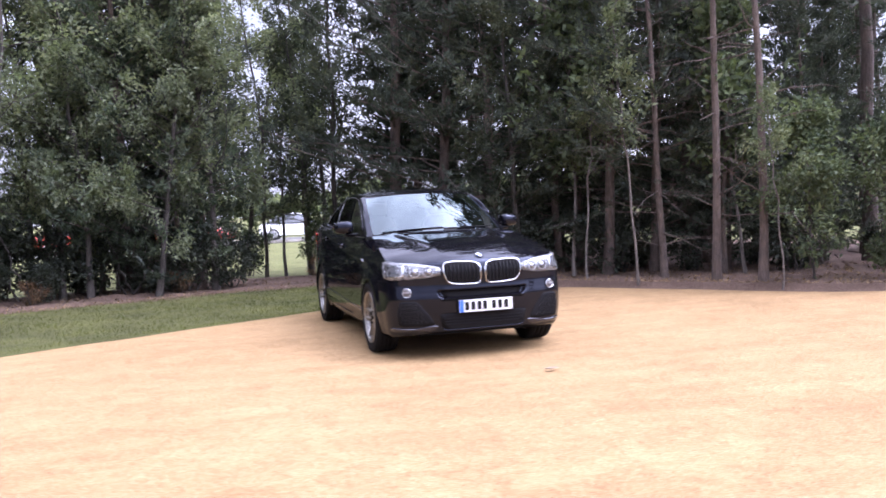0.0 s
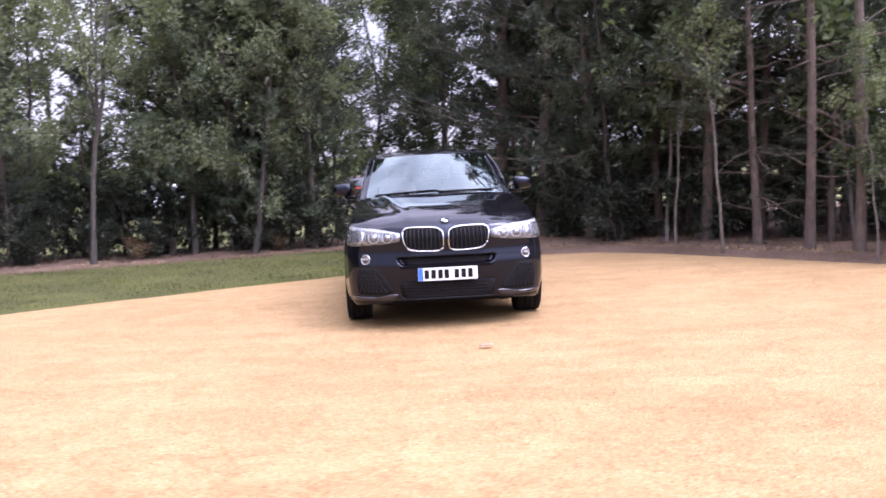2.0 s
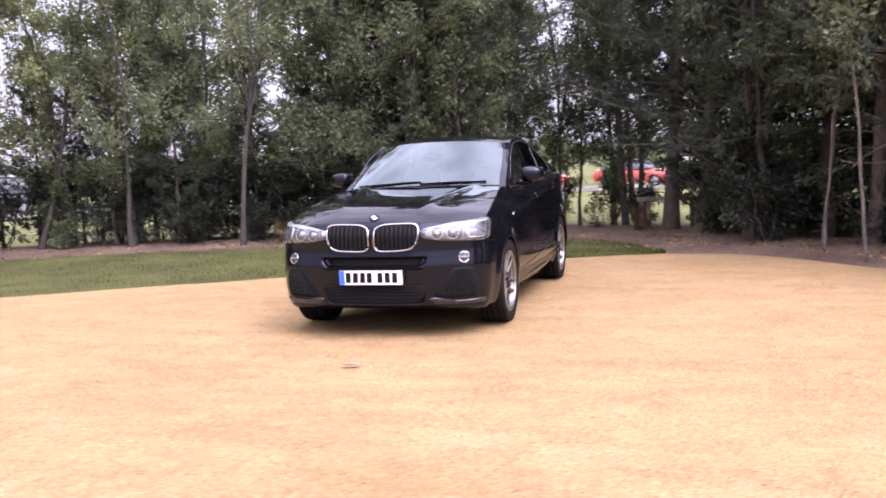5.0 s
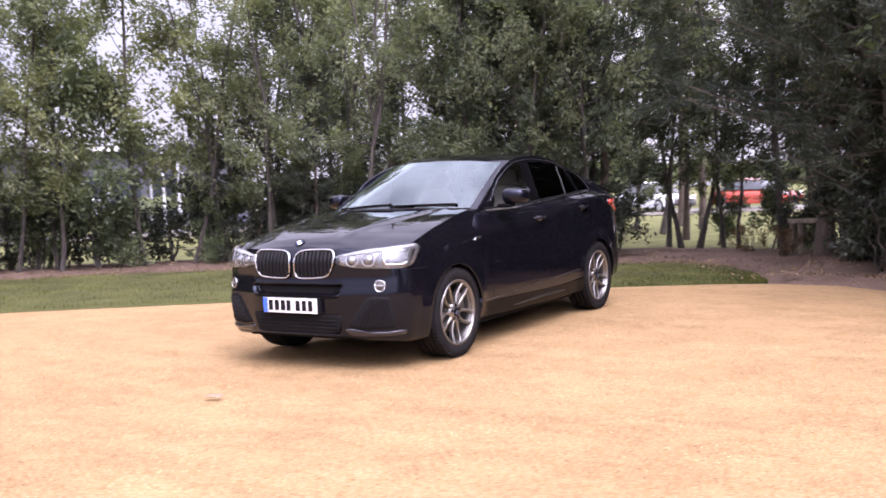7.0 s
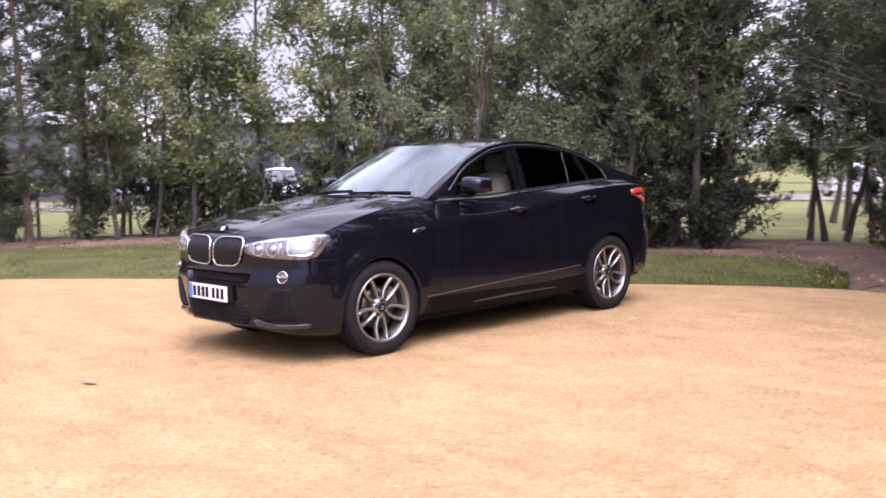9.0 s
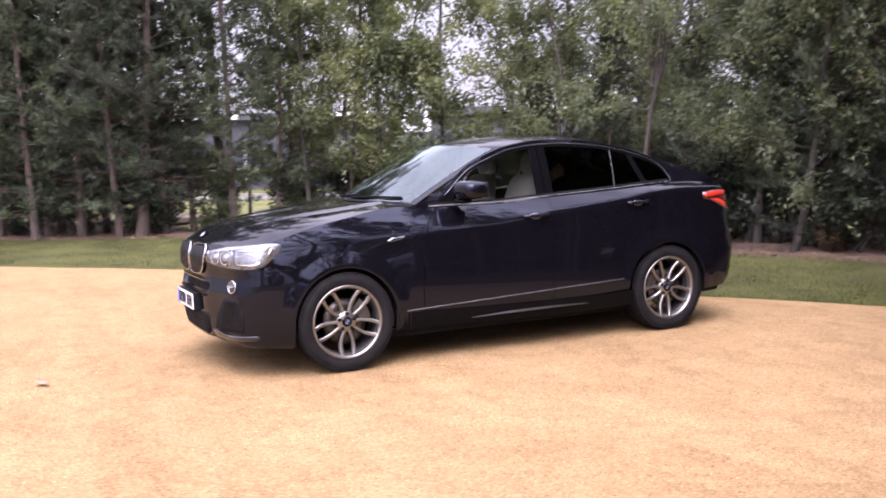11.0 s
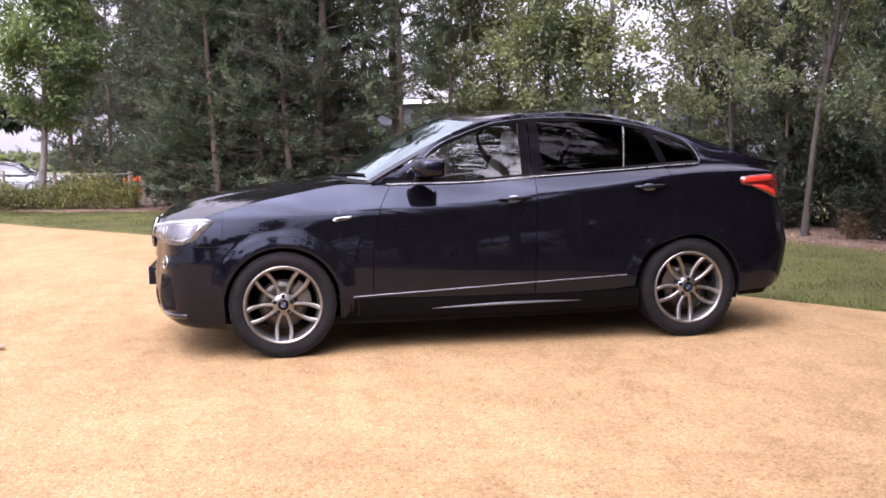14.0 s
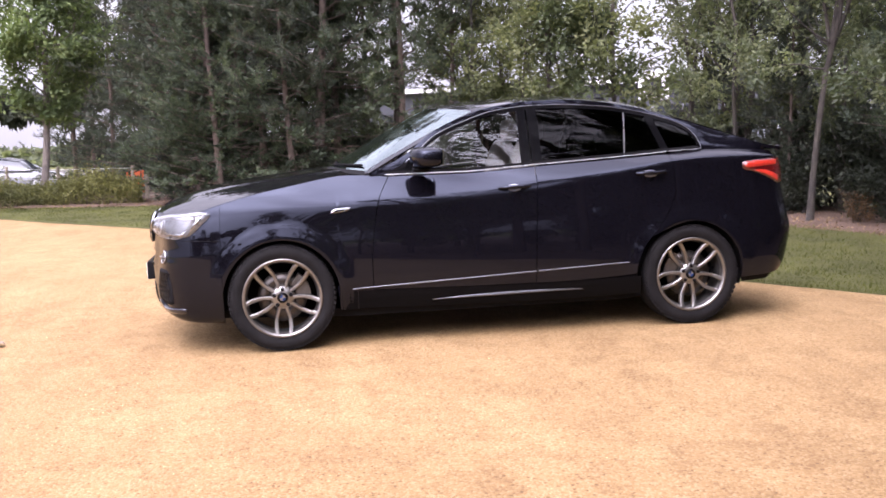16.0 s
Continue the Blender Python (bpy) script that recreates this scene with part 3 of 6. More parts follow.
THIN = [tree_data(26, 6.6, 1.2, 1.3, 26, 20, 0.10, 0.034, BARK_GREY, LEAF_ASH, 1, 0.05),
        tree_data(27, 7.0, 1.2, 1.5, 26, 20, 0.10, 0.040, BARK_GREY, LEAF_LIME, 1, 0.09),
        # this sapling wears the shaded leaves; its lighter copy ends the list
        tree_data(45, 6.4, 1.45, 1.8, 30, 36, 0.090, 0.055, BARK_GREY, LEAF_SHADED, 1, 0.03),
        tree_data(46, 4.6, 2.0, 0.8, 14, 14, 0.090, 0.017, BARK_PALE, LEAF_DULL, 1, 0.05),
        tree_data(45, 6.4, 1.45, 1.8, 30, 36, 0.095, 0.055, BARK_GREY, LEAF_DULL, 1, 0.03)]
PINE = [pine_data(31, 8.4, 2.4, 2.0, 0.085), pine_data(32, 7.8, 1.7, 2.1, 0.075),
        pine_data(33, 8.0, 0.9, 2.2, 0.075, 0.35, 6, 7, 1.2), pine_data(34, 8.8, 3.1, 1.9, 0.085, 0.34, 18), pine_data(35, 6.8, 0.35, 1.9, 0.06, 0.36, 0, 6, 1.7),
        pine_data(36, 8.2, 2.3, 1.9, 0.056, 0.35, 16), pine_data(37, 13.0, 4.8, 2.7, 0.115, 0.44, 10, 6, 1.7),
        pine_data(38, 8.6, 1.9, 2.7, 0.120, 0.33, 12, 9), pine_data(39, 8.2, 1.1, 2.0, 0.065, 0.36, 6, 8, 1.1, NEEDLE_SOFT),
        pine_data(40, 8.2, 0.7, 2.3, 0.075, 0.33, 6, 8, 1.25, NEEDLE_MID),
        pine_data(47, 8.8, 5.3, 1.2, 0.056, 0.46, 22, 6)]
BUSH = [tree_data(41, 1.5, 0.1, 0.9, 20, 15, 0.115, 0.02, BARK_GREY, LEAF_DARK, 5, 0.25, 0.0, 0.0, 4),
        tree_data(42, 1.9, 0.15, 1.0, 20, 20, 0.105, 0.02, BARK_GREY, LEAF_BROAD, 5, 0.25, 0.0, 0.0, 4),
        tree_data(43, 1.5, 0.1, 0.9, 20, 12, 0.10, 0.02, BARK_GREY, LEAF_DRY, 5, 0.3, 0.0, 0.0, 4)]

LABELS = {
    "ash": "broad-leaved tree with a grey trunk and green leaves", "pine": "tall pine with scaly trunk and dark needles",
    "chestnut": "young tree with large toothed leaves down to the ground", "thin": "slender young tree with a thin pale trunk",
    "bush": "dense leafy bush under the trees", "dry": "low shrub with dry brown leaves under the trees", "park": "broad pale green tree with a straight trunk behind the hedge"}
KINDS = {"ash": (ASH, "broadleaf_tree", "tree"), "pine": (PINE, "pine_tree", "pine"), "chestnut": (CHESTNUT, "chestnut_tree", "tree"),
         "thin": (THIN, "sapling", "tree"), "bush": (BUSH, "bush", "bush"), "dry": ([BUSH[2]], "dry_shrub", "shrub"), "park": (PARK, "park_tree", "tree")}


def row(kind, places, group, seed, sizes=(0.85, 1.12)):
    rng = random.Random(seed)
    data, name, category = KINDS[kind]
    for k, place in enumerate(places):
        x, y = place[:2]
        which = place[2] if len(place) > 2 else k
        tilt = place[3] if len(place) > 3 else (rng.uniform(-2, 2), rng.uniform(-2, 2))
        plant(name, data[which % len(data)], LABELS[kind], category, group, x, y, 0.02, rng.uniform(0, 360), rng.uniform(*sizes), tilt)


# the belt along the lawn: sparse broad-leaved trees, then darker ones towards the corner
row("ash", [(-12.4, 2.9, 2), (-10.4, 5.2, 2), (-8.05, 6.5, 1), (-5.65, 6.3, 3), (-2.95, 6.95, 4), (-7.4, 7.9, 1), (-4.6, 7.7, 4), (-13.3, 3.4, 2), (-11.2, 3.9, 2), (-5.3, 8.8, 4), (-9.8, 8.6, 0), (-8.2, 9.3, 0), (-7.4, 10.6, 4), (-8.8, 10.9, 4)], "trees along the lawn", 1)
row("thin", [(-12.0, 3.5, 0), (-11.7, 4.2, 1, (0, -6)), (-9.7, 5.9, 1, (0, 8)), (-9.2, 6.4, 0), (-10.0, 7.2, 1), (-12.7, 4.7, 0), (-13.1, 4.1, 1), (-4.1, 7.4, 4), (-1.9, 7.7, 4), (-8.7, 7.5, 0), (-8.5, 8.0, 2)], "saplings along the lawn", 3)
row("pine", [(-13.2, 1.4, 8), (-12.9, 2.3, 8), (-14.0, 0.7, 8), (-13.9, 2.9, 8), (-13.7, 0.0, 9), (-14.0, -1.6, 9), (-15.6, -2.9, 9), (-13.8, -2.5, 9), (-15.2, 0.2, 9), (-15.2, -1.9, 9), (-13.35, -0.5, 7, (0, 4)), (-13.35, -0.95, 1, (0, 6)), (-14.6, -2.2, 9), (-14.9, -1.0, 9), (-16.3, -3.5, 2), (-17.2, -2.9, 2), (-20.8, -2.8, 2), (-21.4, -4.4, 2), (-22.0, -6.0, 2)], "pines along the lawn", 9)
row("pine", [(-4.4, 8.6, 9), (-3.4, 8.3, 9), (-2.8, 8.5, 9), (-3.6, 9.6, 7), (-2.1, 8.9, 0), (-2.3, 14.5, 3), (0.8, 13.5, 3)], "dark pines by the gap", 12)
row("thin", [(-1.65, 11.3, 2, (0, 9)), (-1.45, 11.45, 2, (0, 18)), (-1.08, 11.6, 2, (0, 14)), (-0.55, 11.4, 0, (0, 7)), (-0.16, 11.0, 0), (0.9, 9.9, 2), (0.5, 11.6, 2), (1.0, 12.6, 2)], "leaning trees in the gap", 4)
row("pine", [(1.82, 8.7, 7), (3.0, 9.2, 2), (2.4, 10.3, 1), (3.4, 12.4, 2)], "pines in the corner", 5)
# low dark pines that close the belt from behind
row("pine", [(-5.0, 9.0, 4), (-3.0, 9.4, 4), (-2.5, 9.4, 4), (-14.2, -0.3, 4), (-15.3, -3.1, 4), (-15.6, -1.4, 4), (-17.4, -2.6, 4), (-19.6, -4.4, 4), (-2.6, 8.0, 4), (-4.0, 8.9, 4), (2.6, 9.3, 4), (3.5, 8.6, 4)], "low pines behind the belt", 17, (0.75, 1.05))
row("pine", [(-10.4, 6.8, 4), (-8.5, 6.6, 4), (-7.3, 6.9, 4), (-6.2, 8.0, 4), (-9.5, 7.0, 4)], "small pines behind the belt", 37, (0.50, 0.60))
# tall pines added behind the rest; their unseen crowns darken the car's reflections
row("pine", [(-15.6, -0.2, 6), (-17.2, -2.2, 6), (-19.0, -3.6, 6), (3.5, 9.7, 6), (5.2, 8.0, 6), (7.2, 5.7, 6), (9.2, 3.3, 6), (10.8, 0.8, 6), (-15.4, -2.8, 6), (-17.0, -3.2, 6), (-14.6, 1.5, 6)], "tall pines behind the belt", 27, (0.95, 1.15))
# trees in the field behind the gap
row("ash", [(-3.9, 17.5, 4), (-5.4, 19.5, 4)], "trees in the field", 34, (0.95, 1.1))
row("pine", [(-3.4, 19.6, 6), (-4.8, 22.0, 6)], "tall pines in the field", 38)
# the pine wood on the other side
row("pine", [(4.9, 3.0, 5), (5.22, 2.0, 10), (5.58, 1.35, 10), (3.1, 6.0, 2), (2.4, 7.2, 7), (4.2, 5.6, 1), (5.5, 4.4, 2), (3.4, 7.4, 2), (4.6, 4.4, 0),
             (4.2, 8.0, 4), (5.0, 6.4, 4), (5.6, 8.6, 4), (6.8, 9.6, 4), (5.8, 6.8, 4), (7.2, 5.4, 4), (8.6, 3.8, 4), (9.4, 1.6, 2), (6.6, 5.0, 2), (7.9, 6.4, 2), (8.9, 7.8, 2), (9.7, 9.4, 2), (9.7, 5.7, 2), (10.6, 5.1, 2), (11.7, 7.1, 2), (12.2, 6.3, 2)], "pines of the wood", 6, (0.9, 1.08))
row("pine", [(6.0, 3.0, 2), (6.5, 3.6, 1), (7.4, 2.6, 2), (8.6, 1.2, 2), (8.2, 3.4, 2)], "lower pines of the wood", 36, (0.52, 0.6))
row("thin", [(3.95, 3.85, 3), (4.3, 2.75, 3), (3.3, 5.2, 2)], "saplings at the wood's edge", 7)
row("thin", [(5.55, 0.85, 3)], "saplings at the wood's edge", 51, (0.62, 0.64))
row("chestnut", [(6.2, 1.0, 0), (6.9, 0.3, 1), (7.8, -0.3, 0)], "low broad-leaved shrubs", 50, (0.46, 0.54))
row("chestnut", [(4.0, 4.5, 2), (-11.0, 4.6, 1), (6.3, 2.8, 2)], "broad-leaved shrubs", 8, (0.75, 1.0))
row("chestnut", [(-16.2, -3.8, 1)], "broad-leaved shrubs", 48, (0.37, 0.38))
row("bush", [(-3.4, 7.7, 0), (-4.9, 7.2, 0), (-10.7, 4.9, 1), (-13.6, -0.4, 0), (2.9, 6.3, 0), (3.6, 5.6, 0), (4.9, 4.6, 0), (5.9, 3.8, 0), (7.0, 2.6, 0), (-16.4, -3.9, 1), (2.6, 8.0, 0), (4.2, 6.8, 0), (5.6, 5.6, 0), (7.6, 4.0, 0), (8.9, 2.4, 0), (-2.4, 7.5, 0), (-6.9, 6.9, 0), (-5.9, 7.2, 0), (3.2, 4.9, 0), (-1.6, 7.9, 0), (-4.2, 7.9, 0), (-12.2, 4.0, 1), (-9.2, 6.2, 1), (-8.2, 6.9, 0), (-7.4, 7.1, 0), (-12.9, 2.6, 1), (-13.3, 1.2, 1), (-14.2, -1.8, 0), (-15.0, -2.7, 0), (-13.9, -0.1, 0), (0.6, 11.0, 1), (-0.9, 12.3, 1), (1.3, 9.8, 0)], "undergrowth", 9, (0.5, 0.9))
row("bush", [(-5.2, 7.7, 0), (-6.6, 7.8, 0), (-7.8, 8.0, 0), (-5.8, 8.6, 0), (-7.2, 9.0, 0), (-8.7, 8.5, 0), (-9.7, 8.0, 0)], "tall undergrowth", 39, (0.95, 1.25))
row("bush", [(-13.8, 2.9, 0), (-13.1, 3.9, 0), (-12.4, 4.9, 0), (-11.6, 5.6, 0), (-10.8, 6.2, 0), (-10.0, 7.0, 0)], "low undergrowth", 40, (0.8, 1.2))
row("dry", [(0.5, 9.4), (-2.6, 7.2), (-5.0, 6.6), (1.3, 8.2)], "dry shrubs", 19, (0.30, 0.42))
# on the open side, behind the camera
row("pine", [(13.0, -2.4, 2), (15.9, -5.4, 4), (18.9, -8.2, 2), (20.9, -11.4, 4), (22.2, -14.8, 2), (15.8, -2.2, 4), (19.4, -6.4, 2)], "pines on the open side", 10, (0.8, 0.95))
row("bush", [(13.7, -3.8, 0), (16.6, -6.6, 0), (19.7, -9.5, 0), (21.4, -12.8, 0), (22.6, -16.4, 0), (11.3, -1.4, 0)], "undergrowth on the open side", 18, (0.8, 1.15))


# ---- what lies beyond the trees ----
BRICK_GREY = plain("dark_cladding", (0.055, 0.058, 0.066), 0.6, scale=2.0)
WHITE_PANEL = plain("white_panel", (0.72, 0.72, 0.70), 0.5, scale=3.0)
PANE_FAR = plain("far_window", (0.03, 0.035, 0.04), 0.08, 0.0, 0.5)
POLE_GREY = plain("galvanised_pole", (0.45, 0.46, 0.46), 0.45, 0.7)
TYRE_FAR = plain("far_tyre", (0.02, 0.02, 0.02), 0.8)
CHASSIS = plain("far_plastic", (0.02, 0.02, 0.022), 0.6)

ROAD_LINE = spline([(-60, -32), (-50, -16), (-40, 6), (-28, 22), (-14, 35), (4, 43), (30, 48)], 60)


def ribbon(name, line, left, right, z, material, label, category):
    d = np.gradient(line, axis=0)
    nrm = np.stack([-d[:, 1], d[:, 0]], 1) / np.linalg.norm(d, axis=1)[:, None]
    g = np.stack([np.column_stack([line + nrm * o, np.full(len(line), h)]) for o, h in ((left, z - 0.12), (left, z), (right, z), (right, z - 0.12))], 1)
    ob = new(name, mesh_of(name, g.reshape(-1, 3), grid_faces(len(line), 4), material))
    tagged(ob, label, category, kind="structure")


ribbon("road", ROAD_LINE, 4.5, -3.5, 0.0, ASPHALT, "pale grey tarmac road and parking bays behind the trees", "road")
ribbon("kerb_line", ROAD_LINE, -3.5, -3.75, 0.09, KERB, "pale concrete kerb along the road", "kerb")
ribbon("pavement", spline([(-24, -15), (-21.4, -10.0), (-19.8, -6.6), (-19.0, -4.0), (-18.9, -1.5), (-20.5, 2.5)], 40), 0.9, -0.9, 0.075, PAVING, "pale pinkish path behind the hedge", "path")


def far_car(colour, label, x, y, turn, kind="car", z=0.0):
    """A parked car some way off: body, window band, wheels with rims, lamps."""
    body_mat = plain("far_paint", colour, 0.25, 0.0, 0.8)
    ob = thing("parked_car", label, "car", "parked cars behind the trees", at=pose(x, y, z, 0, 0, turn))
    tall = 1.66 if kind == "suv" else 1.47
    ys = np.array([-2.15, -2.05, -1.5, -0.95, -0.2, 0.9, 1.6, 2.0, 2.12])
    lowz = np.array([0.42, 0.30, 0.27, 0.27, 0.27, 0.27, 0.29, 0.34, 0.45])
    topz = np.array([0.62, 0.74, 0.86, 0.93, 0.95, 0.97, 0.97, 0.95, 0.8])
    halfw = np.array([0.66, 0.80, 0.88, 0.89, 0.89, 0.89, 0.88, 0.82, 0.7])
    a = np.linspace(0, np.pi, 13)
    ring = []
    for yy, l, t, w in zip(ys, lowz, topz, halfw):
        c, s = np.cos(a), np.sin(a)
        ring.append(np.stack([w * np.sign(c) * np.abs(c) ** 0.35, np.full(13, yy), l + (t - l) * np.abs(s) ** 0.5], -1))
    g = np.array(ring)
    faces = grid_faces(len(ys), 13) + [tuple(range(12, -1, -1)), tuple((len(ys) - 1) * 13 + q for q in range(13))]
    child("body", mesh_of("body", g.reshape(-1, 3), faces, body_mat, True), ob)
    yc = np.array([-1.05, -0.45, 0.2, 1.0, 1.75])
    tz = np.array([0.96, tall - 0.10, tall, tall - 0.04, 1.0 if kind != "suv" else tall - 0.35])
    tw = np.array([0.74, 0.62, 0.60, 0.60, 0.66])
    g = np.array([np.stack([np.array([-0.80, -w, -w * 0.6, w * 0.6, w, 0.80]), np.full(6, yy), np.array([0.93, max(0.94, z - 0.08), z, z, max(0.94, z - 0.08), 0.93])], -1) for yy, z, w in zip(yc, tz, tw)])
    child("cabin_glass", mesh_of("cabin_glass", g.reshape(-1, 3), grid_faces(5, 6), PANE_FAR, True), ob, "dark windows")
    g = np.array([np.stack([np.linspace(-w * 0.98, w * 0.98, 5), np.full(5, yy), np.array([z - 0.03, z + 0.012, z + 0.02, z + 0.012, z - 0.03])], -1) for yy, z, w in zip(yc[1:4], tz[1:4], tw[1:4])])
    child("roof", mesh_of("roof", g.reshape(-1, 3), grid_faces(3, 5), body_mat, True), ob)
    for sx in (-1, 1):
        for yy in (-1.32, 1.32):
            b = np.linspace(0, 2 * np.pi, 20, endpoint=False)
            v = np.concatenate([np.stack([np.full(20, sx * xx), yy + r * np.cos(b), 0.33 + r * np.sin(b)], -1) for xx, r in ((0.70, 0.32), (0.88, 0.32), (0.895, 0.29), (0.89, 0.22))])
            f = [(i * 20 + j, i * 20 + (j + 1) % 20, (i + 1) * 20 + (j + 1) % 20, (i + 1) * 20 + j) for i in range(3) for j in range(20)]
            wheel = child("wheel", mesh_of("wheel", v, f if sx < 0 else [q[::-1] for q in f], TYRE_FAR, True), ob)
            v = [(sx * 0.888, yy, 0.33)] + [(sx * 0.886, yy + (0.22 if k % 2 == 0 else 0.15) * math.cos(k * math.pi / 5), 0.33 + (0.22 if k % 2 == 0 else 0.15) * math.sin(k * math.pi / 5)) for k in range(10)]
            child("rim", mesh_of("rim", v, [(0, 1 + k, 1 + (k + 1) % 10) for k in range(10)], POLE_GREY), wheel)
        bm_v = [(sx * 0.50, -2.10, 0.66), (sx * 0.80, -1.98, 0.68), (sx * 0.80, -1.95, 0.80), (sx * 0.52, -2.06, 0.78)]
        child("headlight", mesh_of("headlight", [(v[0], v[1] - 0.03, v[2]) for v in bm_v] + [(v[0] * 0.98, v[1] + 0.06, v[2]) for v in bm_v], [(0, 1, 2, 3), (4, 7, 6, 5), (0, 4, 5, 1), (3, 2, 6, 7)], WHITE_PANEL), ob)
    return ob


far_car((0.05, 0.055, 0.075), "dark blue SUV parked on the far road", -26.0, 23.8, -74, "suv")
far_car((0.45, 0.05, 0.022), "bright red car parked on the far road", -6.6, 39.2, 66)
far_car((0.38, 0.04, 0.02), "red car parked on the far road", -1.2, 40.8, 72)
far_car((0.75, 0.75, 0.74), "white car parked on the far road", -21.4, 28.6, 48)
far_car((0.60, 0.61, 0.62), "silver car parked on the far road", -10.8, 36.6, 60)
far_car((0.74, 0.74, 0.73), "white car parked among others on the far road", 4.6, 42.6, 78)
far_car((0.13, 0.134, 0.142), "silver saloon parked beyond the hedge", -37.0, -12.5, 170, z=-0.54)
far_car((0.70, 0.70, 0.70), "white car in the bays behind the trees", -38.6, 4.0, 26)
far_car((0.12, 0.12, 0.13), "dark grey car in the bays behind the trees", -34.4, 13.4, 36)
far_car((0.72, 0.72, 0.71), "white van-like car in the bays behind the trees", -30.2, 19.2, 44, "suv")


def showroom():
    """A low dark building with a pale fascia, behind the road."""
    m = pose(-56, 24, 0, 0, 0, 52)
    ob = thing("showroom", "long dark grey showroom with white fascia and glass front", "building", at=m)
    verts = [(x, y, z) for x in (-21, 21) for y in (-6, 6) for z in (-0.3, 4.6)]
    child("wall", mesh_of("wall", verts, [(0, 1, 3, 2), (4, 6, 7, 5), (0, 4, 5, 1), (2, 3, 7, 6)], BRICK_GREY), ob)
    verts = [(x, y, z) for x in (-21.5, 21.5) for y in (-6.6, 6.5) for z in (4.55, 5.0)]
    child("roof", mesh_of("roof", verts, [(0, 1, 3, 2), (4, 6, 7, 5), (0, 4, 5, 1), (2, 3, 7, 6), (1, 5, 7, 3), (0, 2, 6, 4)], BRICK_GREY), ob)
    for k in range(9):
        x0 = -19.5 + k * 4.4
        w = child("window", mesh_of("window", [(x0, -6.06, 0.3), (x0 + 3.8, -6.06, 0.3), (x0 + 3.8, -6.06, 3.2), (x0, -6.06, 3.2)], [(0, 1, 2, 3)], PANE_FAR), ob)
        for a, b in ((x0 - 0.06, x0 + 0.06), (x0 + 1.85, x0 + 1.95)):
            child("frame", mesh_of("frame", [(x, y, z) for x in (a, b) for y in (-6.16, -6.05) for z in (0.25, 3.25)], [(0, 1, 5, 4), (0, 2, 3, 1), (4, 5, 7, 6), (1, 3, 7, 5)], POLE_GREY), w)
    for x0, x1 in ((-16, -9), (-3, 4), (9, 14)):
        child("fascia_panel", mesh_of("fascia_panel", [(x, y, z) for x in (x0, x1) for y in (-6.75, -6.62) for z in (4.62, 4.92)], [(0, 4, 5, 1), (0, 1, 3, 2), (4, 6, 7, 5), (1, 5, 7, 3), (0, 2, 6, 4)], WHITE_PANEL), ob)


showroom()


def sign_board():
    ob = thing("sign_board", "white square sign with a dark round mark on a post", "sign", at=pose(-38.4, 17.6, 0, 0, 0, 62))
    child("post", fast_mesh("post", *tube([(0, 0, -0.1), (0, 0, 2.2), (0, 0, 4.4)], 0.07, 8), POLE_GREY, True), ob)
    verts = [(x, y, z) for x in (-0.75, 0.75) for y in (-0.12, -0.02) for z in (3.1, 4.5)]
    child("panel", mesh_of("panel", verts, [(0, 4, 5, 1), (0, 1, 3, 2), (4, 6, 7, 5), (1, 5, 7, 3), (0, 2, 6, 4), (2, 3, 7, 6)], WHITE_PANEL), ob)
    disc = [(0.42 * math.cos(2 * math.pi * k / 24), -0.125, 3.8 + 0.42 * math.sin(2 * math.pi * k / 24)) for k in range(24)]
    child("round_mark", mesh_of("round_mark", disc, [tuple(range(24))], CHASSIS), ob)


sign_board()


def street_lamp(x, y, h, turn):
    ob = thing("street_lamp", "slim grey lamp post beside the road", "lamp post", "lamp posts", at=pose(x, y, 0, 0, 0, turn))
    child("post", fast_mesh("post", *tube([(0, 0, -0.1), (0, 0, 1.2), (0, 0, 1.25), (0, 0, h)], [0.09, 0.085, 0.06, 0.045], 10), POLE_GREY, True), ob)
    verts = [(x0, y0, z0) for x0 in (-0.11, 0.11) for y0 in (-0.05, 0.6) for z0 in (h - 0.03, h + 0.06)]
    child("lamp_head", mesh_of("lamp_head", verts, [(0, 1, 3, 2), (4, 6, 7, 5), (0, 4, 5, 1), (2, 3, 7, 6), (1, 5, 7, 3), (0, 2, 6, 4)], POLE_GREY), ob)


street_lamp(-26.6, 25.2, 6.0, 40)
street_lamp(-28.2, 22.6, 5.4, 40)
street_lamp(-33.0, 26.0, 5.5, 40)
street_lamp(-31.0, 27.6, 5.0, 40)

# post and wire fence behind the belt
_off = 2.9
_fd = np.gradient(LAWN_BACK, axis=0)
_fn = np.stack([-_fd[:, 1], _fd[:, 0]], 1) / np.linalg.norm(_fd, axis=1)[:, None]
_line = (LAWN_BACK + _fn * _off)[34:108]
fence = thing("fence", "low post and wire fence behind the tree belt", "fence")
_len = np.concatenate([[0], np.cumsum(np.linalg.norm(np.diff(_line, axis=0), axis=1))])
for k, d in enumerate(np.arange(0.3, _len[-1], 1.9)):
    px, py = np.interp(d, _len, _line[:, 0]), np.interp(d, _len, _line[:, 1])
    lean = random.Random(k).uniform(-0.04, 0.04)
    child("post", fast_mesh("post", *tube([(px, py, -0.15), (px + lean * 0.5, py, 0.5), (px + lean, py, 0.86), (px + lean, py, 0.88)], [0.045, 0.043, 0.042, 0.01], 8), POST_WOOD, True), fence)
for z0 in (0.3, 0.55, 0.8):
    child("wire", fast_mesh("wire", *tube(np.column_stack([_line, np.full(len(_line), z0)])[::3], 0.004, 4), POLE_GREY), fence)


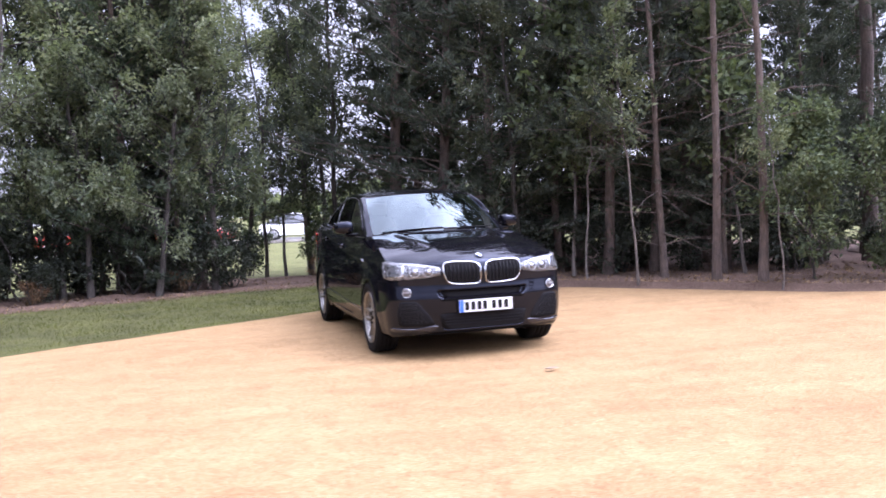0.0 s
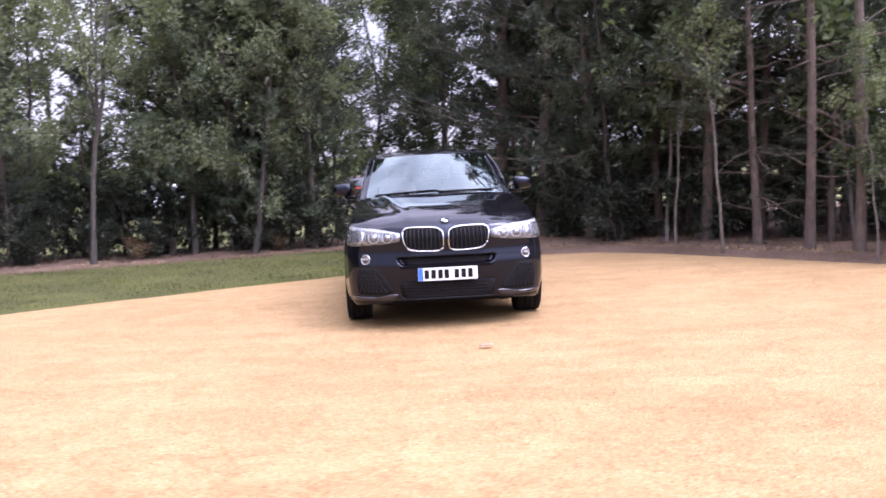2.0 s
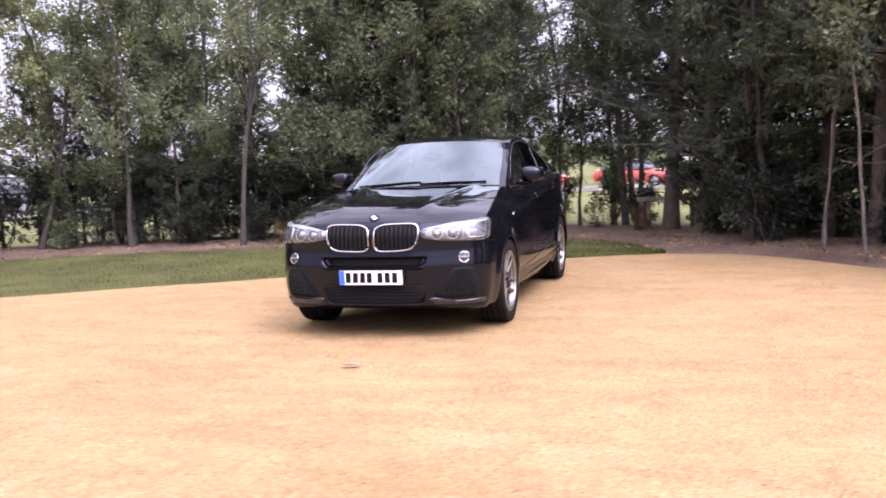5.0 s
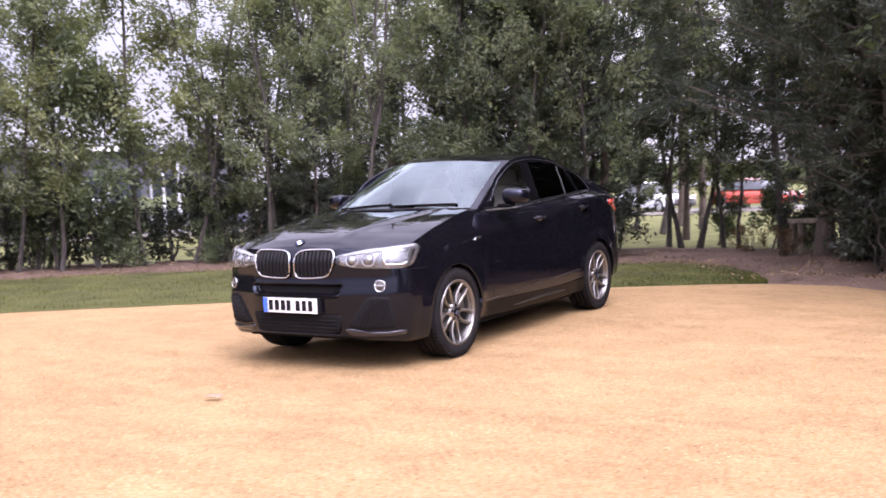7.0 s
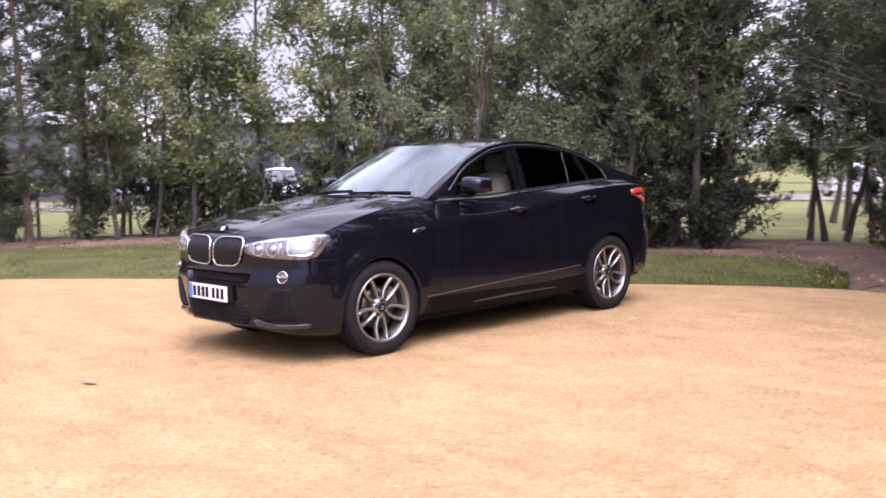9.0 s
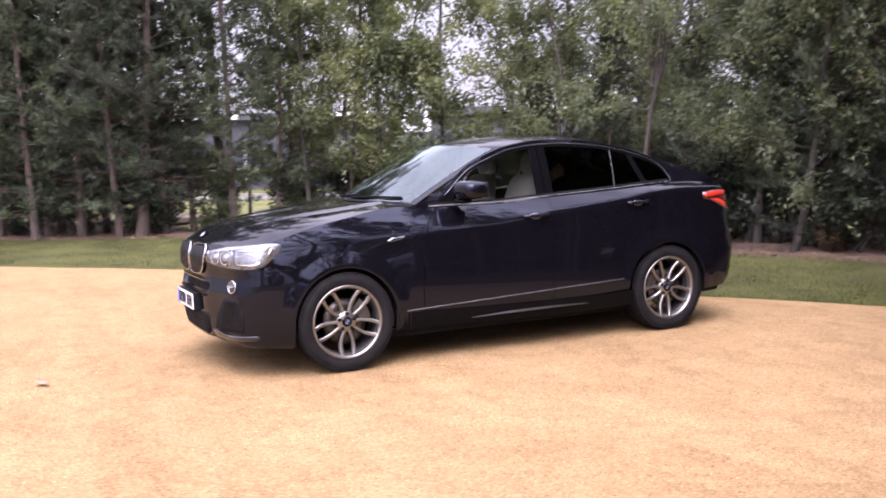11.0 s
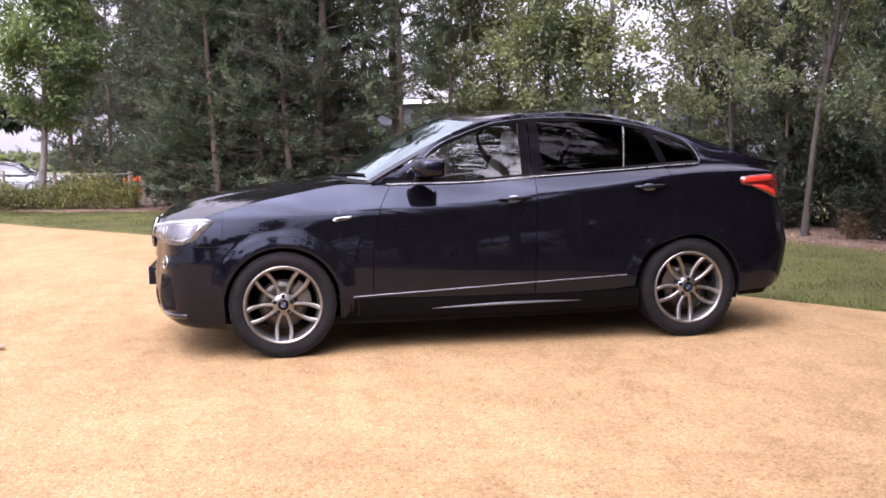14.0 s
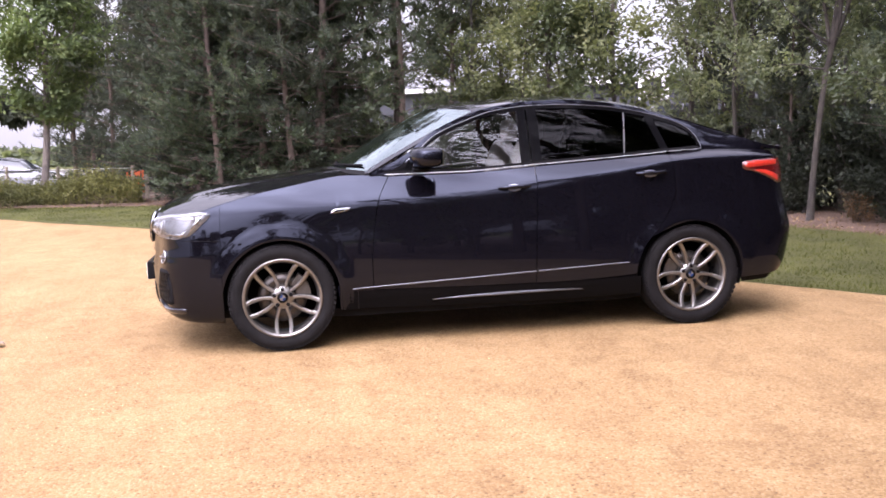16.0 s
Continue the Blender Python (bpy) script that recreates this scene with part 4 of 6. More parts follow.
def rail_guard(x, y, turn):
    """A low timber rail on short posts beside the thick pine."""
    ob = thing("timber_rail", "low weathered timber rail on short posts", "rail", at=pose(x, y, 0.05, 0, 0, turn))
    verts = [(a, b, c) for a in (-0.62, 0.62) for b in (-0.10, 0.10) for c in (0.50, 0.57)]
    child("rail", mesh_of("rail", verts, [(0, 1, 3, 2), (4, 6, 7, 5), (0, 4, 5, 1), (2, 3, 7, 6), (1, 5, 7, 3), (0, 2, 6, 4)], POST_WOOD), ob)
    for a in (-0.55, -0.42, 0.38, 0.5):
        child("post", fast_mesh("post", *tube([(a, 0, -0.1), (a, 0, 0.25), (a, 0, 0.5)], 0.045, 8), POST_WOOD, True), ob)


rail_guard(1.82, 9.0, 10)

# clipped hedge and the pale tree beyond it, at the far end of the lawn
HEDGE_LEAF = make_leaf("leaf_hedge", (0.055, 0.062, 0.024), (0.18, 0.175, 0.070))
_rng = np.random.default_rng(71)
_c = np.stack([_rng.uniform(-1.6, 1.6, 14000), _rng.normal(0, 0.26, 14000), np.abs(_rng.normal(0.40, 0.19, 14000))], 1)
_c[:, 2] *= 0.85 + 0.2 * np.sin(_c[:, 0] * 2.3)
_v, _t2 = leaf_cloud(_c, np.repeat(np.array([[0, 0, 0.6]]), 14000, 0), 0.06, 0.019, _rng)
hedge = thing("hedge", "low clipped hedge with green and bronze leaves", "hedge", at=pose(-15.6, -6.0, 0.0, 0, 0, 88))
child("foliage", fast_mesh("foliage", _v, _t2, HEDGE_LEAF), hedge)
_twigs = joined([tube(bend((a, 0, -0.05), (0.1, 0.2 * (-1) ** k, 1), 0.42, _rng, 4), np.linspace(0.02, 0.006, 4), 5) for k, a in enumerate(np.linspace(-1.4, 1.4, 12))])
tagged(child("stems", fast_mesh("stems", *_twigs, BARK_GREY), hedge), kind="stuff")
row("park", [(-17.4, -6.9, 0)], "trees beyond the hedge", 15, (0.95, 1.05))
row("pine", [(-23.6, -4.2, 2), (-24.8, -7.6, 2), (-27.0, -5.4, 2), (-21.6, -2.6, 2), (-24.6, -6.9, 4), (-23.2, -5.1, 4), (-26.0, -7.4, 4)], "pines beyond the hedge", 16, (0.9, 1.05))


def bollard(x, y):
    ob = thing("bollard", "dark square timber bollard at the lawn's end", "bollard", at=pose(x, y, 0.0))
    w = 0.05
    verts = [(a * w, b * w, c) for c in (-0.1, 0.68) for a, b in ((-1, -1), (1, -1), (1, 1), (-1, 1))] + [(0, 0, 0.72)]
    child("post", mesh_of("post", verts, [(0, 1, 5, 4), (1, 2, 6, 5), (2, 3, 7, 6), (3, 0, 4, 7), (4, 5, 8), (5, 6, 8), (6, 7, 8), (7, 4, 8)], POST_WOOD), ob)


bollard(-17.0, -4.45)


def works_barrier(x, y):
    ob = thing("barrier_board", "small orange plastic barrier by the path", "barrier", at=pose(x, y, 0.0, 0, 0, 80))
    orange = plain("orange_plastic", (0.62, 0.12, 0.03), 0.5)
    for z0 in (0.25, 0.52):
        verts = [(a, b, c) for a in (-0.24, 0.24) for b in (-0.02, 0.02) for c in (z0, z0 + 0.16)]
        child("board", mesh_of("board", verts, [(0, 1, 3, 2), (4, 6, 7, 5), (0, 4, 5, 1), (2, 3, 7, 6), (1, 5, 7, 3), (0, 2, 6, 4)], orange), ob)
    for a in (-0.2, 0.2):
        child("leg", fast_mesh("leg", *tube([(a, 0, -0.15), (a, 0, 0.4), (a, 0, 0.7)], 0.022, 6), orange), ob)


works_barrier(-19.9, -5.1)


def far_wood(name, line, high, n, seed, deep=4.0, material=LEAF_DARK, size=0.5):
    """A background wood as one mass of leaves with an uneven top."""
    rng = np.random.default_rng(seed)
    p = between(np.asarray(line), np.asarray(line) + np.array([0.0, deep]), n, seed)
    top = np.array([high * (0.72 + 0.5 * noise.noise((x / 5.0, y / 5.0, seed)) + 0.22 * noise.noise((x / 1.6, y / 1.6, seed))) for x, y in p])
    z = top * rng.uniform(0, 1, n) ** 0.7
    v, t = leaf_cloud(np.column_stack([p, z]), np.repeat(np.array([[0, 0, -0.2]]), n, 0), size, size * 0.3, rng)
    tagged(new(name, fast_mesh(name, v, t, material)), "mass of trees and scrub behind the nearer trees", "trees", kind="stuff")


far_wood("distant_wood", spline([(-95, -60), (-80, -10), (-70, 40), (-40, 75), (10, 82), (60, 70)], 40), 4.6, 20000, 81, 6.0, LEAF_ASH, 0.9)
far_wood("roadside_scrub", spline([(-70, -22), (-58, 0), (-48, 20), (-34, 34), (-18, 46), (0, 54), (24, 58)], 40), 3.0, 13000, 82, 3.0, LEAF_ASH, 0.5)
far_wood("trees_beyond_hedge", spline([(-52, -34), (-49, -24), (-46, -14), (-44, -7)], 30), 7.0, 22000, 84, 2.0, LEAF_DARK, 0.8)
# dark leaf wall for the wood's inner shade; runs on unseen past the open side
far_wood("wood_inner_shade", spline([(2.5, 14.0), (8.0, 11.5), (12.0, 7.5), (13.5, 2.0), (15.8, -3.0), (19.0, -8.0), (23.0, -14.0)], 40), 6.0, 24000, 83, 2.0, LEAF_DARK, 0.6)


# ---- the parked car: nose towards -y, its left side towards +x ----
def make_paint():
    n = Nodes("car_paint")
    flake = n.ramp(n.noise(900.0, 2.0), [(0.4, (0.0027, 0.0025, 0.0038)), (0.75, (0.0048, 0.0044, 0.0066))])
    n.set(Base_Color=flake, Metallic=0.0, IOR=1.44, Specular_IOR_Level=0.5, Specular_Tint=(0.70, 0.78, 1.0))
    dust = n.math("MULTIPLY_ADD", n.noise(3.0, 5.0, 0.7), 0.06)
    n.nt.nodes[-1].inputs[2].default_value = -0.004
    n.set(Roughness=dust)
    return n.mat


def make_glass(name, tint, ior=1.52, boost=1.0, rough=0.0, gloss=(1.0, 1.0, 1.0)):
    """A pane: light passes straight through, tinted; the gloss follows the angle."""
    n = Nodes(name)
    clear = n.node("ShaderNodeBsdfTransparent")
    clear.inputs["Color"].default_value = (*tint, 1)
    shine = n.node("ShaderNodeBsdfGlossy", Roughness=rough, Color=(*gloss, 1))
    fres = n.node("ShaderNodeFresnel", IOR=ior)
    both = n.node("ShaderNodeMixShader")
    n.link(n.math("MULTIPLY", fres.outputs["Fac"], boost), both.inputs["Fac"])
    n.link(clear.outputs["BSDF"], both.inputs[1])
    n.link(shine.outputs["BSDF"], both.inputs[2])
    n.link(both.outputs["Shader"], n.out.inputs["Surface"])
    return n.mat


PAINT = make_paint()
GLASS_SCREEN = make_glass("windscreen_glass", (0.42, 0.47, 0.47), 1.55, 1.9, 0.0, (0.82, 0.97, 1.0))
GLASS_SIDE = make_glass("side_glass", (0.62, 0.66, 0.65), 1.55, 2.1)
GLASS_DARK = make_glass("privacy_glass", (0.05, 0.05, 0.06), 1.5, 0.38)
GLASS_LAMP = make_glass("lamp_glass", (0.93, 0.94, 0.95), 1.5, 0.5)
CHROME = plain("chrome", (0.55, 0.56, 0.58), 0.16, 1.0, wear=0.05)
BRIGHT_TRIM = plain("bright_trim", (0.50, 0.50, 0.515), 0.28, 1.0, wear=0.05)
SATIN = plain("satin_trim", (0.22, 0.225, 0.245), 0.36, 1.0, wear=0.08)
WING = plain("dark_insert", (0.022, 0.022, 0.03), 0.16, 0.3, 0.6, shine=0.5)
BLACK_GLOSS = plain("black_trim", (0.0035, 0.0035, 0.004), 0.08, 0.0, 0.0, shine=0.05)
BLACK_MATT = plain("black_plastic", (0.009, 0.0087, 0.0095), 0.75, shine=0.07)
RUBBER = plain("rubber", (0.0105, 0.010, 0.0103), 0.8, scale=12.0, wear=0.3, shine=0.1)
ALLOY = plain("alloy", (0.245, 0.235, 0.22), 0.32, 0.9, 0.3, wear=0.1)
ALLOY_DARK = plain("alloy_inner", (0.10, 0.095, 0.09), 0.45, 0.8)
STEEL = plain("brake_steel", (0.075, 0.068, 0.062), 0.4, 1.0, wear=0.25)
LEATHER = plain("pale_leather", (0.46, 0.42, 0.38), 0.55, scale=60.0)
CARPET = plain("dark_carpet", (0.018, 0.018, 0.019), 0.9, shine=0.15)
REFLECTOR = plain("lamp_reflector", (0.19, 0.193, 0.20), 0.28, 0.65, wear=0.12, scale=80.0)
LAMP_WHITE = plain("lamp_white", (0.86, 0.87, 0.88), 0.3)
RED_LENS = plain("red_lens", (0.48, 0.03, 0.016), 0.12, 0.0, 0.8)
RED_DARK = plain("dark_red_lens", (0.10, 0.006, 0.006), 0.12, 0.0, 0.8)
PLATE_WHITE = plain("plate_white", (0.66, 0.66, 0.655), 0.35)
PLATE_BLUE = plain("plate_blue", (0.03, 0.12, 0.55), 0.35)
BADGE_BLUE = plain("badge_blue", (0.012, 0.042, 0.14), 0.25)

_plan = spline([(0, -2.285), (0.30, -2.278), (0.55, -2.215), (0.775, -2.13), (0.882, -1.975), (0.908, -1.74), (0.915, -1.40), (0.908, -0.95),
                (0.910, 0.0), (0.916, 0.8), (0.922, 1.40), (0.917, 1.80), (0.878, 2.06), (0.775, 2.22), (0.45, 2.325), (0, 2.355)], 900)
_u = np.concatenate([[0], np.cumsum(np.linalg.norm(np.diff(_plan, axis=0), axis=1))])
_t = np.gradient(_plan, axis=0)
_t /= np.linalg.norm(_t, axis=1)[:, None]
_nrm = np.stack([_t[:, 1], -_t[:, 0]], 1)      # outward
U_END = _u[-1]
AXLES, HUB = (-1.405, 1.405), 0.348


def u_y(y):
    return np.interp(y, _plan[:, 1], _u)


def u_x(x):
    return np.interp(x, _plan[:300, 0], _u[:300])


def belt(y):
    return hermite([-2.4, -1.0, -0.6, -0.2, 0.35, 1.0, 1.35, 1.6, 2.0, 2.4], [1.06, 1.098, 1.104, 1.106, 1.136, 1.172, 1.195, 1.205, 1.195, 1.18], y)


def inset(y, z, wf, ws, wr):
    front = hermite([0.19, 0.215, 0.25, 0.34, 0.45, 0.56, 0.64, 0.70, 0.80, 0.88, 0.93, 1.0, 1.1], [0.16, 0.10, 0.045, 0.025, 0.012, 0.008, 0.02, 0.028, 0.026, 0.05, 0.09, 0.19, 0.35], z)
    low = hermite([0.18, 0.225, 0.26, 0.295, 0.315, 0.37, 0.41, 0.45, 0.50, 0.57, 0.64, 0.70, 0.75, 0.84, 0.95, 1.10, 1.3], [0.11, 0.048, 0.034, 0.024, 0.019, 0.010, 0.005, 0.003, 0.003, 0.0034, 0.0048, 0.0070, 0.0100, 0.0170, 0.0265, 0.039, 0.055], z)
    w = z - belt(y)
    crease = hermite([-1.0, -0.4, 0.3, 0.9, 1.3, 2.0], [-0.175, -0.165, -0.125, -0.085, -0.055, -0.045], y)
    w = np.where(w > crease - 0.3, np.where(w > crease, -0.165 * w / crease, w - crease - 0.165), w)
    high = hermite([-0.60, -0.19, -0.167, -0.150, -0.10, -0.05, 0.0, 0.06, 0.2], [0.0, 0.0, 0.0015, 0.0075, 0.034, 0.063, 0.094, 0.135, 0.23], w)
    nose = np.clip((-0.9 - y) / 0.9, 0, 1)
    high = high * (1 - nose) + nose * hermite([-0.42, -0.30, -0.2, -0.1, 0.0, 0.1], [0.0, 0.007, 0.022, 0.050, 0.105, 0.2], w)
    rear = hermite([0.28, 0.33, 0.38, 0.5, 0.63, 0.72, 0.92, 1.05, 1.13, 1.19, 1.3], [0.34, 0.14, 0.075, 0.025, 0.0, 0.02, 0.085, 0.12, 0.145, 0.165, 0.19], z)
    return wf * front + ws * (low + high) + wr * rear


def recess(x, y, z):
    """Depth of the air intakes in the nose."""
    ax = np.abs(x)

    def box(cx, cz, hx, hz, r, slant=0.0):
        dx, dz = np.abs(ax - cx - slant * (z - cz)) - hx + r, np.abs(z - cz) - hz + r
        d = np.hypot(np.maximum(dx, 0), np.maximum(dz, 0)) + np.minimum(np.maximum(dx, dz), 0) - r
        return np.clip(0.5 - d / 0.014, 0, 1)

    return np.where(y < -1.85, np.maximum.reduce([0.045 * box(0, 0.605, 0.43, 0.033, 0.03, 0.6), 0.055 * box(0, 0.355, 0.41, 0.068, 0.03, 0.1)]), 0)


def shell(u, z, off=0.0, carve=False):
    """Points of the lower body's left half: u runs along the plan from nose to tail."""
    u, z = np.broadcast_arrays(np.asarray(u, float), np.asarray(z, float))
    px, py = np.interp(u, _u, _plan[:, 0]), np.interp(u, _u, _plan[:, 1])
    nx, ny = np.interp(u, _u, _nrm[:, 0]), np.interp(u, _u, _nrm[:, 1])
    wf, wr, ws = np.where(ny < 0, ny * ny, 0), np.where(ny > 0, ny * ny, 0), nx * nx
    d = inset(py, z, wf, ws, wr) - off
    flare = 0
    for ya in AXLES:
        r = np.hypot(py - ya, z - HUB)
        flare = flare + (0.009 * np.exp(-((r - 0.385) / 0.045) ** 2) + 0.006 * np.exp(-((r - 0.42) / 0.055) ** 4)) * ws
    d = d - flare
    if carve:
        d = d + recess(px, py, z)
    return np.stack([px - nx * d, py - ny * d, z], -1)


def arch(y, r=0.375):
    """Height of the wheel openings' edge over the sill, by y."""
    z = np.full(np.shape(y), -1.0)
    for ya in AXLES:
        q = r * r - (y - ya) ** 2
        z = np.where(q > 0, np.maximum(z, HUB + np.sqrt(np.maximum(q, 0))), z)
    return z


def hood_z(x, y):
    zc = hermite([-2.30, -2.25, -2.20, -2.15, -2.05, -1.9, -1.6, -1.3, -1.0, -0.7], [0.855, 0.885, 0.922, 0.952, 0.992, 1.034, 1.082, 1.116, 1.150, 1.175], y)
    k = hermite([-2.3, -2.1, -1.83, -1.4, -0.95, -0.6], [0.145, 0.115, 0.076, 0.046, 0.030, 0.028], y)
    ax = np.abs(x)
    ridge = 0.012 * np.exp(-((ax - (0.31 + 0.17 * (y + 2.2))) / 0.045) ** 2) * np.clip((y + 2.15) / 0.4, 0, 1)
    return zc - k * (ax / 0.75) ** 2.8 + ridge


def top_edge(u):
    """Upper edge of the lower body: along the bonnet, then the belt line."""
    u = np.asarray(u, float)
    z = np.full(u.shape, 0.93)
    for _ in range(60):
        p = shell(u, z)
        z = z + 0.3 * (hood_z(p[..., 0], p[..., 1]) - z)
    y = np.interp(u, _u, _plan[:, 1])
    f = np.clip((y + 1.0) / 0.2, 0, 1)
    return z * (1 - f) + belt(y) * f


car = thing("car", "glossy blue-black coupe-roofed SUV parked on the gravel", "car", at=pose(0, 0, 0.003, 0.6, 0, 0))


def sheet(name, grid, material, parent, label="", rim=0.016, close=False, both=True, smooth=True):
    """A panel from a grid (n, m, 3) of points with a rim folded inwards; made for the left side and mirrored to the other."""
    grid = np.asarray(grid, float)
    n, m = grid.shape[:2]
    du, dv = np.gradient(grid, axis=0), np.gradient(grid, axis=1)
    nr = np.cross(du, dv)
    nr /= np.linalg.norm(nr, axis=2)[:, :, None] + 1e-12
    mid = grid.reshape(-1, 3).mean(0)
    out = np.array([mid[0] if both else 0.0, mid[1] * 0.6, (mid[2] - 0.6) + (0.6 if not both else 0.0)])
    flip = (nr.reshape(-1, 3).mean(0) @ out) < 0
    if flip:
        nr = -nr
    verts = list(grid.reshape(-1, 3))
    faces = grid_faces(n, m, flip=flip)
    if rim:
        loop = [(i, 0) for i in range(n)] + [(n - 1, j) for j in range(1, m)] + [(i, m - 1) for i in range(n - 2, -1, -1)] + [(0, j) for j in range(m - 2, 0, -1)]
        base = len(verts)
        for i, j in loop:
            verts.append(grid[i, j])
            verts.append(grid[i, j] - nr[i, j] * rim)
        k = len(loop)
        for q in range(k):
            a, b = base + 2 * q, base + 2 * ((q + 1) % k)
            f = (a, a + 1, b + 1, b)
            faces.append(f[::-1] if flip else f)
    made = []
    for side in ((1, -1) if both else (1,)):
        vv = [(v[0] * side, v[1], v[2]) for v in verts]
        ff = faces if side == 1 else [f[::-1] for f in faces]
        made.append(child(name, mesh_of(name, vv, ff, material, smooth), parent, label))
    return made


def side_panel(name, left, right, lo, hi, cols, rows, material, label="", off=0.0, parent=None, ends=None):
    """A body panel between two edge curves y(z), from height lo(y) to hi(y)."""
    a = np.linspace(0, 1, cols) if ends is None else ends
    y0 = left(0.72) + (right(0.72) - left(0.72)) * a
    zl, zh = lo(y0), hi(y0)
    v = np.linspace(0, 1, rows)
    z = zl[:, None] + (zh - zl)[:, None] * v[None]
    y = left(z) + (right(z) - left(z)) * a[:, None]
    return sheet(name, shell(u_y(y), z, off), material, parent or car, label)


def sill(y):
    return hermite([-1.9, -1.0, -0.4, 0.5, 1.0, 1.7, 2.0], [0.195, 0.245, 0.232, 0.222, 0.235, 0.30, 0.31], y)


GAP = 0.0025
C = lambda value: (lambda z: np.full(np.shape(z), float(value)))
door_a = lambda z: hermite([0.2, 0.5, 0.92, 1.13], [-0.80, -0.815, -0.765, -0.66], z)
door_b = lambda z: hermite([0.2, 0.7, 1.15], [0.285, 0.30, 0.325], z)


def door_c(z):
    z = np.asarray(z, float)
    wheel = AXLES[1] - np.sqrt(np.maximum(0.405 ** 2 - (z - HUB) ** 2, 0.0))
    return np.where(z < 0.66, wheel, hermite([0.66, 0.74, 0.82, 0.93, 1.2], [AXLES[1] - math.sqrt(0.405 ** 2 - 0.312 ** 2), 1.205, 1.255, 1.295, 1.275], z))


top_y = lambda y: top_edge(u_y(y))

# the nose, from the middle round to the wheel opening
u_nose = np.concatenate([np.linspace(0, u_x(0.80), 120), np.linspace(u_x(0.80), u_y(AXLES[0] - 0.373), 30)[1:]])
lo = np.where(u_nose < u_x(0.45), 0.262, np.interp(u_nose, [u_x(0.45), u_x(0.60), u_y(-1.79)], [0.262, 0.235, 0.195]))
hi = top_edge(u_nose) - GAP
z = lo[:, None] + (hi - lo)[:, None] * np.linspace(0, 1, 90)[None]
sheet("front_bumper", shell(np.repeat(u_nose[:, None], 90, 1), z, 0.0, True), PAINT, car)
# front wing over and behind the wheel
ye = np.concatenate([AXLES[0] - 0.371 * np.cos(np.linspace(0, np.pi, 44)), np.linspace(AXLES[0] + 0.373, -0.79, 12)])
wing_lo = np.where(ye < AXLES[0] + 0.372, np.maximum(arch(ye), HUB), sill(ye))
zz = np.concatenate([wing_lo[:, None] + (top_y(ye) - GAP - wing_lo)[:, None] * np.linspace(0, 1, 40)[None]], 1)
yy = np.repeat(ye[:, None], 40, 1)
shift = np.clip((ye - (AXLES[0] + 0.373)) / (-0.79 - AXLES[0] - 0.373), 0, 1)[:, None]
yy = yy + shift * (door_a(zz) - GAP + 0.79)
sheet("front_wing", shell(u_y(yy), zz), PAINT, car)
side_panel("front_door", lambda z: door_a(z) + GAP, lambda z: door_b(z) - GAP, lambda y: sill(y) + 0.128, lambda y: belt(y), 30, 44, PAINT)
side_panel("rear_door", lambda z: door_b(z) + GAP, lambda z: door_c(z) - GAP, lambda y: sill(y) + 0.128, lambda y: belt(y), 30, 44, PAINT)
side_panel("side_skirt", C(-1.02), C(1.035), sill, lambda y: sill(y) + 0.123, 40, 18, BLACK_GLOSS)
# rear wing, then the tail
ye = np.concatenate([np.linspace(1.16, 1.24, 6)[:-1], np.linspace(1.24, AXLES[1] + 0.30, 26)[:-1], AXLES[1] + 0.371 * np.sin(np.linspace(math.asin(0.30 / 0.371), np.pi / 2, 14))])
wing_lo = np.maximum(arch(ye), HUB)
zz = wing_lo[:, None] + (belt(ye) - wing_lo)[:, None] * np.linspace(0, 1, 40)[None]
f = np.clip(1 - (ye - 1.16) / 0.35, 0, 1)[:, None]
yy = ye[:, None] + f * (door_c(zz) + GAP - 1.16)
sheet("rear_wing", shell(u_y(yy), zz), PAINT, car)
u_tail = np.linspace(u_y(AXLES[1] + 0.373), U_END, 60)
yt = np.interp(u_tail, _u, _plan[:, 1])
lo = np.where(yt < 2.3, hermite([1.75, 2.0, 2.3], [0.305, 0.315, 0.36], yt), 0.36)
z = lo[:, None] + (np.where(yt < 2.1, belt(yt), 1.19) - lo)[:, None] * np.linspace(0, 1, 60)[None]
sheet("rear_bumper", shell(np.repeat(u_tail[:, None], 60, 1), z), PAINT, car)

# the skirt's ledge; satin metal puts the sky's gleam into its colour
y = np.linspace(-0.42, 0.62, 30)
rise = 0.016 * (1 - ((y - 0.1) / 0.52) ** 2)
z0 = 0.279 + 0.012 * (y + 0.42)
sheet("skirt_ledge_gleam", np.stack([shell(u_y(y), z0 - 0.004, 0.003), shell(u_y(y), z0, 0.003 + rise * 0.6), shell(u_y(y), z0 + 0.25 * rise, 0.003 + rise * 0.5), shell(u_y(y), z0 + rise, 0.003)], 0), SATIN, car, "ledge of the skirt, satin metal in place of its sky gleam", rim=0.004)

# exhaust tips under the tail
for side in (1, -1):
    v, t = tube([(0.58 * side, 1.95, 0.345), (0.58 * side, 2.165, 0.345), (0.58 * side, 2.18, 0.345), (0.58 * side, 2.18, 0.345), (0.58 * side, 2.08, 0.345)], [0.036, 0.040, 0.040, 0.034, 0.033], 16)
    child("exhaust_tip", fast_mesh("exhaust_tip", v, t, CHROME, True), car, "chrome exhaust tip")

